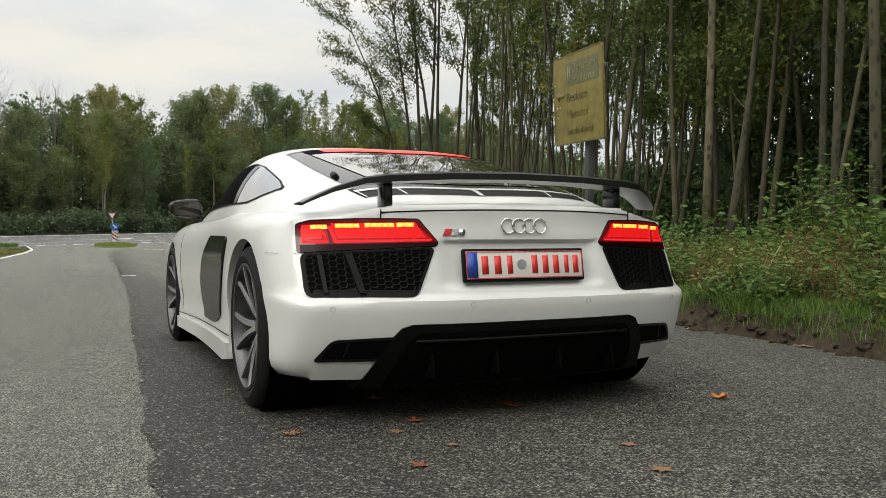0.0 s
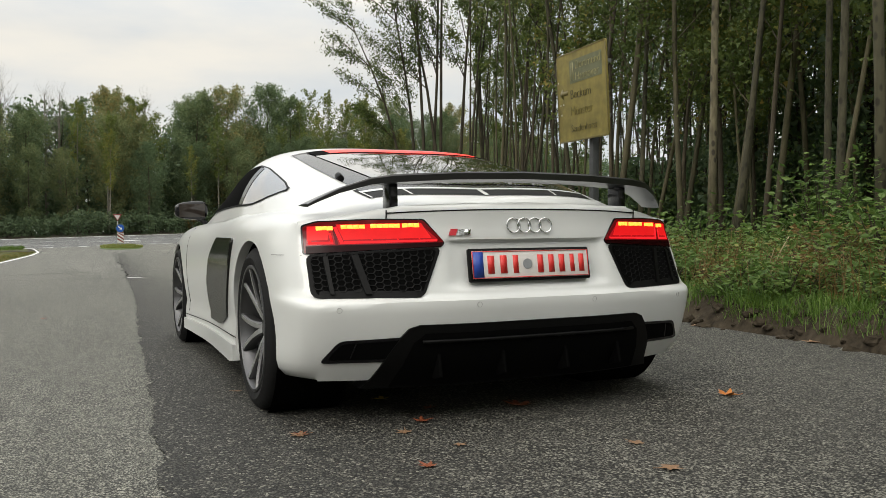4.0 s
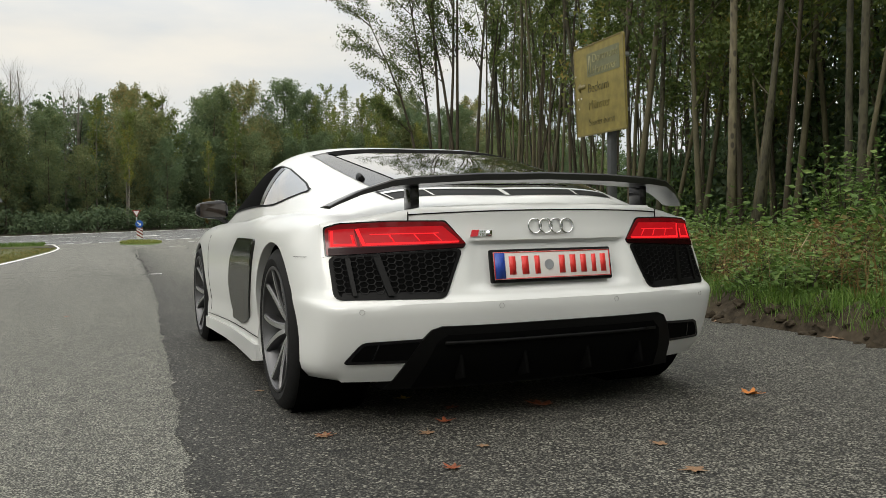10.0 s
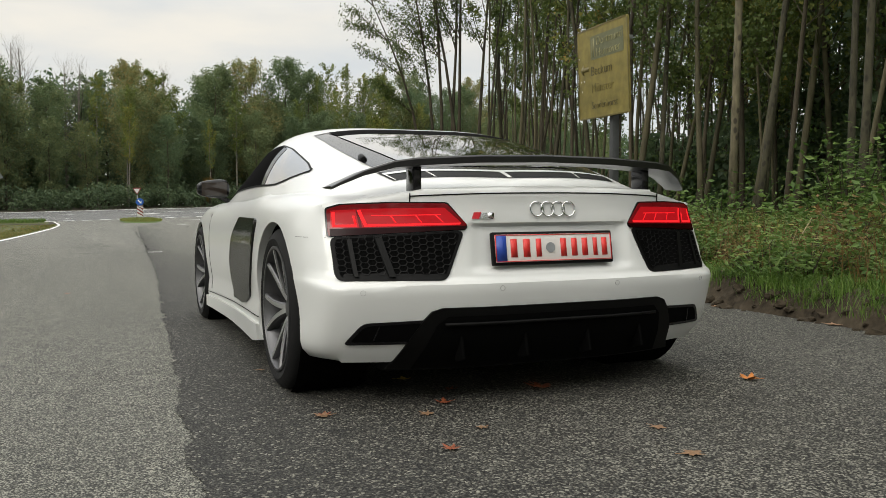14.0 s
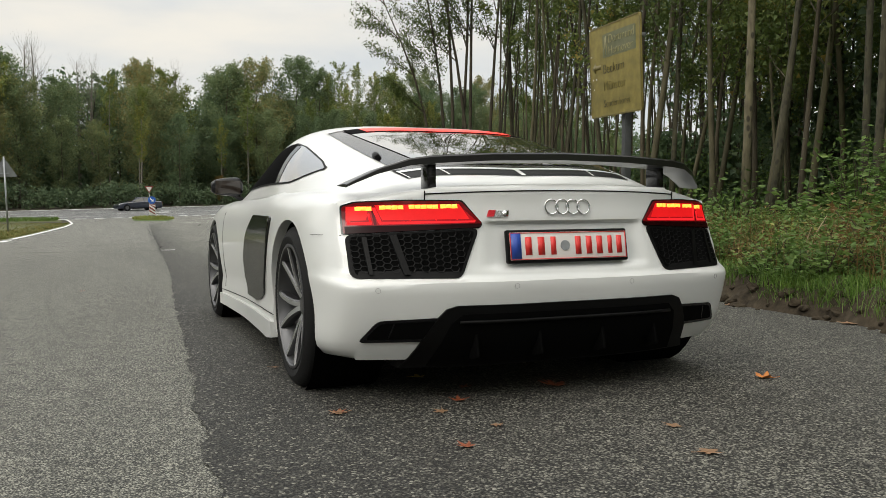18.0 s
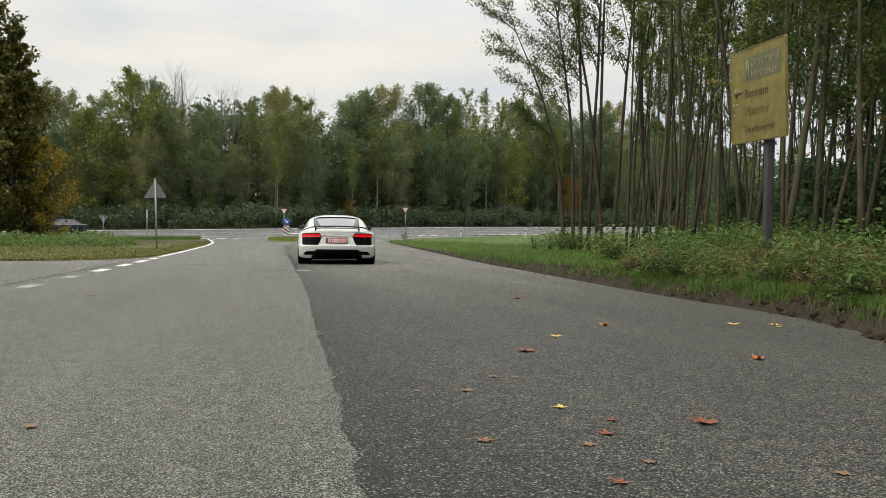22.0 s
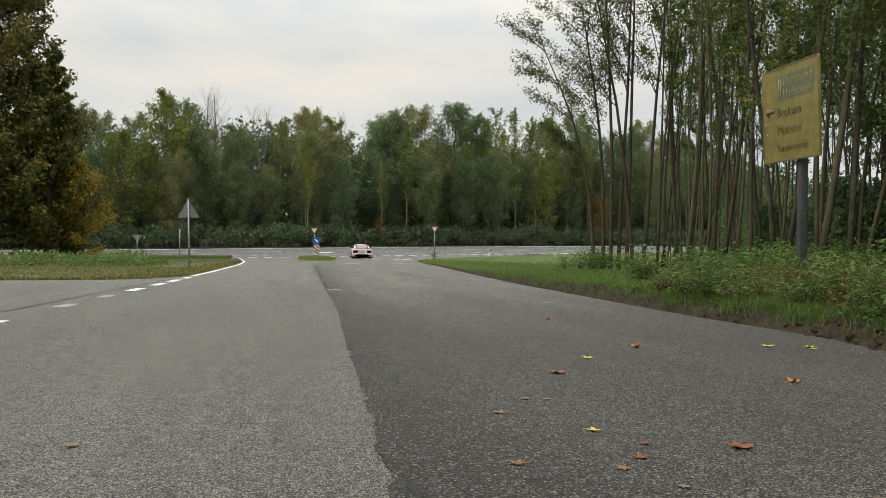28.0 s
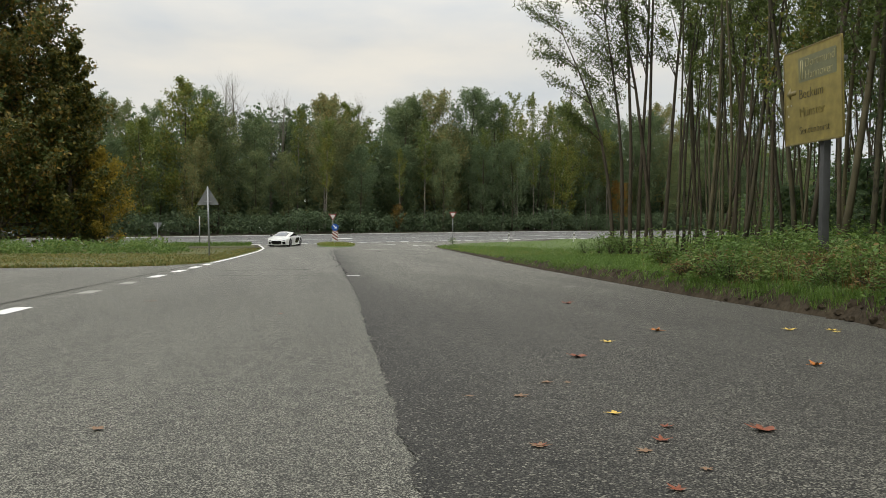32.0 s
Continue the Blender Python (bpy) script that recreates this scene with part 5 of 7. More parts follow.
CABIN_C = [[(r[0], r[k]) for r in CABIN] for k in range(1, 5)]


def cabin(y, s):
    """A point of the cabin's skin; s from -1 (left belt) over 0 (middle) to 1 (right belt)."""
    wb, zb, wt, zc = (smooth(c, y) for c in CABIN_C)
    t = 1 - abs(s)
    w = 1.7
    a, b, c = (1 - t) ** 2, 2 * t * (1 - t) * w, t * t
    d = a + b + c
    x = (wb * a + wt * 1.0 * b) / d
    z = (zb * a + (zc + 0.012) * b + zc * c) / d
    return Vector((math.copysign(x, s) if s else 0.0, y, z))


def cabin_normal(y, s):
    e = 0.004
    n = (cabin(y, s + e) - cabin(y, s - e)).cross(cabin(y + e, s) - cabin(y - e, s))
    n = n.normalized()
    return n if n.z > 0 or abs(s) > 0.8 and n.x * s > 0 else -n


def cabin_patch(name, ys, lo, hi, off, mat, across=12):
    """A piece of skin over the cabin between s = lo(y) and hi(y)."""
    verts, faces = [], []
    for y in ys:
        a, b = lo(y), hi(y)
        for k in range(across + 1):
            s = a + (b - a) * k / across
            verts.append(cabin(y, s) + cabin_normal(y, s) * off)
    c = across + 1
    for r in range(len(ys) - 1):
        for k in range(across):
            faces.append((r * c + k, r * c + k + 1, (r + 1) * c + k + 1, (r + 1) * c + k))
    return mesh_of(name, verts, faces, mat)


def cut_grid(poly, step, holes=()):
    """A flat polygon (x, z) cut into small squares: a bmesh in the plane y = 0."""
    bm = bmesh.new()
    bm.faces.new([bm.verts.new((x, 0, z)) for x, z in poly])
    for axis in (0, 2):
        cs = [p[axis // 2] for p in poly]
        k = math.floor(min(cs) / step) + 1
        while k * step < max(cs):
            co, no = [0, 0, 0], [0, 0, 0]
            co[axis], no[axis] = k * step, 1
            bmesh.ops.bisect_plane(bm, geom=bm.verts[:] + bm.edges[:] + bm.faces[:], plane_co=co, plane_no=no)
            k += 1
    return bm


def on_rear(poly, off, thick=0.012, step=0.05, surface=rear_y, way=-1):
    """A plate that follows the tail (or the nose), proud of it by off."""
    bm = cut_grid(poly, step)
    got = bmesh.ops.extrude_face_region(bm, geom=bm.faces[:])
    back = {g for g in got["geom"] if isinstance(g, bmesh.types.BMVert)}
    for v in bm.verts:
        d = off if v not in back else off - thick
        v.co.y = surface(v.co.x, v.co.z) + way * d
    bmesh.ops.recalc_face_normals(bm, faces=bm.faces)
    return bm


def on_side(poly, off, side, thick=0.012, step=0.08, keep=0.0):
    """The same on the flank; the polygon is in (y, z)."""
    bm = cut_grid(poly, step)
    got = bmesh.ops.extrude_face_region(bm, geom=bm.faces[:])
    back = {g for g in got["geom"] if isinstance(g, bmesh.types.BMVert)}
    for v in bm.verts:
        y, z = v.co.x, v.co.z
        v.co = (side * (side_x(y, max(z, keep)) + (off if v not in back else off - thick)), y, z)
    bmesh.ops.recalc_face_normals(bm, faces=bm.faces)
    return bm


def mirrored(poly):
    return [(-x, z) for x, z in poly][::-1]


def rod(points, r, sides=6):
    v, f = tube(points, [r] * len(points), sides)
    bm = bmesh.new()
    vs = [bm.verts.new(p) for p in v]
    for q in f:
        bm.faces.new([vs[i] for i in q])
    return bm


def ring(radius, r, segments=32, sides=8, m=None):
    """A torus round the y axis."""
    bm = bmesh.new()
    rows = []
    for i in range(segments):
        a = 2 * math.pi * i / segments
        rows.append([bm.verts.new(((radius + r * math.cos(b)) * math.cos(a), r * math.sin(b), (radius + r * math.cos(b)) * math.sin(a)))
                     for b in (2 * math.pi * k / sides for k in range(sides))])
    for i in range(segments):
        p, q = rows[i], rows[(i + 1) % segments]
        for k in range(sides):
            bm.faces.new((p[k], p[(k + 1) % sides], q[(k + 1) % sides], q[k]))
    if m is not None:
        bm.transform(m)
    bmesh.ops.recalc_face_normals(bm, faces=bm.faces)
    return bm


def lathe(profile, segments=56):
    """Turns a profile (x, radius) round the x axis."""
    bm = bmesh.new()
    rows = [[bm.verts.new((x, r * math.cos(a), r * math.sin(a))) for a in (2 * math.pi * k / segments for k in range(segments))] for x, r in profile]
    for p, q in zip(rows, rows[1:]):
        for k in range(segments):
            bm.faces.new((p[k], p[(k + 1) % segments], q[(k + 1) % segments], q[k]))
    bmesh.ops.recalc_face_normals(bm, faces=bm.faces)
    return bm


def make_wheel(name, R, width, parent, m):
    """A wheel whose outer face looks along -x; its tread has grooves, its rim five pairs of spokes."""
    hub = new(name)
    hub.parent = parent
    hub.matrix_basis = m
    w = width / 2
    tyre = [(-w + 0.012, 0.262), (-w, 0.275), (-w - 0.006, 0.30), (-w + 0.004, R - 0.022), (-w + 0.022, R - 0.004)]
    for i in range(-2, 3):
        x = i * w * 0.34
        tyre += [(x - 0.009, R), (x - 0.006, R - 0.008), (x + 0.006, R - 0.008), (x + 0.009, R)]
    tyre += [(w - 0.022, R - 0.004), (w - 0.004, R - 0.022), (w + 0.006, 0.30), (w, 0.275), (w - 0.012, 0.262)]
    part("tyre", lathe(tyre), M_TYRE, hub, "black low-profile tyre", shade=True)
    rim = [(-w + 0.012, 0.266), (-w + 0.002, 0.268), (-w + 0.0, 0.256), (-w + 0.016, 0.252), (-w + 0.03, 0.244), (-w + 0.13, 0.236), (w - 0.02, 0.25), (w - 0.01, 0.262)]
    part("rim", lathe(rim), M_RIM, hub, "grey alloy rim", shade=True)
    part("rim_lip", lathe([(-w - 0.001, 0.269), (-w - 0.003, 0.266), (-w - 0.003, 0.257), (-w + 0.001, 0.254)]), M_RIM, hub, "grey rim edge", shade=True)
    part("brake_disc", lathe([(-w + 0.10, 0.06), (-w + 0.10, 0.19), (-w + 0.125, 0.19), (-w + 0.125, 0.06)]), M_DISC, hub, "drilled steel brake disc")
    part("hub_cap", lathe([(-w + 0.05, 0.001), (-w + 0.05, 0.034), (-w + 0.06, 0.05), (-w + 0.075, 0.07), (-w + 0.11, 0.075)], 24), M_RIM, hub, "grey hub with cap", shade=True)
    for i in range(5):
        for side in (-1, 1):
            mid = 2 * math.pi * i / 5 - 0.17
            a0, a1 = mid + side * 0.16, mid + side * 0.30
            bm = bmesh.new()
            rows = []
            for k in range(8):
                t = k / 7
                r = 0.04 + (0.252 - 0.04) * t
                a = a0 + (a1 - a0) * t ** 1.5
                x = -w + 0.062 - 0.052 * t ** 0.75
                tang = Vector((0, -math.sin(a), math.cos(a)))
                c = Vector((x, r * math.cos(a), r * math.sin(a)))
                h = 0.0175 - 0.0045 * t
                rows.append([bm.verts.new(p) for p in (c + tang * h, c + tang * h * 0.62 + Vector((-0.007, 0, 0)), c - tang * h * 0.62 + Vector((-0.007, 0, 0)),
                                                       c - tang * h, c - tang * h * 0.8 + Vector((0.04, 0, 0)), c + tang * h * 0.8 + Vector((0.04, 0, 0)))])
            for p, q in zip(rows, rows[1:]):
                for k in range(6):
                    bm.faces.new((p[k], p[(k + 1) % 6], q[(k + 1) % 6], q[k])).material_index = 1 if k == 1 else 0
            bmesh.ops.recalc_face_normals(bm, faces=bm.faces)
            part("spoke", bm, M_RIM, hub).data.materials.append(M_RIM_CUT)
    for i in range(5):
        a = 2 * math.pi * (i + 0.5) / 5
        part("wheel_bolt", lathe([(-w + 0.056, 0.001), (-w + 0.056, 0.009), (-w + 0.08, 0.009)], 8), M_CHROME, hub, "",
             Matrix.Translation((0, 0.05 * math.cos(a), 0.05 * math.sin(a))))
    return hub


brake_bars = []  # each brake light and the way it draws back into its housing while it is off


def make_sports_car():
    car = new("sports_car")
    tagged(car, "white mid-engined sports coupe with black wing and red tail lamps", "car")
    part("body", car_body(), None, car, "glossy white painted body")
    ys = spread(0.28, 3.62, 0.06)
    part("cabin_shell", cabin_patch("cabin_shell", ys, lambda y: -1.0, lambda y: 1.0, 0.0, M_PAINT, 40), None, car, "white roof and pillars")
    # glass
    part("rear_window_surround", cabin_patch("rear_surround", spread(0.56, 1.60, 0.05), lambda y: -0.62 + 0.125 * y, lambda y: 0.62 - 0.125 * y, 0.003, M_BLACK, 16), None, car, "black surround of the rear window")
    part("rear_window", cabin_patch("rear_window", spread(0.62, 1.385, 0.05), lambda y: -0.30 - 0.03 * y, lambda y: 0.30 + 0.03 * y, 0.006, M_GLASS, 16), None, car, "tinted rear window")
    part("roof_edge", cabin_patch("roof_edge", spread(1.575, 1.63, 0.02), lambda y: -0.43, lambda y: 0.43, 0.007, M_PAINT, 16), None, car, "white rear edge of the roof")
    part("windscreen", cabin_patch("windscreen", spread(2.72, 3.50, 0.06), lambda y: -0.62, lambda y: 0.62, 0.004, M_GLASS, 16), None, car, "tinted windscreen")
    low = [(1.03, 0.815), (1.12, 0.865), (1.25, 0.915), (1.36, 0.938), (1.5, 0.942), (2.8, 0.942), (3.1, 0.93), (3.35, 0.93)]
    high = [(1.03, 0.80), (1.12, 0.75), (1.28, 0.705), (1.5, 0.655), (1.75, 0.635), (2.0, 0.69), (2.3, 0.80), (2.6, 0.885), (2.9, 0.91), (3.2, 0.925), (3.35, 0.93)]
    for side in (-1, 1):
        lo = (lambda y, k=side: k * lerp(high, y)[0])
        hi = (lambda y, k=side: k * lerp(low, y)[0])
        part("quarter_window", cabin_patch("quarter_window", spread(1.03, 1.62, 0.04), lo, hi, 0.006, M_QUARTER, 8), None, car, "quarter window with sky reflection in its pale colour")
        part("window_gasket", cabin_patch("window_gasket", spread(1.015, 3.36, 0.035), (lambda y, k=side: k * (lerp(high, max(1.03, y))[0] - 0.016)), (lambda y, k=side: k * (lerp(low, max(1.03, y))[0] + 0.008)), 0.003, M_MATT, 8), None, car, "thin black window seal")
        # no interior behind: the sheet's near-black colour stands for the unlit cabin
        part("side_window", cabin_patch("side_window", spread(1.60, 3.35, 0.05), lo, hi, 0.005, M_CABIN_SHADE, 8), None, car, "open side window, a near-black sheet for the shaded cabin")
        part("window_pillar", cabin_patch("side_pillar", spread(1.58, 1.66, 0.04), lambda y, k=side: k * (lerp(high, y)[0] + 0.01), lambda y, k=side: k * 0.942, 0.008, M_BLACK, 8), None, car, "black pillar behind the side window")
    # the strip lies on the skin; the shade of its sunken bed is its colour
    part("third_brake_lamp", cabin_patch("third_brake_lamp", spread(1.39, 1.57, 0.03), lambda y: -0.335, lambda y: 0.335, 0.0065, M_VOID, 16), None, car, "dark lamp strip over the rear window")
    brake_bars.append((part("brake_light", cabin_patch("brake_light", spread(1.405, 1.535, 0.02), lambda y: -0.255, lambda y: 0.255, 0.010, M_BRAKE_RED, 16), None, car, "glowing red high brake light"), (0, 0.004, -0.035)))
    for side in (-1, 1):
        p = cabin(0.84, side * 0.475) + cabin_normal(0.84, side * 0.475) * 0.002
        part("air_scoop", box(0.03, 0.085, 0.04, 0.013), M_MATT, car, "small black fin beside the rear window", Matrix.Translation(p) @ pose(0, 0, 0, 16, side * 35, side * 18))
    # engine cover louvres
    part("engine_cover", cabin_patch("engine_cover", spread(0.455, 0.60, 0.02), lambda y: -0.62 + 0.06 * y, lambda y: 0.62 - 0.06 * y, 0.0025, M_MATT, 24), None, car, "black vent panel of the engine cover")
    for i in range(5):
        q = -0.60 + i * 0.3
        part("vent_divider", cabin_patch("vent_divider", spread(0.452, 0.535, 0.02), lambda y, q=q: q * (1 - 0.1 * y) - 0.006, lambda y, q=q: q * (1 - 0.1 * y) + 0.006, 0.005, M_PAINT, 2), None, car, "white divider of the vent")
    part("vent_bar", cabin_patch("vent_bar", spread(0.535, 0.56, 0.0125), lambda y: -0.575, lambda y: 0.575, 0.005, M_PAINT, 24), None, car, "white bar across the vent")

    # tail lamps, with the light guides behind the red glass
    lamp = round_poly([(-0.852, 0.666), (-0.374, 0.688), (-0.364, 0.705), (-0.437, 0.786), (-0.62, 0.789), (-0.80, 0.783), (-0.848, 0.768)], 0.009, 3)
    lower = [(-0.846, 0.666), (-0.374, 0.688), (-0.366, 0.702), (-0.845, 0.693)]
    glow = [[(-0.842, 0.696), (-0.745, 0.698), (-0.752, 0.766), (-0.836, 0.762)], [(-0.735, 0.698), (-0.392, 0.704), (-0.385, 0.712), (-0.445, 0.770), (-0.742, 0.768)]]
    guides = [[(-0.836, 0.700), (-0.826, 0.700), (-0.822, 0.758), (-0.832, 0.756)], [(-0.826, 0.700), (-0.752, 0.701), (-0.752, 0.709), (-0.826, 0.708)], [(-0.76, 0.709), (-0.752, 0.709), (-0.757, 0.742), (-0.765, 0.742)],
              [(-0.728, 0.701), (-0.716, 0.701), (-0.736, 0.764), (-0.748, 0.764)], [(-0.716, 0.701), (-0.392, 0.707), (-0.388, 0.713), (-0.716, 0.710)], [(-0.70, 0.741), (-0.46, 0.742), (-0.46, 0.745), (-0.70, 0.744)],
              [(-0.622, 0.714), (-0.617, 0.714), (-0.632, 0.741), (-0.637, 0.741)], [(-0.532, 0.714), (-0.527, 0.714), (-0.545, 0.741), (-0.55, 0.741)], [(-0.455, 0.715), (-0.45, 0.715), (-0.475, 0.742), (-0.48, 0.742)]]
    rows = [(-0.805, 0.752, 3, 0.0185), (-0.722, 0.756, 4, 0.0205), (-0.622, 0.758, 5, 0.0205), (-0.512, 0.759, 3, 0.0205)]
    for flip in (False, True):
        f = mirrored if flip else list
        unit = part("tail_lamp", on_rear(f(lamp), 0.008, 0.05), M_LAMP_RED, car, "red tail lamp glass in a dark frame")
        grown = [(x + (0.005 if x > -0.6 else -0.005), z + (0.005 if z > 0.72 else -0.004)) for x, z in lamp]
        part("lamp_frame", on_rear(f(grown), 0.004, 0.05), M_BLACK, unit, "thin black lamp frame")
        part("lower_lens", on_rear(f(lower), 0.010, 0.02), M_LAMP_DARK, unit, "smoked lower lens")
        for poly in glow:
            part("glow_zone", on_rear(f(poly), 0.0088, 0.006), M_LED_SOFT, unit, "softly glowing red reflector")
        for poly in guides:
            part("light_guide", on_rear(f(poly), 0.0095, 0.006), M_LED, unit, "glowing red light guide")
        for poly in ([(-0.838, 0.714), (-0.77, 0.716), (-0.758, 0.770), (-0.834, 0.768)], [(-0.716, 0.716), (-0.41, 0.719), (-0.445, 0.776), (-0.738, 0.774)]):
            brake_bars.append((part("brake_light", on_rear(f(poly), 0.0099, 0.004), M_BRAKE_SOFT, unit, "glowing red brake reflector"), (0, 0.03, 0)))
        for x, z, count, step in rows:
            for i in range(count):
                poly = [(x + i * step, z + 0.002 * (i % 2)), (x + i * step + 0.0195, z + 0.001), (x + i * step + 0.0185, z + 0.0165), (x + i * step - 0.001, z + 0.0155)]
                brake_bars.append((part("brake_light", on_rear(f(poly), 0.0105, 0.006), M_BRAKE_HOT, unit, "bright brake light diode"), (0, 0.03, 0)))

    # air outlets under the lamps
    vent = round_poly([(-0.848, 0.662), (-0.845, 0.501), (-0.456, 0.499), (-0.374, 0.684)], 0.028, 4)
    for flip in (False, True):
        f = mirrored if flip else list
        sg = -1 if flip else 1
        outlet = part("air_outlet", on_rear(f(vent), 0.005, 0.02), M_MATT, car, "black air outlet under the tail lamp")
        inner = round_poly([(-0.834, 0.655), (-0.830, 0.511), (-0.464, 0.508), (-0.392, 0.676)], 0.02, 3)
        # a near-black sheet on the surface stands in for the shade behind the mesh
        part("outlet_recess", on_rear(f(inner), 0.0065, 0.02), M_VOID, outlet, "near-black sheet for the shade inside the outlet")
        hexes = bmesh.new()
        ax, az = 0.0175, 0.0125
        for col in range(-10, 11):
            for row in range(-6, 8):
                cx, cz = -0.61 + ax * 1.5 * col, 0.59 + az * 1.74 * (row + 0.5 * (col % 2))
                fr = (cz - 0.50) / 0.18
                if not (-0.826 < cx < -0.478 + 0.07 * fr and 0.526 < cz < 0.668):
                    continue
                corner = [(cx + ax * math.cos(math.radians(60 * k)), cz + az * 1.155 * math.sin(math.radians(60 * k))) for k in range(6)]
                ring_o, ring_i = [], []
                for x, z in corner:
                    xi, zi = cx + (x - cx) * 0.84, cz + (z - cz) * 0.84
                    ring_o.append(hexes.verts.new((sg * x, rear_y(x, z) - 0.009, z)))
                    ring_i.append(hexes.verts.new((sg * xi, rear_y(xi, zi) - 0.0075, zi)))
                for k in range(6):
                    hexes.faces.new((ring_o[k], ring_o[(k + 1) % 6], ring_i[(k + 1) % 6], ring_i[k]))
        part("grille_mesh", hexes, M_MESH, outlet, "black honeycomb mesh")
        for fin in ([(-0.785, 0.517), (-0.771, 0.517), (-0.778, 0.655), (-0.795, 0.655)], [(-0.665, 0.516), (-0.642, 0.516), (-0.675, 0.660), (-0.70, 0.660)]):
            part("outlet_fin", on_rear(f(fin), 0.018, 0.02), M_MESH, outlet, "glossy black fin")

    # number plate in its niche
    plate = new("number_plate")
    plate.parent = car
    plate.matrix_basis = pose(-0.009, 0.072, 0.611, -9, 0, 0)
    part("plate_holder", box(0.536, 0.024, 0.128, 0.006), M_MATT, plate, "black plate holder")
    part("plate_sheet", box(0.516, 0.004, 0.106, 0.0015, (0, -0.014, 0)), M_PLATE, plate, "white plate sheet with red rim")
    for a, b, c, d in ((0, 0.0505, 0.512, 0.003), (0, -0.0505, 0.512, 0.003), (0.2565, 0, 0.003, 0.104), (-0.2565, 0, 0.003, 0.104)):
        part("plate_rim", box(c, 0.003, d, 0, (a, -0.0165, b)), M_PLATE_RED, plate)
    part("blue_band", box(0.042, 0.003, 0.1, 0, (-0.233, -0.0165, 0)), M_PLATE_BLUE, plate, "blue band")
    for x, w in ((-0.18, 0.044), (-0.125, 0.046), (-0.072, 0.036), (0.038, 0.04), (0.087, 0.04), (0.135, 0.04), (0.183, 0.03), (0.226, 0.038)):
        part("plate_bar", box(w * 0.62, 0.003, 0.07, 0, (x, -0.0165, 0)), M_PLATE_RED, plate, "red bar")
    bm = bmesh.new()
    bmesh.ops.create_cone(bm, cap_ends=True, segments=24, radius1=0.02, radius2=0.02, depth=0.004, matrix=Matrix.Translation((-0.02, -0.017, 0)) @ Matrix.Rotation(math.pi / 2, 4, "X"))
    part("plate_seal", bm, M_STEEL, plate, "round grey seal")

    # badges
    for i in range(4):
        x = (i - 1.5) * 0.0475
        part("badge_ring", ring(0.0285, 0.0034, m=Matrix.Translation((x, rear_y(0, 0.763) - 0.006 - 0.001 * (i % 2), 0.763)) @ Matrix.Rotation(radians(-8), 4, "X")), M_CHROME, car, "chrome ring", shade=True)
    part("badge_shape", on_rear([(-0.342, 0.727), (-0.316, 0.727), (-0.306, 0.752), (-0.332, 0.752)], 0.006, 0.008), M_BADGE_RED, car, "red slanted badge")
    part("badge_shape", on_rear([(-0.312, 0.727), (-0.287, 0.727), (-0.282, 0.75), (-0.304, 0.75)], 0.006, 0.008), M_CHROME, car, "chrome badge block")
    part("badge_shape", on_rear([(-0.282, 0.727), (-0.258, 0.727), (-0.255, 0.75), (-0.277, 0.75)], 0.006, 0.008), M_CHROME, car, "chrome badge block")

    # diffuser and exhaust trims
    diff = [(-0.66, 0.15), (0.66, 0.15), (0.628, 0.192), (0.585, 0.29), (0.548, 0.352), (0.52, 0.385), (0.48, 0.398), (-0.48, 0.398), (-0.52, 0.385), (-0.548, 0.352), (-0.585, 0.29), (-0.628, 0.192)]
    diffuser = part("diffuser", on_rear(diff, 0.012, 0.1), M_MATT, car, "matt black rear diffuser")
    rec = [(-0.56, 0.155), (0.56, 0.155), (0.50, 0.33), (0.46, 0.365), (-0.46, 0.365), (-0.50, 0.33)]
    # the diffuser's hollow is not cut: its shade is this near-black sheet
    part("diffuser_recess", on_rear(rec, 0.0145, 0.02), M_VOID, diffuser, "near-black sheet for the shade inside the diffuser")
    for x in (-0.40, -0.14, 0.14, 0.40):
        part("diffuser_fin", box(0.012, 0.08, 0.12, 0.003), M_VOID, diffuser, "black diffuser fin", Matrix.Translation((x, rear_y(x, 0.24) - 0.005, 0.25)) @ pose(0, 0, 0, -14, 0, 0))
    part("diffuser_lip", rod([(x, rear_y(x, 0.335) - 0.02, 0.335) for x in np.linspace(-0.47, 0.47, 13)], 0.007), M_MATT, diffuser, "black cross bar")
    for x in (-0.34, 0.34):
        part("tail_pipe", lathe([(0, 0.055), (0.02, 0.06), (0.08, 0.06), (0.08, 0.05), (0.02, 0.05)], 24), M_BLACK, diffuser, "black tail pipe", Matrix.Translation((x, 0.12, 0.26)) @ Matrix.Rotation(math.pi / 2, 4, "Z"))
    trim = round_poly([(-0.822, 0.258), (-0.565, 0.260), (-0.53, 0.354), (-0.76, 0.344)], 0.024, 4)
    for flip in (False, True):
        f = mirrored if flip else list
        t = part("exhaust_trim", on_rear(f(trim), 0.006, 0.03), M_BLACK, car, "glossy black corner outlet")
        hole = round_poly([(-0.798, 0.27), (-0.578, 0.272), (-0.55, 0.342), (-0.752, 0.333)], 0.018, 3)
        # no hole in the trim: a near-black sheet paints the shade of one
        part("trim_recess", on_rear(f(hole), 0.0075, 0.02), M_VOID, t, "near-black sheet for the shade inside the corner outlet")
        part("trim_bar", on_rear(f([(-0.72, 0.276), (-0.715, 0.276), (-0.70, 0.333), (-0.705, 0.333)]), 0.009, 0.01), M_BLACK, t)
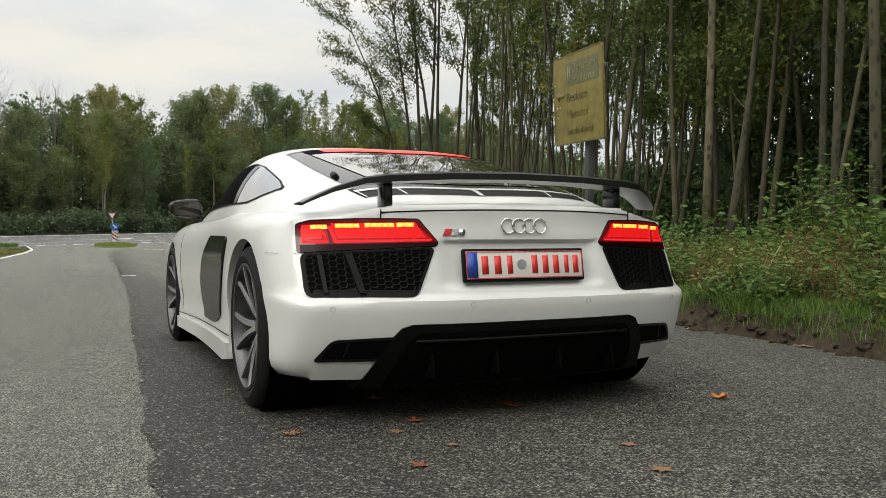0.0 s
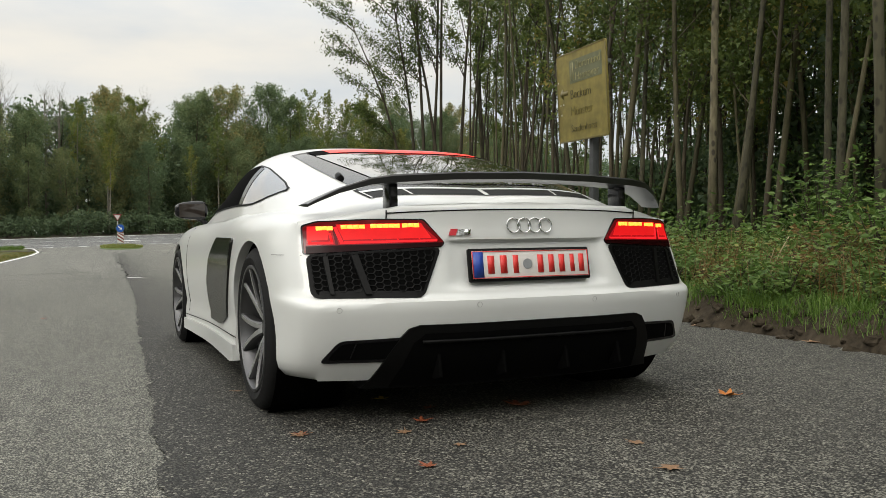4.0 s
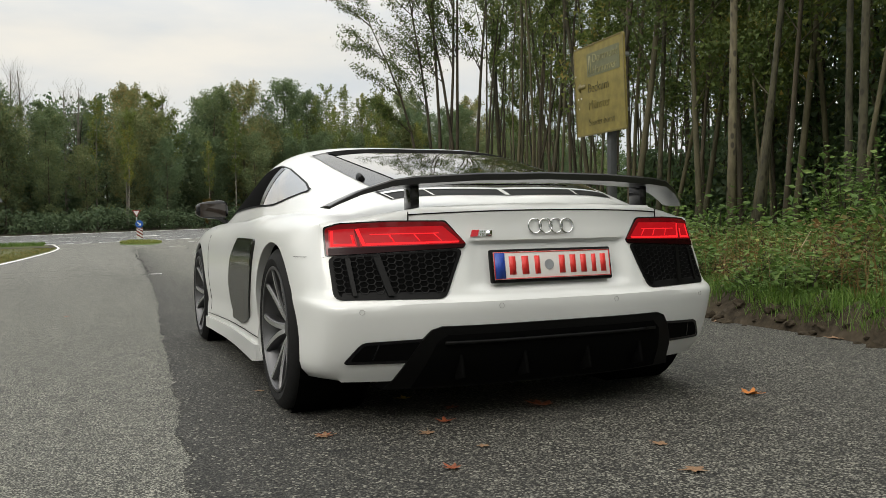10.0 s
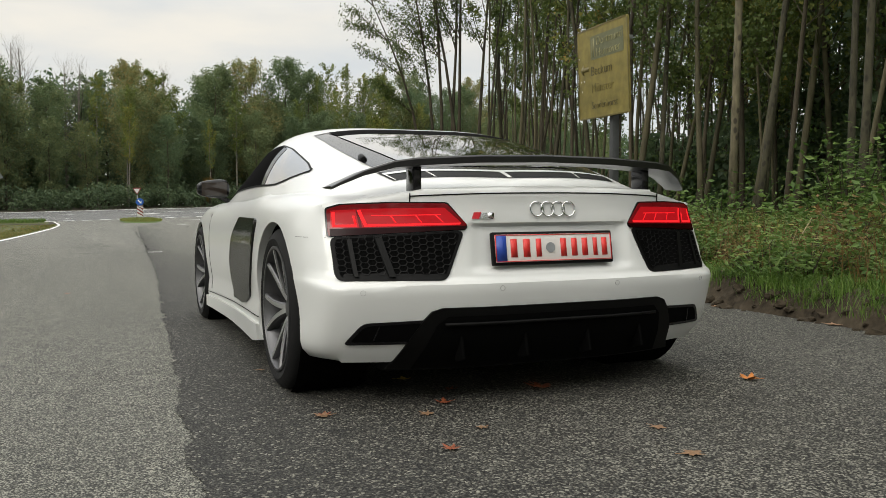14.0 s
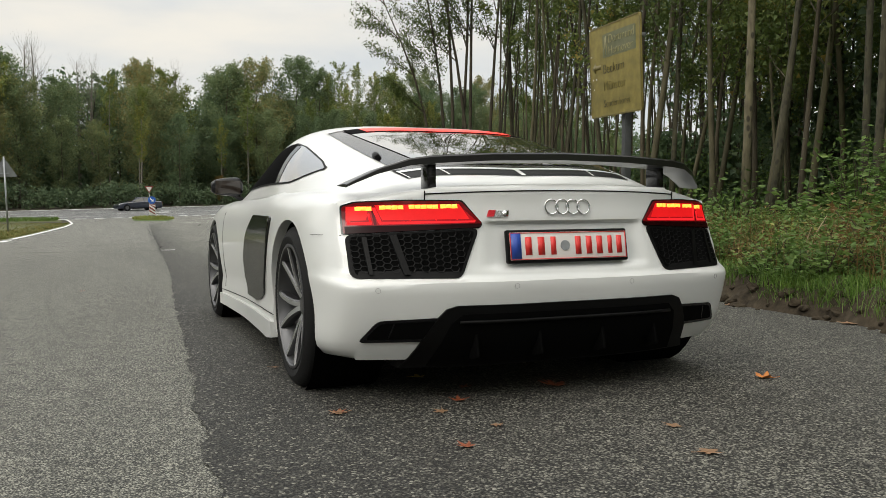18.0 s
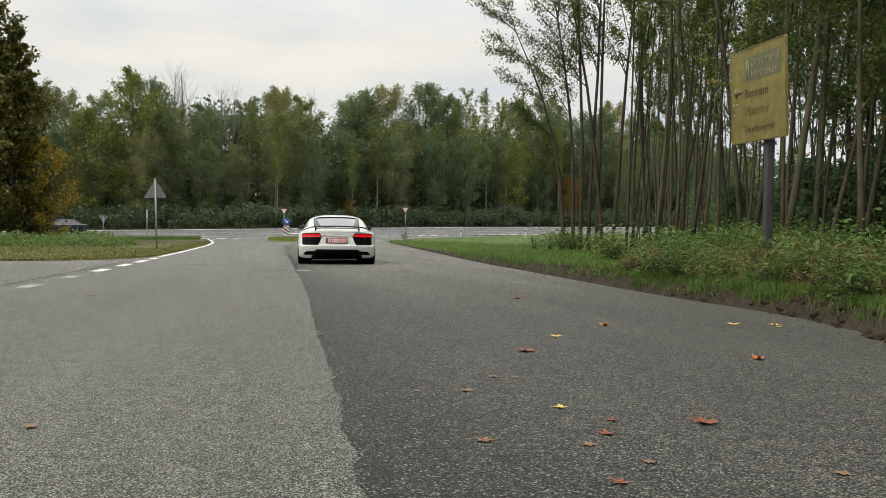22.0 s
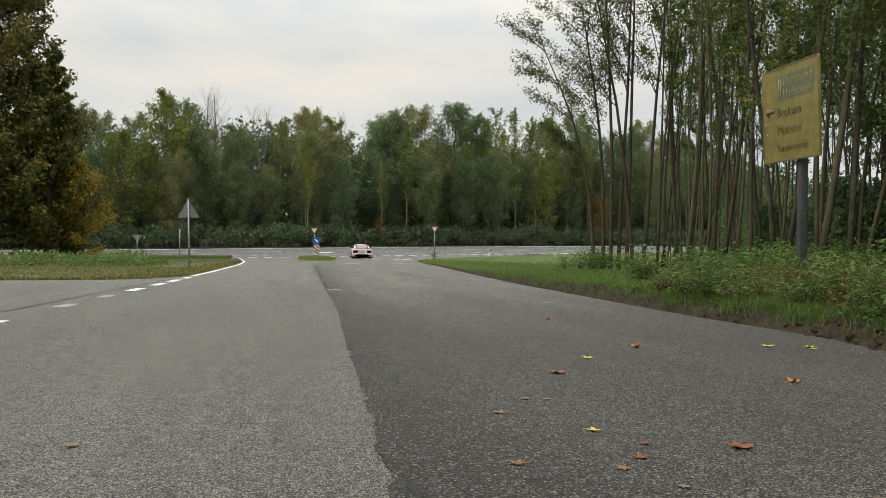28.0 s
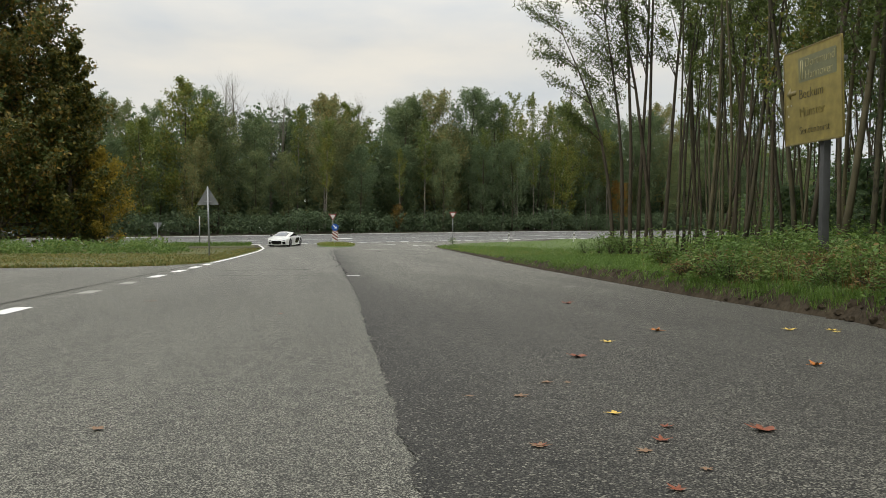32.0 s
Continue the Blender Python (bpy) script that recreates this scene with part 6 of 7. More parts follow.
    for x, z in ((-0.255, 0.467), (0.255, 0.467), (-0.765, 0.459), (0.765, 0.459)):
        part("parking_sensor", ring(0.0095, 0.0008, 20, 6, Matrix.Translation((x, rear_y(x, z) - 0.0005, z)) @ Matrix.Rotation(math.atan((rear_y(x + 0.01, z) - rear_y(x - 0.01, z)) / 0.02), 4, "Z")), M_SENSOR, car, "round parking sensor")
    # shut lines
    def seam(pts, r=0.0018):
        part("shut_line", rod(pts, r, 5), M_VOID, car, "dark shut line")
    seam([(x, rear_y(x, 0.826) - 0.0005, 0.826 - 0.012 * (x / 0.565) ** 2) for x in np.linspace(-0.565, 0.565, 15)], 0.0025)
    for k in (-1, 1):
        seam([(k * 0.565, rear_y(0.565, z) - 0.001, z) for z in (0.787, 0.80, 0.815, 0.826)], 0.0025)
        seam([(k * (side_x(y, 0.662) + 0.0005), y, 0.662) for y in (0.46, 0.41)] + [(k * 0.86, rear_y(0.86, 0.66) - 0.001, 0.66)], 0.0009)
        seam([(k * (side_x(y, 0.27 + (y - 1.1) * -0.02) + 0.001), y, 0.27 + (y - 1.1) * -0.02) for y in spread(1.15, 3.1, 0.15)])
        seam([(k * (side_x(2.95 + 0.10 * (z - 0.3), z) + 0.0005), 2.95 + 0.10 * (z - 0.3), z) for z in spread(0.26, 0.80, 0.06)])
        seam([(k * (side_x(y, 0.66) + 0.0005), y, 0.66) for y in spread(3.79, 3.95, 0.05)])
    # carbon side blades
    blade = [(2.06, 0.285), (2.14, 0.36), (2.15, 0.48), (2.10, 0.58), (2.02, 0.65), (1.83, 0.735), (1.22, 0.73), (1.19, 0.715), (1.30, 0.5), (1.46, 0.34), (1.58, 0.30), (1.7, 0.285)]
    for k in (-1, 1):
        b = part("side_blade", on_side(round_poly(blade, 0.02, 2), 0.010, k, 0.02), M_BLADE, car, "dark carbon side blade")
        part("side_intake", on_side([(2.08, 0.60), (2.02, 0.645), (1.82, 0.725), (1.24, 0.72), (1.22, 0.705), (1.265, 0.60)], 0.0115, k, 0.01), M_BLACK, b, "glossy black air intake")
        sill = [(1.16, 0.16), (1.3, 0.142), (3.1, 0.135), (3.1, 0.205), (1.16, 0.235)]
        part("side_sill", on_side(sill, 0.016, k, 0.05, 0.08, 0.21), M_PAINT, car, "white side sill")

    # the fixed wing
    wing_line = [(-0.815, 0.40, 0.864), (-0.785, 0.375, 0.882), (-0.715, 0.325, 0.918), (-0.62, 0.265, 0.948), (-0.54, 0.245, 0.957), (-0.3, 0.215, 0.969), (0.0, 0.205, 0.974)]
    wing_line = [(x, y, z - 0.01) for x, y, z in wing_line]
    wing_line += [(-x, y, z) for x, y, z in wing_line[-2::-1]]
    prof = [(-0.095, 0.006), (-0.09, 0.012), (-0.02, 0.010), (0.06, -0.001), (0.10, -0.013), (0.10, -0.018), (0.03, -0.022), (-0.05, -0.022), (-0.093, -0.018)]
    bm = bmesh.new()
    rows = []
    for i, (x, y, z) in enumerate(wing_line):
        j = min(i, len(wing_line) - 1 - i)
        c = (0.68, 0.76, 0.9, 1.0)[j] if j < 4 else 1.0
        e = max(0.0, (abs(x) - 0.55) / 0.28)  # the ends turn down and outwards
        rows.append([bm.verts.new((x + math.copysign(0.12 * e * a, x), y + a * c, z + b * c + 0.05 * e * a)) for a, b in ((a, b * (1 - 0.45 * min(1, e))) for a, b in prof)])
    for p, q in zip(rows, rows[1:]):
        for k in range(len(prof)):
            bm.faces.new((p[k], p[(k + 1) % len(prof)], q[(k + 1) % len(prof)], q[k]))
    bm.faces.new(rows[0])
    bm.faces.new(rows[-1][::-1])
    bmesh.ops.recalc_face_normals(bm, faces=bm.faces)
    part("rear_wing", bm, M_CARBON, car, "fixed carbon rear wing")
    for x in (-0.522, 0.528):
        part("wing_strut", box(0.036, 0.085, 0.115, 0.008, (x, 0.25, 0.887)), M_BLACK, car, "black wing strut")

    # mirrors
    for k in (-1, 1):
        bm = bmesh.new()
        bmesh.ops.create_uvsphere(bm, u_segments=24, v_segments=14, radius=1)
        for v in bm.verts:
            q = Vector([math.copysign(abs(c) ** 0.62, c) for c in v.co])  # a boxy shell, taller towards its outer end
            v.co = Vector((q.x * 0.108, q.y * (0.09 if q.y > 0 else 0.026), q.z * (0.058 if q.z < 0 else 0.062) * (1 - 0.18 * k * q.x)))
        mir = part("door_mirror", bm, M_BLACK, car, "gloss black door mirror", Matrix.Translation((k * 0.905, 3.02, 0.918)) @ pose(0, 0, 0, 0, 0, -k * 6), True)
        part("mirror_glass", box(0.168, 0.004, 0.088, 0.0015, (0, -0.0265, 0)), M_MIRROR, mir, "mirror glass")
        part("mirror_arm", rod([(k * 0.80, 3.05, 0.83), (k * 0.84, 3.04, 0.86), (k * 0.88, 3.03, 0.88)], 0.018, 8), M_BLACK, car, "black mirror arm", shade=True)

    # the front
    grille = [(-0.40, 0.24), (0.40, 0.24), (0.46, 0.40), (0.40, 0.50), (-0.40, 0.50), (-0.46, 0.40)]
    g = part("front_grille", on_rear(grille, 0.006, 0.02, 0.08, front_y, 1), M_BLACK, car, "black hexagonal front grille")
    for i in range(5):
        z = 0.28 + i * 0.045
        part("grille_bar", rod([(x, front_y(x, z) + 0.01, z) for x in np.linspace(-0.38, 0.38, 7)], 0.006), M_MATT, g)
    for flip in (False, True):
        f = mirrored if flip else list
        part("front_intake", on_rear(f([(-0.76, 0.22), (-0.52, 0.24), (-0.50, 0.42), (-0.72, 0.44)]), 0.006, 0.02, 0.06, front_y, 1), M_BLACK, car, "black front side intake")
        h = part("headlamp", on_rear(f([(-0.78, 0.53), (-0.46, 0.50), (-0.44, 0.545), (-0.76, 0.60)]), 0.006, 0.02, 0.06, front_y, 1), M_GLASS, car, "narrow dark headlamp")
        part("daylight_strip", on_rear(f([(-0.75, 0.585), (-0.46, 0.535), (-0.46, 0.543), (-0.75, 0.595)]), 0.009, 0.01, 0.06, front_y, 1), M_CHROME, h, "bright strip")

    # wheels in dark arches
    wheels = []
    for k in (-1, 1):
        for nm, y, z, R, width, xo in (("rear_wheel", 0.80, 0.345, 0.345, 0.30, 0.952), ("front_wheel", 3.45, 0.335, 0.335, 0.245, 0.948)):
            part("wheel_arch", lathe([(0.0, 0.05), (0.0, R + 0.02), (0.30, R + 0.022)], 40), M_VOID, car, "near-black disc for the shade of the wheel arch liner",
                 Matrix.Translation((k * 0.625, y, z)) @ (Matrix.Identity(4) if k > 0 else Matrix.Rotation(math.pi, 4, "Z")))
            m = Matrix.Translation((k * (xo - width / 2), y, z)) @ (Matrix.Identity(4) if k < 0 else Matrix.Rotation(math.pi, 4, "Z"))
            wheels.append((make_wheel("wheel", R, width, car, m), m, R, k, nm))
    return car, wheels


sports_car, car_wheels = make_sports_car()
# ---- signs ----
def words(text, size, mat, parent, m, name="lettering", thick=0.002):
    cu = bpy.data.curves.new("text", "FONT")
    cu.body, cu.size, cu.extrude, cu.offset = text, size, thick, -0.0035
    tmp = bpy.data.objects.new("text", cu)
    scene.collection.objects.link(tmp)
    me = bpy.data.meshes.new_from_object(tmp.evaluated_get(bpy.context.evaluated_depsgraph_get()))
    bpy.data.objects.remove(tmp)
    me.materials.clear()
    me.materials.append(mat)
    return part(name, me, None, parent, "", m)


def post(parent, radius, top, mat, at=(0, 0), bottom=-0.2, label="steel post"):
    return part("post", rod([(at[0], at[1], bottom), (at[0], at[1], top)], radius, 12), mat, parent, label, shade=True)


def prism(poly, thick, bevel=0.0):
    """A plate in the x-z plane, its face towards -y."""
    bm = bmesh.new()
    f = bm.faces.new([bm.verts.new((x, 0, z)) for x, z in poly])
    got = bmesh.ops.extrude_face_region(bm, geom=[f])
    bmesh.ops.translate(bm, verts=[g for g in got["geom"] if isinstance(g, bmesh.types.BMVert)], vec=(0, thick, 0))
    bmesh.ops.recalc_face_normals(bm, faces=bm.faces)
    return bm


def direction_sign():
    """The old yellow direction sign: its face looks along -y of its own space."""
    ob = new("direction_sign")
    W, Hh = 1.62, 1.44
    face = part("sign_panel", prism(round_poly([(-W / 2, 0), (W / 2, 0), (W / 2, Hh), (-W / 2, Hh)], 0.05), 0.025), M_SIGN_YELLOW, ob, "dirty yellow sign sheet", pose(0, 0, 0, 2.5, 0, 0))
    for a, b, c, d in ((0, 0.012, W - 0.1, 0.024), (0, Hh - 0.012, W - 0.1, 0.024)):
        part("sign_rim", box(c, 0.006, d, 0.002, (a, -0.004, b)), M_LETTER_FADED, face)
    for a in (-W / 2 + 0.012, W / 2 - 0.012):
        part("sign_rim", box(0.024, 0.006, Hh - 0.1, 0.002, (a, -0.004, Hh / 2)), M_LETTER_FADED, face)
    part("faded_panel", prism(round_poly([(-0.36, 0.93), (0.68, 0.93), (0.68, 1.30), (-0.36, 1.30)], 0.03), 0.003), M_FADED_BLUE, face, "faded blue motorway panel", pose(0, -0.004, 0))
    up = lambda x, z: pose(x, -0.0075, z, 90, 0, 0)
    words("Dortmund", 0.19, M_LETTER_PALE, face, up(-0.17, 1.14))
    words("Hannover", 0.19, M_LETTER_PALE, face, up(-0.17, 0.96))
    words("Beckum", 0.215, M_LETTER, face, up(-0.36, 0.68))
    words("Münster", 0.215, M_LETTER_FADED, face, up(-0.36, 0.41))
    words("Sendenhorst", 0.165, M_LETTER, face, up(-0.36, 0.15))
    for k in (-1, 1):
        part("motorway_mark", prism([(-0.265 + k * 0.055, 0.97), (-0.265 + k * 0.028, 0.97), (-0.265 + k * 0.012, 1.26), (-0.265 + k * 0.03, 1.26)][::k], 0.002), M_LETTER_PALE, face, "", pose(0, -0.008, 0))
    part("arrow", prism([(-0.74, 0.80), (-0.60, 0.71), (-0.60, 0.765), (-0.44, 0.765), (-0.44, 0.835), (-0.60, 0.835), (-0.60, 0.89)], 0.003), M_LETTER_FADED, face, "dark arrow", pose(0, -0.006, 0))
    for x, z in ((-0.76, 1.0), (-0.70, 0.62), (-0.60, 0.62), (-0.68, 0.46)):
        bm = bmesh.new()
        bmesh.ops.create_cone(bm, cap_ends=True, segments=10, radius1=0.013, radius2=0.013, depth=0.004, matrix=Matrix.Translation((x, -0.004, z)) @ Matrix.Rotation(math.pi / 2, 4, "X"))
        part("bare_spot", bm, M_SIGN_WHITE, face)
    for z, d in ((0.3, 0.055), (1.12, 0.095)):
        part("bracket", box(1.5, d, 0.06, 0.006, (0, 0.077 - d / 2, z)), M_SIGN_BACK, ob, "grey bracket")
    part("post", box(0.115, 0.115, 4.2, 0.012, (0.12, 0.13, -0.9)), M_POST, ob, "dark grey weathered steel post")
    part("clamp", box(0.16, 0.16, 0.07, 0.01, (0.12, 0.13, 0.9)), M_MATT, ob, "black clamp")
    part("clamp", box(0.16, 0.16, 0.07, 0.01, (0.12, 0.13, 0.35)), M_MATT, ob, "black clamp")
    return ob


sign = direction_sign()
sign.matrix_basis = Matrix.Translation((5.855, 8.58, 2.235)) @ pose(0, 0, 0, 0, 1.2, -95)
tagged(sign, "weathered yellow direction sign on a grey steel post", "road sign")

TRIANGLE = round_poly([(-0.45, 0.0), (0.45, 0.0), (0.0, 0.78)], 0.06)


def triangle_back():
    ob = new("warning_sign")
    part("sign_panel", prism(TRIANGLE, 0.02), M_SIGN_BACK, ob, "grey back of the triangle", pose(0, 0.05, 2.16))
    for z in (2.3, 2.6):
        part("bracket", box(0.3 if z < 2.5 else 0.14, 0.02, 0.04, 0.004, (0, 0.033, z)), M_STEEL, ob)
    post(ob, 0.032, 2.95, M_STEEL, label="galvanised post")
    return ob


warn = triangle_back()
warn.matrix_basis = Matrix.Translation((-5.02, 33.9, base_height(-5.02, 33.9))) @ pose(0, 0, 0, 0, -1.6, 5)
tagged(warn, "triangular warning sign seen from its grey back", "road sign")


def yield_sign(top, name="yield_sign"):
    ob = new(name)
    tri = [(x * 0.82, 0.78 - z * 0.82) for x, z in TRIANGLE][::-1]
    rim = part("sign_panel", prism(tri, 0.02), M_SIGN_RED, ob, "red-rimmed triangle", pose(0, -0.05, top - 0.78))
    small = [(x * 0.66, 0.5 + (z - 0.5) * 0.66) for x, z in tri]
    part("sign_field", prism(small, 0.004), M_SIGN_WHITE, rim, "white field", pose(0, -0.005, 0))
    post(ob, 0.032, top, M_STEEL, label="galvanised post")
    return ob


y2 = yield_sign(3.05)
y2.matrix_basis = Matrix.Translation((13.7, 76.2, base_height(13.7, 76.2))) @ pose(0, 0, 0, 0, 0, -10)
tagged(y2, "give-way sign with red rim on a thin post", "road sign", "give-way signs")
y3 = yield_sign(2.8)
y3.matrix_basis = Matrix.Translation((2.35, 75.3, base_height(2.35, 75.3))) @ pose(0, 0, 0, 0, -1, -4)
tagged(y3, "give-way sign on the traffic island post", "road sign", "give-way signs")
y4 = new("yield_sign")
y4.matrix_basis = Matrix.Translation((-14.2, 83.2, base_height(-14.2, 83.2))) @ pose(0, 0, 0, 0, 0, 12)
part("sign_panel", prism([(x, 0.78 - z) for x, z in TRIANGLE][::-1], 0.02), M_SIGN_BACK, y4, "grey back of the triangle", pose(0, 0.04, 1.05))
post(y4, 0.03, 1.8, M_STEEL, label="galvanised post")
tagged(y4, "give-way sign seen from its grey back", "road sign")

# traffic island with keep-right sign and striped board
def mound(name, poly, rise, mat, label, rings=5):
    """A low rounded bed over the ground inside an outline."""
    cx, cy = sum(p[0] for p in poly) / len(poly), sum(p[1] for p in poly) / len(poly)
    verts, faces = [], []
    n = len(poly)
    for k in range(rings):
        f = 1 - k / rings
        for x, y in poly:
            px, py = cx + (x - cx) * f, cy + (y - cy) * f
            verts.append((px, py, base_height(px, py) + rise * (0.0 if k == 0 else (1 - f * f * 0.55))))
    verts.append((cx, cy, base_height(cx, cy) + rise))
    for k in range(rings - 1):
        for i in range(n):
            j = (i + 1) % n
            faces.append((k * n + i, k * n + j, (k + 1) * n + j, (k + 1) * n + i))
    for i in range(n):
        faces.append(((rings - 1) * n + i, (rings - 1) * n + (i + 1) % n, rings * n))
    return tagged(new(name, mesh_of(name, verts, faces, mat)), label, "ground", kind="structure")


island_poly = [(0.7, 71.5), (1.1, 69.0), (2.0, 67.8), (2.9, 67.9), (3.6, 69.5), (4.2, 73.0), (4.1, 75.5), (3.3, 76.6), (2.0, 76.8), (1.0, 75.4)]
mound("traffic_island", island_poly, 0.14, M_LAWN, "low grassy traffic island")
keep = new("arrow_sign")
bm = bmesh.new()
bmesh.ops.create_cone(bm, cap_ends=True, segments=32, radius1=0.32, radius2=0.32, depth=0.02, matrix=Matrix.Rotation(math.pi / 2, 4, "X"))
disc = part("sign_disc", bm, M_SIGN_BLUE, keep, "round blue sign", pose(0, -0.06, 1.48))
part("arrow", prism([(-0.19, 0.13), (-0.13, 0.19), (0.06, 0.0), (0.14, 0.08), (0.14, -0.14), (-0.08, -0.14), (0.0, -0.06)], 0.004), M_SIGN_WHITE, disc, "white arrow", pose(0, -0.016, 0))
board = part("striped_board", prism(round_poly([(-0.26, 0), (0.26, 0), (0.26, 0.95), (-0.26, 0.95)], 0.03), 0.02), M_SIGN_WHITE, keep, "red and white striped board", pose(0.02, -0.05, 0.2))
for k in range(4):
    z = -0.05 + k * 0.3
    pl = [(-0.255, z + 0.36), (-0.255, z + 0.51), (0.255, z + 0.15), (0.255, z)]
    pl = [(x, min(0.94, max(0.01, q))) for x, q in pl]
    part("red_stripe", prism(pl[::-1], 0.004), M_SIGN_RED, board, "red stripe", pose(0, -0.006, 0))
post(keep, 0.03, 1.8, M_STEEL, label="galvanised post")
keep.matrix_basis = Matrix.Translation((2.5, 75.0, base_height(2.5, 75.0) + 0.1)) @ pose(0, 0, 0, 0, 0, -4)
tagged(keep, "blue arrow sign over a red and white striped board", "road sign")

# a narrow sign seen from its edge, and marker posts
edge_sign = new("edge_sign")
part("sign_panel", box(0.05, 0.6, 0.75, 0.01, (0, 0, 2.15)), M_SIGN_WHITE, edge_sign, "white panel seen from its edge")
post(edge_sign, 0.045, 2.5, M_STEEL, label="weathered post")
edge_sign.matrix_basis = Matrix.Translation((-9.6, 76.4, base_height(-9.6, 76.4)))
tagged(edge_sign, "narrow sign on a weathered post, seen edge-on", "road sign")


def marker_post(x, y):
    ob = new("marker_post")
    part("post", box(0.11, 0.07, 1.05, 0.02, (0, 0, 0.5)), M_SIGN_WHITE, ob, "white plastic post")
    part("black_band", box(0.114, 0.074, 0.22, 0.015, (0, 0, 0.78)), M_LETTER, ob, "black band")
    ob.matrix_basis = Matrix.Translation((x, y, base_height(x, y))) @ pose(0, 0, 0, 0, 6, -10)
    return tagged(ob, "white roadside marker post with a black band", "marker post", "marker posts")


marker_post(19.6, 78.0)
marker_post(27.2, 80.5)
marker_post(43.0, 86.5)

rail = new("guard_rail")
for s in spread(-52, 2, 4):
    x, y, z = along(s, U_FAR + 1.5)
    part("post", box(0.1, 0.12, 0.8, 0.01), M_STEEL, rail, "", Matrix.Translation((x, y, z + 0.35)))
for k in range(13):
    a, b = along(-52 + k * 4.15, U_FAR + 1.4), along(-52 + (k + 1) * 4.15, U_FAR + 1.4)
    bm = bmesh.new()
    for dz0, dz1, o0, o1 in ((0.5, 0.58, 0, -0.05), (0.58, 0.66, -0.05, 0), (0.66, 0.74, 0, -0.05), (0.74, 0.82, -0.05, 0)):
        vs = [bm.verts.new((p[0], p[1] + o, p[2] + dz)) for p, o, dz in ((a, o0, dz0), (b, o0, dz0), (b, o1, dz1), (a, o1, dz1))]
        bm.faces.new(vs)
    part("rail_beam", bm, M_STEEL, rail, "corrugated steel beam")
tagged(rail, "galvanised steel guard rail along the main road", "guard rail")

# ---- fallen leaves ----
def leaf_mesh(name, mat, curl):
    """A lobed leaf with a stalk, curled."""
    r = random.Random(name)
    pts = []
    lobes = 5
    for i in range(lobes * 4):
        a = math.pi * (0.12 + 1.76 * i / (lobes * 4 - 1)) - math.pi / 2
        k = (1.0, 0.62, 0.4, 0.66)[i % 4] * (1.0 - 0.28 * abs(i / (lobes * 4 - 1) - 0.5)) * r.uniform(0.85, 1.1)
        pts.append((math.sin(a) * k * 0.5, -math.cos(a) * k * 0.5))
    verts = [(0, 0, 0.01)] + [(x, y, curl * (x * x * 2.2 + y * y * 1.2 - 0.3 * x * y) + 0.03 * r.random()) for x, y in pts]
    n = len(pts)
    faces = [(0, i, i + 1) for i in range(1, n)] + [(0, n, 1)]
    v, f = tube([(0, 0, 0.012), (0.02, -0.3, 0.02), (0.06, -0.6, 0.05)], [0.018, 0.014, 0.01], 4)
    o = len(verts)
    verts += [tuple(q) for q in v]
    faces += [tuple(a + o for a in q) for q in f]
    return mesh_of(name, verts, faces, mat, shade=False)


leaf_kinds = {"red": leaf_mesh("leaf_red", M_LEAF_RED, 0.25), "orange": leaf_mesh("leaf_orange", M_LEAF_ORANGE, 0.5), "yellow": leaf_mesh("leaf_yellow", M_LEAF_YEL, 0.2),
              "tan": leaf_mesh("leaf_tan", M_LEAF_TAN, 0.08)}
LEAVES = (("red", 1.46, 6.85, 0.2), ("orange", 1.22, 3.83, 0.13), ("yellow", 0.53, 3.16, 0.13), ("red", 0.04, 2.44, 0.17), ("orange", 1.36, 1.86, 0.12), ("yellow", 2.39, 3.75, 0.16),
          ("yellow", 2.74, 3.67, 0.12), ("yellow", 2.68, 3.52, 0.1), ("red", 0.06, 0.3, 0.15), ("yellow", -0.41, 0.7, 0.08), ("tan", -0.46, 1.53, 0.09), ("tan", -0.71, 1.17, 0.1),
          ("tan", -0.91, 0.19, 0.09), ("tan", -0.55, 0.06, 0.08), ("tan", -2.56, 0.75, 0.09))
LEAVES += (("tan", -3.4, 7.75, 0.16), ("red", -1.88, 5.85, 0.08), ("orange", 0.97, 0.06, 0.11), ("orange", 3.55, 4.2, 0.13), ("tan", 0.1, -0.45, 0.08), ("tan", 0.0, -0.75, 0.1),
           ("tan", -0.45, -0.2, 0.06), ("red", -0.9, 0.2, 0.06), ("red", -0.42, 0.2, 0.09), ("tan", -0.35, 1.5, 0.06), ("tan", -0.95, 1.2, 0.06), ("red", -0.3, 0.42, 0.07),
           ("tan", 2.75, 2.35, 0.14), ("tan", 2.72, 1.2, 0.17), ("red", -0.65, -0.4, 0.08))
for i, (kind, x, y, size) in enumerate(LEAVES):
    word = {"red": "red-brown", "orange": "orange", "yellow": "pale yellow", "tan": "trodden tan"}[kind]
    ob = part("fallen_leaf", leaf_kinds[kind], None, None, "", Matrix.Translation((x, y, 0.013)) @ pose(0, 0, 0, 0, 0, i * 67) @ Matrix.Scale(size, 4))
    tagged(ob, word + " fallen maple leaf on the asphalt", "leaf", "fallen leaves")
mound("grass_islet", mound_poly, 0.12, M_MEADOW, "small grassy islet at the junction")
isle = [(x, y) for x, y in zip(rng.uniform(0.8, 4.1, 2600), rng.uniform(68.3, 76.4, 2600)) if ((x - 2.4) / 1.75) ** 2 + ((y - 72.4) / 4.4) ** 2 < 0.95]
tagged(new("grass", blades("grass", isle, 0.06, 0.2, 0.025, M_GRASS_PALE, 0.9, lambda x, y: base_height(x, y) + 0.1)), "yellowish grass on the traffic island", "grass", kind="stuff")
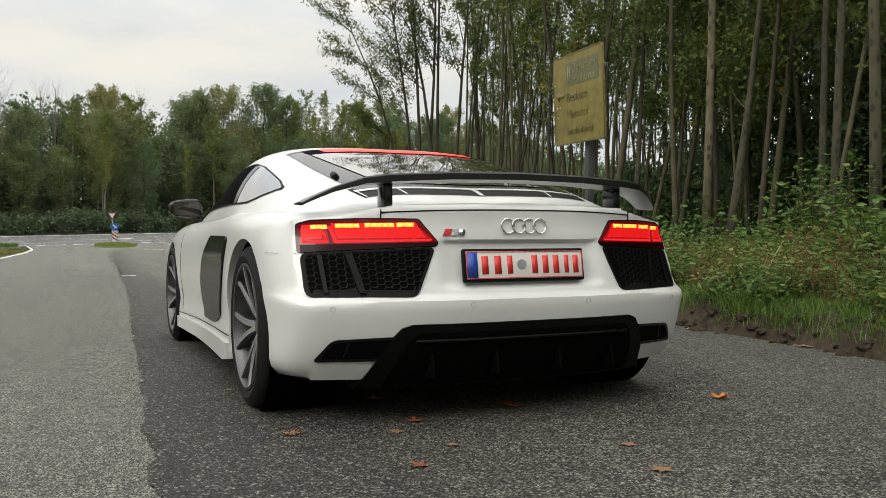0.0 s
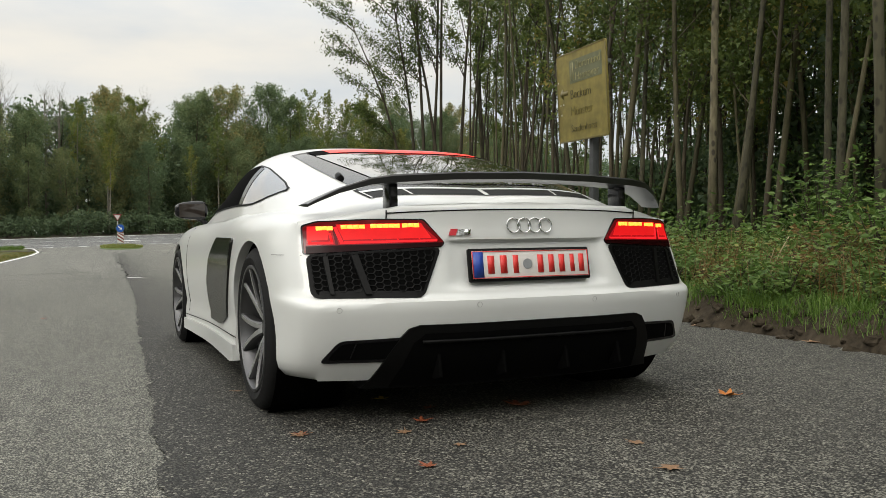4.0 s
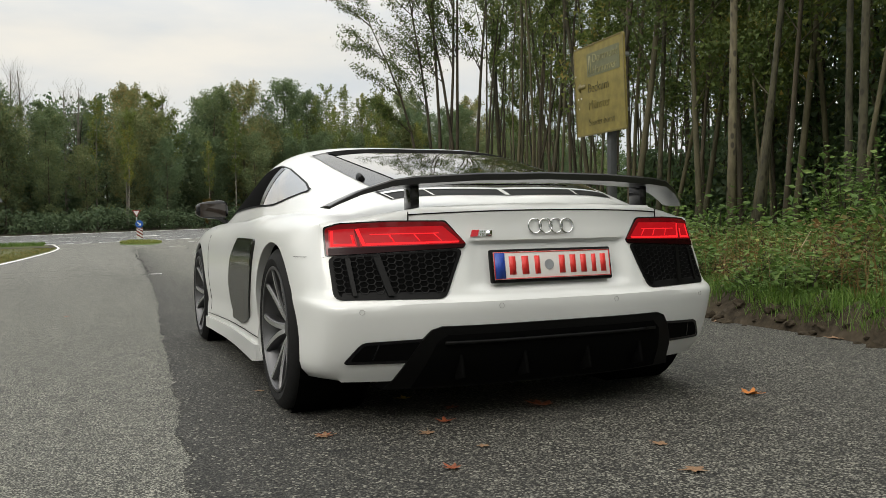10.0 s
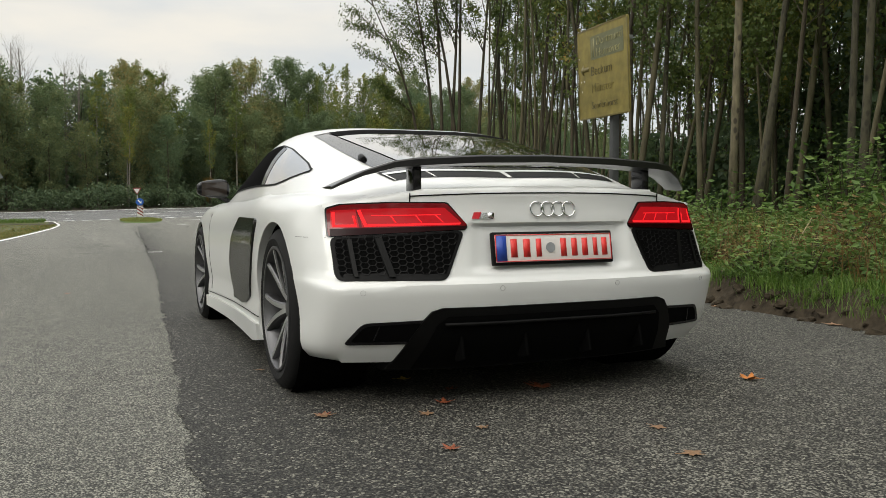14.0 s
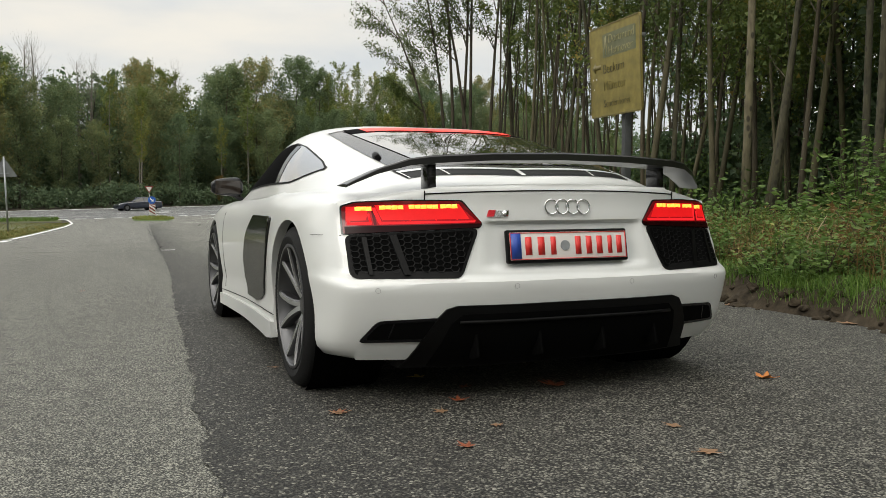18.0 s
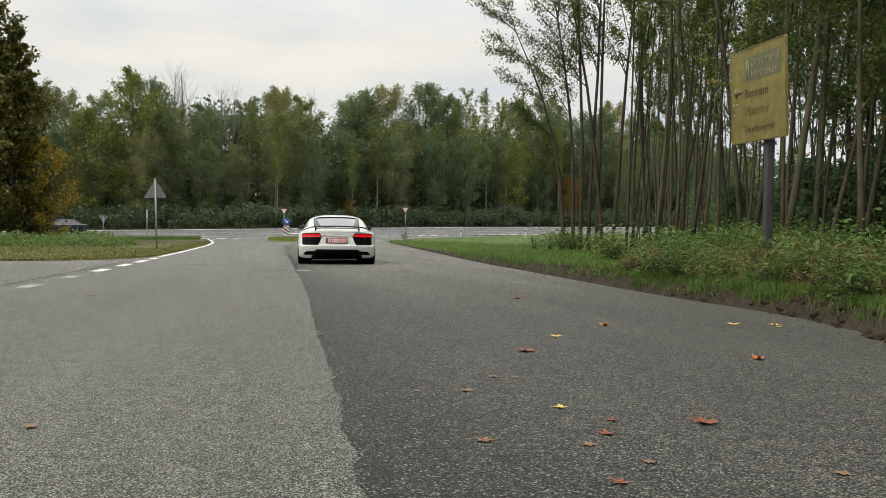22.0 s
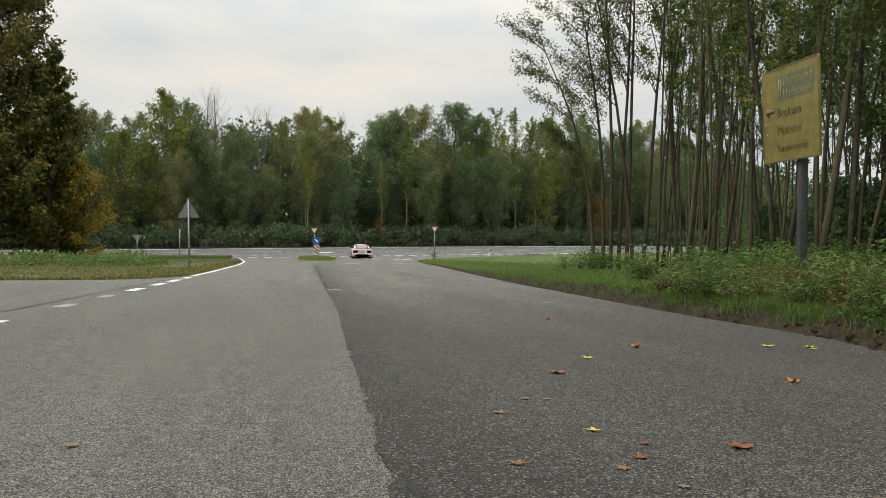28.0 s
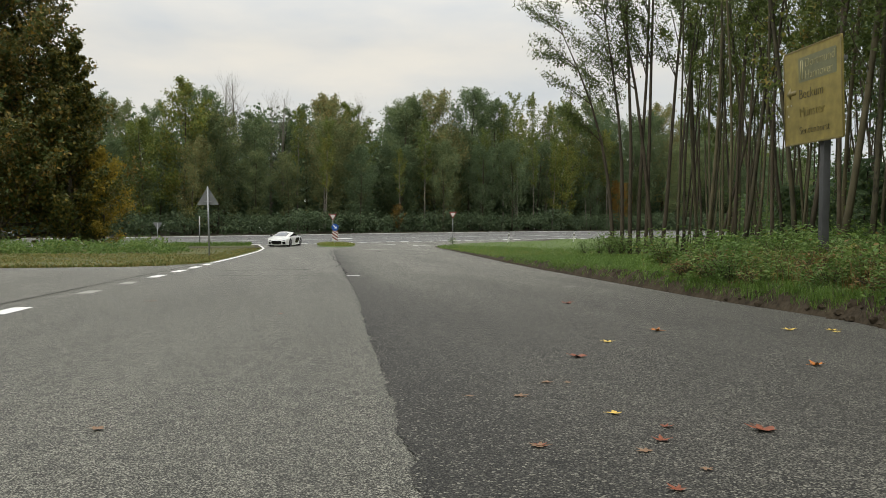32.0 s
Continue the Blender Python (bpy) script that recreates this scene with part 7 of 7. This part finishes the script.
islet = list(zip(rng.uniform(-12, -4.9, 2600).tolist(), rng.uniform(70.8, 75.6, 2600).tolist()))
tagged(new("grass", blades("grass", islet, 0.1, 0.35, 0.02, M_GRASS, 0.7, lambda x, y: base_height(x, y) + 0.08)), "grass on the small islet", "grass", kind="stuff")
# unseen woods added behind the camera close the place and darken the car's reflections
for i in range(30):
    a = i * 6.2 - 110
    tree("tree", plain_kinds[i % 2], place(a * 0.9, rf.uniform(-46, -30), rf.uniform(0, 360), rf.uniform(0.8, 1.05)), "leafy tree in dull autumn green", "trees behind the lay-by")
# ---- passing cars ----
def traffic_car(label, paint, L, Wd, Ht, hood, roof_a, roof_b, tail, belt):
    """A plain car, x to its right, y ahead from its middle: body, cabin with windows, wheels and lamps."""
    ob = new("car")
    hw = Wd / 2
    # lower body: sections along the length
    sect = [(-L / 2, 0.30, belt * 0.86, 0.84), (-L / 2 + 0.08, 0.24, belt * 0.97, 0.94), (-L / 2 + 0.5, 0.2, belt, 1.0), (0.0, 0.18, belt * 0.99, 1.0),
            (hood - 0.1, 0.18, belt * 0.97, 1.0), (L / 2 - 0.5, 0.2, belt * 0.86, 0.97), (L / 2 - 0.1, 0.24, belt * 0.72, 0.9), (L / 2, 0.3, belt * 0.58, 0.8)]
    bm = bmesh.new()
    rows = []
    for y, lo, hi, w in sect:
        a = hw * w
        prof = [(0, lo), (a * 0.9, lo), (a, lo + 0.08), (a, (lo + hi) / 2 + 0.05), (a * 0.97, hi - 0.06), (a * 0.88, hi), (0, hi + 0.02)]
        full = prof + [(-x, z) for x, z in prof[-2:0:-1]]
        rows.append([bm.verts.new((x, y, z)) for x, z in full])
    for p, q in zip(rows, rows[1:]):
        for k in range(len(p)):
            bm.faces.new((p[k], p[(k + 1) % len(p)], q[(k + 1) % len(p)], q[k]))
    bm.faces.new(rows[0])
    bm.faces.new(rows[-1])
    bmesh.ops.recalc_face_normals(bm, faces=bm.faces)
    part("body", bm, paint, ob, "painted body", shade=True)
    # cabin
    ring_of = lambda y, z, w: [(-w, y, z), (w, y, z)]
    stations = [(tail, belt, 0.86), (roof_b, Ht - 0.03, 0.66), ((roof_a + roof_b) / 2, Ht, 0.68), (roof_a, Ht - 0.05, 0.66), (hood, belt - 0.02, 0.84)]
    bm = bmesh.new()
    top = [[bm.verts.new((x * hw * w, y, z)) for x in (-1, -0.5, 0.5, 1)] for y, z, w in stations]
    for t in top:
        for v in t[1:3]:
            v.co.z += 0.025
    low = [[bm.verts.new((k * hw * 0.88, y, belt - 0.03)) for k in (-1, 1)] for y, z, w in stations]
    for i in range(len(stations) - 1):
        for k in range(3):
            bm.faces.new((top[i][k], top[i][k + 1], top[i + 1][k + 1], top[i + 1][k]))
        bm.faces.new((low[i][0], top[i][0], top[i + 1][0], low[i + 1][0]))
        bm.faces.new((top[i][3], low[i][1], low[i + 1][1], top[i + 1][3]))
    bmesh.ops.recalc_face_normals(bm, faces=bm.faces)
    part("cabin", bm, paint, ob, "roof and pillars")
    # windows lie on the cabin's faces
    for k in (-1, 1):
        for ya, yb in ((tail + 0.28, (roof_a + roof_b) / 2 - 0.04), ((roof_a + roof_b) / 2 + 0.04, hood - 0.25)):
            pts = []
            for y, high in ((ya, 0), (yb, 0), (yb, 1), (ya, 1)):
                zt = lerp([(q[0], q[1]) for q in stations], y)[0]
                wt = lerp([(q[0], q[2]) for q in stations], y)[0]
                f = 0.86 if high else 0.1
                z = belt - 0.03 + (zt - belt + 0.03) * f
                pts.append((k * (hw * (0.88 + (wt - 0.88) * f) + 0.012), y, z))
            bm = bmesh.new()
            bm.faces.new([bm.verts.new(p) for p in (pts if k > 0 else pts[::-1])])
            part("side_window", bm, M_GLASS, ob, "dark side window")
    for i, nm in ((0, "rear_window"), (3, "windscreen")):
        a, b = stations[i], stations[i + 1]
        pts = []
        for k, f in ((-1, 0.12), (1, 0.12), (1, 0.88), (-1, 0.88)):
            y, z, w = (p + (q - p) * f for p, q in zip(a, b))
            pts.append((k * hw * w * 0.88, y, z + 0.03))
        bm = bmesh.new()
        bm.faces.new([bm.verts.new(p) for p in pts])
        bmesh.ops.recalc_face_normals(bm, faces=bm.faces)
        part(nm, bm, M_GLASS, ob, "dark glass")
    wheels = []
    R = 0.325 if Ht > 1.42 else 0.31
    for k in (-1, 1):
        for y in (-L * 0.285, L * 0.315):
            # arches are not cut: a near-black disc stands for the shade round each wheel
            part("wheel_arch", lathe([(0, 0.02), (0, R + 0.05), (0.03, R + 0.05)], 24), M_VOID, ob, "near-black disc for the shade of the wheel arch", Matrix.Translation((k * (hw - 0.02), y, R)))
            m = Matrix.Translation((k * (hw - 0.09), y, R))
            w = new("wheel")
            w.parent = ob
            w.matrix_basis = m
            part("tyre", lathe([(-0.1, R * 0.62), (-0.105, R * 0.9), (-0.08, R), (0.08, R), (0.105, R * 0.9), (0.1, R * 0.62)], 28), M_TYRE, w, "black tyre", shade=True)
            part("rim", lathe([(k * 0.1, 0.02), (k * 0.1, R * 0.3), (k * 0.085, R * 0.35), (k * 0.095, R * 0.6), (k * 0.1, R * 0.66)], 28), M_RIM, w, "grey rim", shade=True)
            wheels.append((w, m, R))
    for k in (-1, 1):
        part("headlamp", box(0.3, 0.12, 0.13, 0.03, (k * hw * 0.68, L / 2 - 0.1, belt * 0.66)), M_CHROME, ob, "clear headlamp")
        part("tail_lamp", box(0.2, 0.1, 0.2, 0.03, (k * hw * 0.8, -L / 2 + 0.05, belt * 0.82)), M_LAMP_RED, ob, "red tail lamp")
        part("door_mirror", box(0.16, 0.1, 0.12, 0.03, (k * (hw + 0.05), hood - 0.35, belt + 0.04)), paint, ob, "door mirror")
        part("lower_trim", box(0.03, L * 0.4, 0.12, 0.01, (k * (hw - 0.005), 0.05, 0.25)), M_MATT, ob, "black lower trim")
    tagged(ob, label, "car", "cars on the main road")
    return ob, wheels


hatch = traffic_car("small white three-door hatchback on the main road", M_SUV_WHITE, 3.54, 1.64, 1.48, 1.05, 0.35, -1.3, -1.7, 0.92)
suv = traffic_car("white compact crossover on the main road", M_SUV_WHITE, 4.39, 1.83, 1.60, 1.05, 0.35, -1.5, -2.05, 1.02)
sedan_a = traffic_car("dark blue saloon car on the main road", M_NAVY, 4.7, 1.8, 1.42, 1.0, 0.3, -1.0, -1.75, 0.93)
sedan_b = traffic_car("dark saloon car on the main road", M_NAVY, 4.6, 1.8, 1.43, 1.0, 0.3, -1.1, -1.8, 0.93)
# ---- what moves ----
def standing(x, y, yaw, back, ahead, squat=0.0, lift=0.0015, rear_up=0.0):
    """The pose of a car over the ground, from the point over its rear axle."""
    d = Vector((-math.sin(radians(yaw)), math.cos(radians(yaw)), 0))
    za = base_height(x, y) - squat
    zb = base_height(x + d.x * ahead, y + d.y * ahead)
    nose = math.degrees(math.atan2(zb - za, ahead))
    o = Vector((x, y, za)) - d * back
    sway = Matrix.Translation((0, back, 0)) @ pose(0, 0, 0, rear_up, 0, 0) @ Matrix.Translation((0, -back, 0))  # the body tips back over the rear axle
    return Matrix.Translation((o.x, o.y, za - (zb - za) * back / ahead + lift)) @ pose(0, 0, 0, 0, 0, yaw) @ pose(0, 0, 0, nose, 0, 0) @ sway


def motions():
    # the sports car: seconds, place of the rear axle, heading
    drive = [(0, 0, 0.8, 0), (19.8, 0, 0.8, 0), (19.9, 0, 0.83, 0), (20.0, 0, 0.89, 0), (20.1, 0, 1.03, 0), (20.2, 0, 1.28, 0), (20.3, 0, 1.59, 0), (20.4, 0, 1.97, 0), (20.5, 0, 2.48, -0.5), (20.6, 0.0, 3.03, -1), (20.8, 0.0, 4.34, -2), (21.0, 0.03, 6.13, -3), (21.3, 0.07, 9.0, -4),
             (21.6, 0.22, 12.5, -5), (22.0, 0.64, 18.6, -5.2), (22.5, 1.45, 27.3, -5.3), (23.0, 2.4, 38.0, -5.2), (23.5, 3.4, 48.3, -5.2), (24.0, 4.3, 56.3, -5.2), (24.5, 5.0, 62.4, -5.2),
             (25.0, 5.6, 67.0, -5), (25.5, 6.0, 69.6, -5), (26.5, 6.4, 72.6, -4), (27.5, 6.7, 74.4, -3)]
    drive += [(28, 6.7, 75.4, -2), (28.5, 6.82, 76.41, 5), (29, 6.54, 77.43, 11), (29.3, 6.32, 77.97, 18), (29.6, 5.95, 78.46, 28), (30, 5.18, 79.05, 47),
              (30.3, 4.45, 79.33, 66), (30.6, 3.45, 79.25, 88), (31, 2.0, 78.15, 113), (31.5, 0.28, 76.06, 139), (32, -1.54, 73.32, 161)]
    sink = [(19.85, 0), (20.0, 0.013), (20.3, 0.016), (21.3, 0.014), (23, 0.006), (24, 0)]  # the tail squats as it pulls away
    tip = [(19.9, 0), (20.05, 0.5), (20.25, 1.2), (20.6, 1.15), (21.1, 0.95), (21.6, 0.55), (22.3, 0.2), (23, 0)]  # and the nose rises
    walk(sports_car, [(t, standing(x, y, yaw, 0.8, 2.65, lerp(sink, t)[0], 0.0015, lerp(tip, t)[0])) for t, x, y, yaw in drive])
    table = [(t, x, y) for t, x, y, _ in drive]
    for ob, m, R, k, _ in car_wheels:
        rows, turn, last = [(0, m), (19.7, m)], 0.0, None
        rear = 1.0 if m.translation.y < 2 else 0.0
        for i in range(198, 321):
            t = i / 10
            x, y = lerp(table, t)
            if last:
                turn += min(80.0, math.degrees(math.hypot(x - last[0], y - last[1]) / R))
            last = (x, y)
            drop = rear * lerp(sink, t)[0] - (1 - rear) * 2.65 * math.sin(radians(lerp(tip, t)[0]))
            rows.append((t, Matrix.Translation((0, 0, drop)) @ m @ Matrix.Rotation(radians(k * turn), 4, "X")))
        walk(ob, rows)
    # the brake lights: on at first, off while the engine idles, on again until the start, and on towards the junction
    for ob, back in brake_bars:
        on, off = Matrix.Identity(4), Matrix.Translation(back)
        walk(ob, [(0, on), (4.4, on), (4.5, off), (14.15, off), (14.25, on), (19.82, on), (19.92, off), (22.65, off), (22.75, on), (28.1, on), (28.2, off), (32, off)])
    # traffic: the time at which each passes s metres along the main road, its speed and lane
    for (ob, wheels), t0, s0, speed, u in ((hatch, 3.3, 26.95, 18.0, 76.3), (suv, 19.2, 33.6, -20.5, 85.5), (sedan_a, 18.3, 26.1, -21.0, 86.5), (sedan_b, 21.2, 27.5, -21.0, 86.0)):
        rows = []
        yaw = -90 + 19.3 if speed > 0 else 90 + 19.3
        for i in range(33):
            s = s0 + (i - t0) * speed
            x, y, z = along(s, u)
            rows.append((i, standing(x, y, yaw, 0, 2.6, 0, 0.012)))
        walk(ob, rows)
        for w, m, R in wheels:
            walk(w, [(i / 10, m @ Matrix.Rotation(radians(-70.0 * i), 4, "X")) for i in range(0, 321)])


motions()
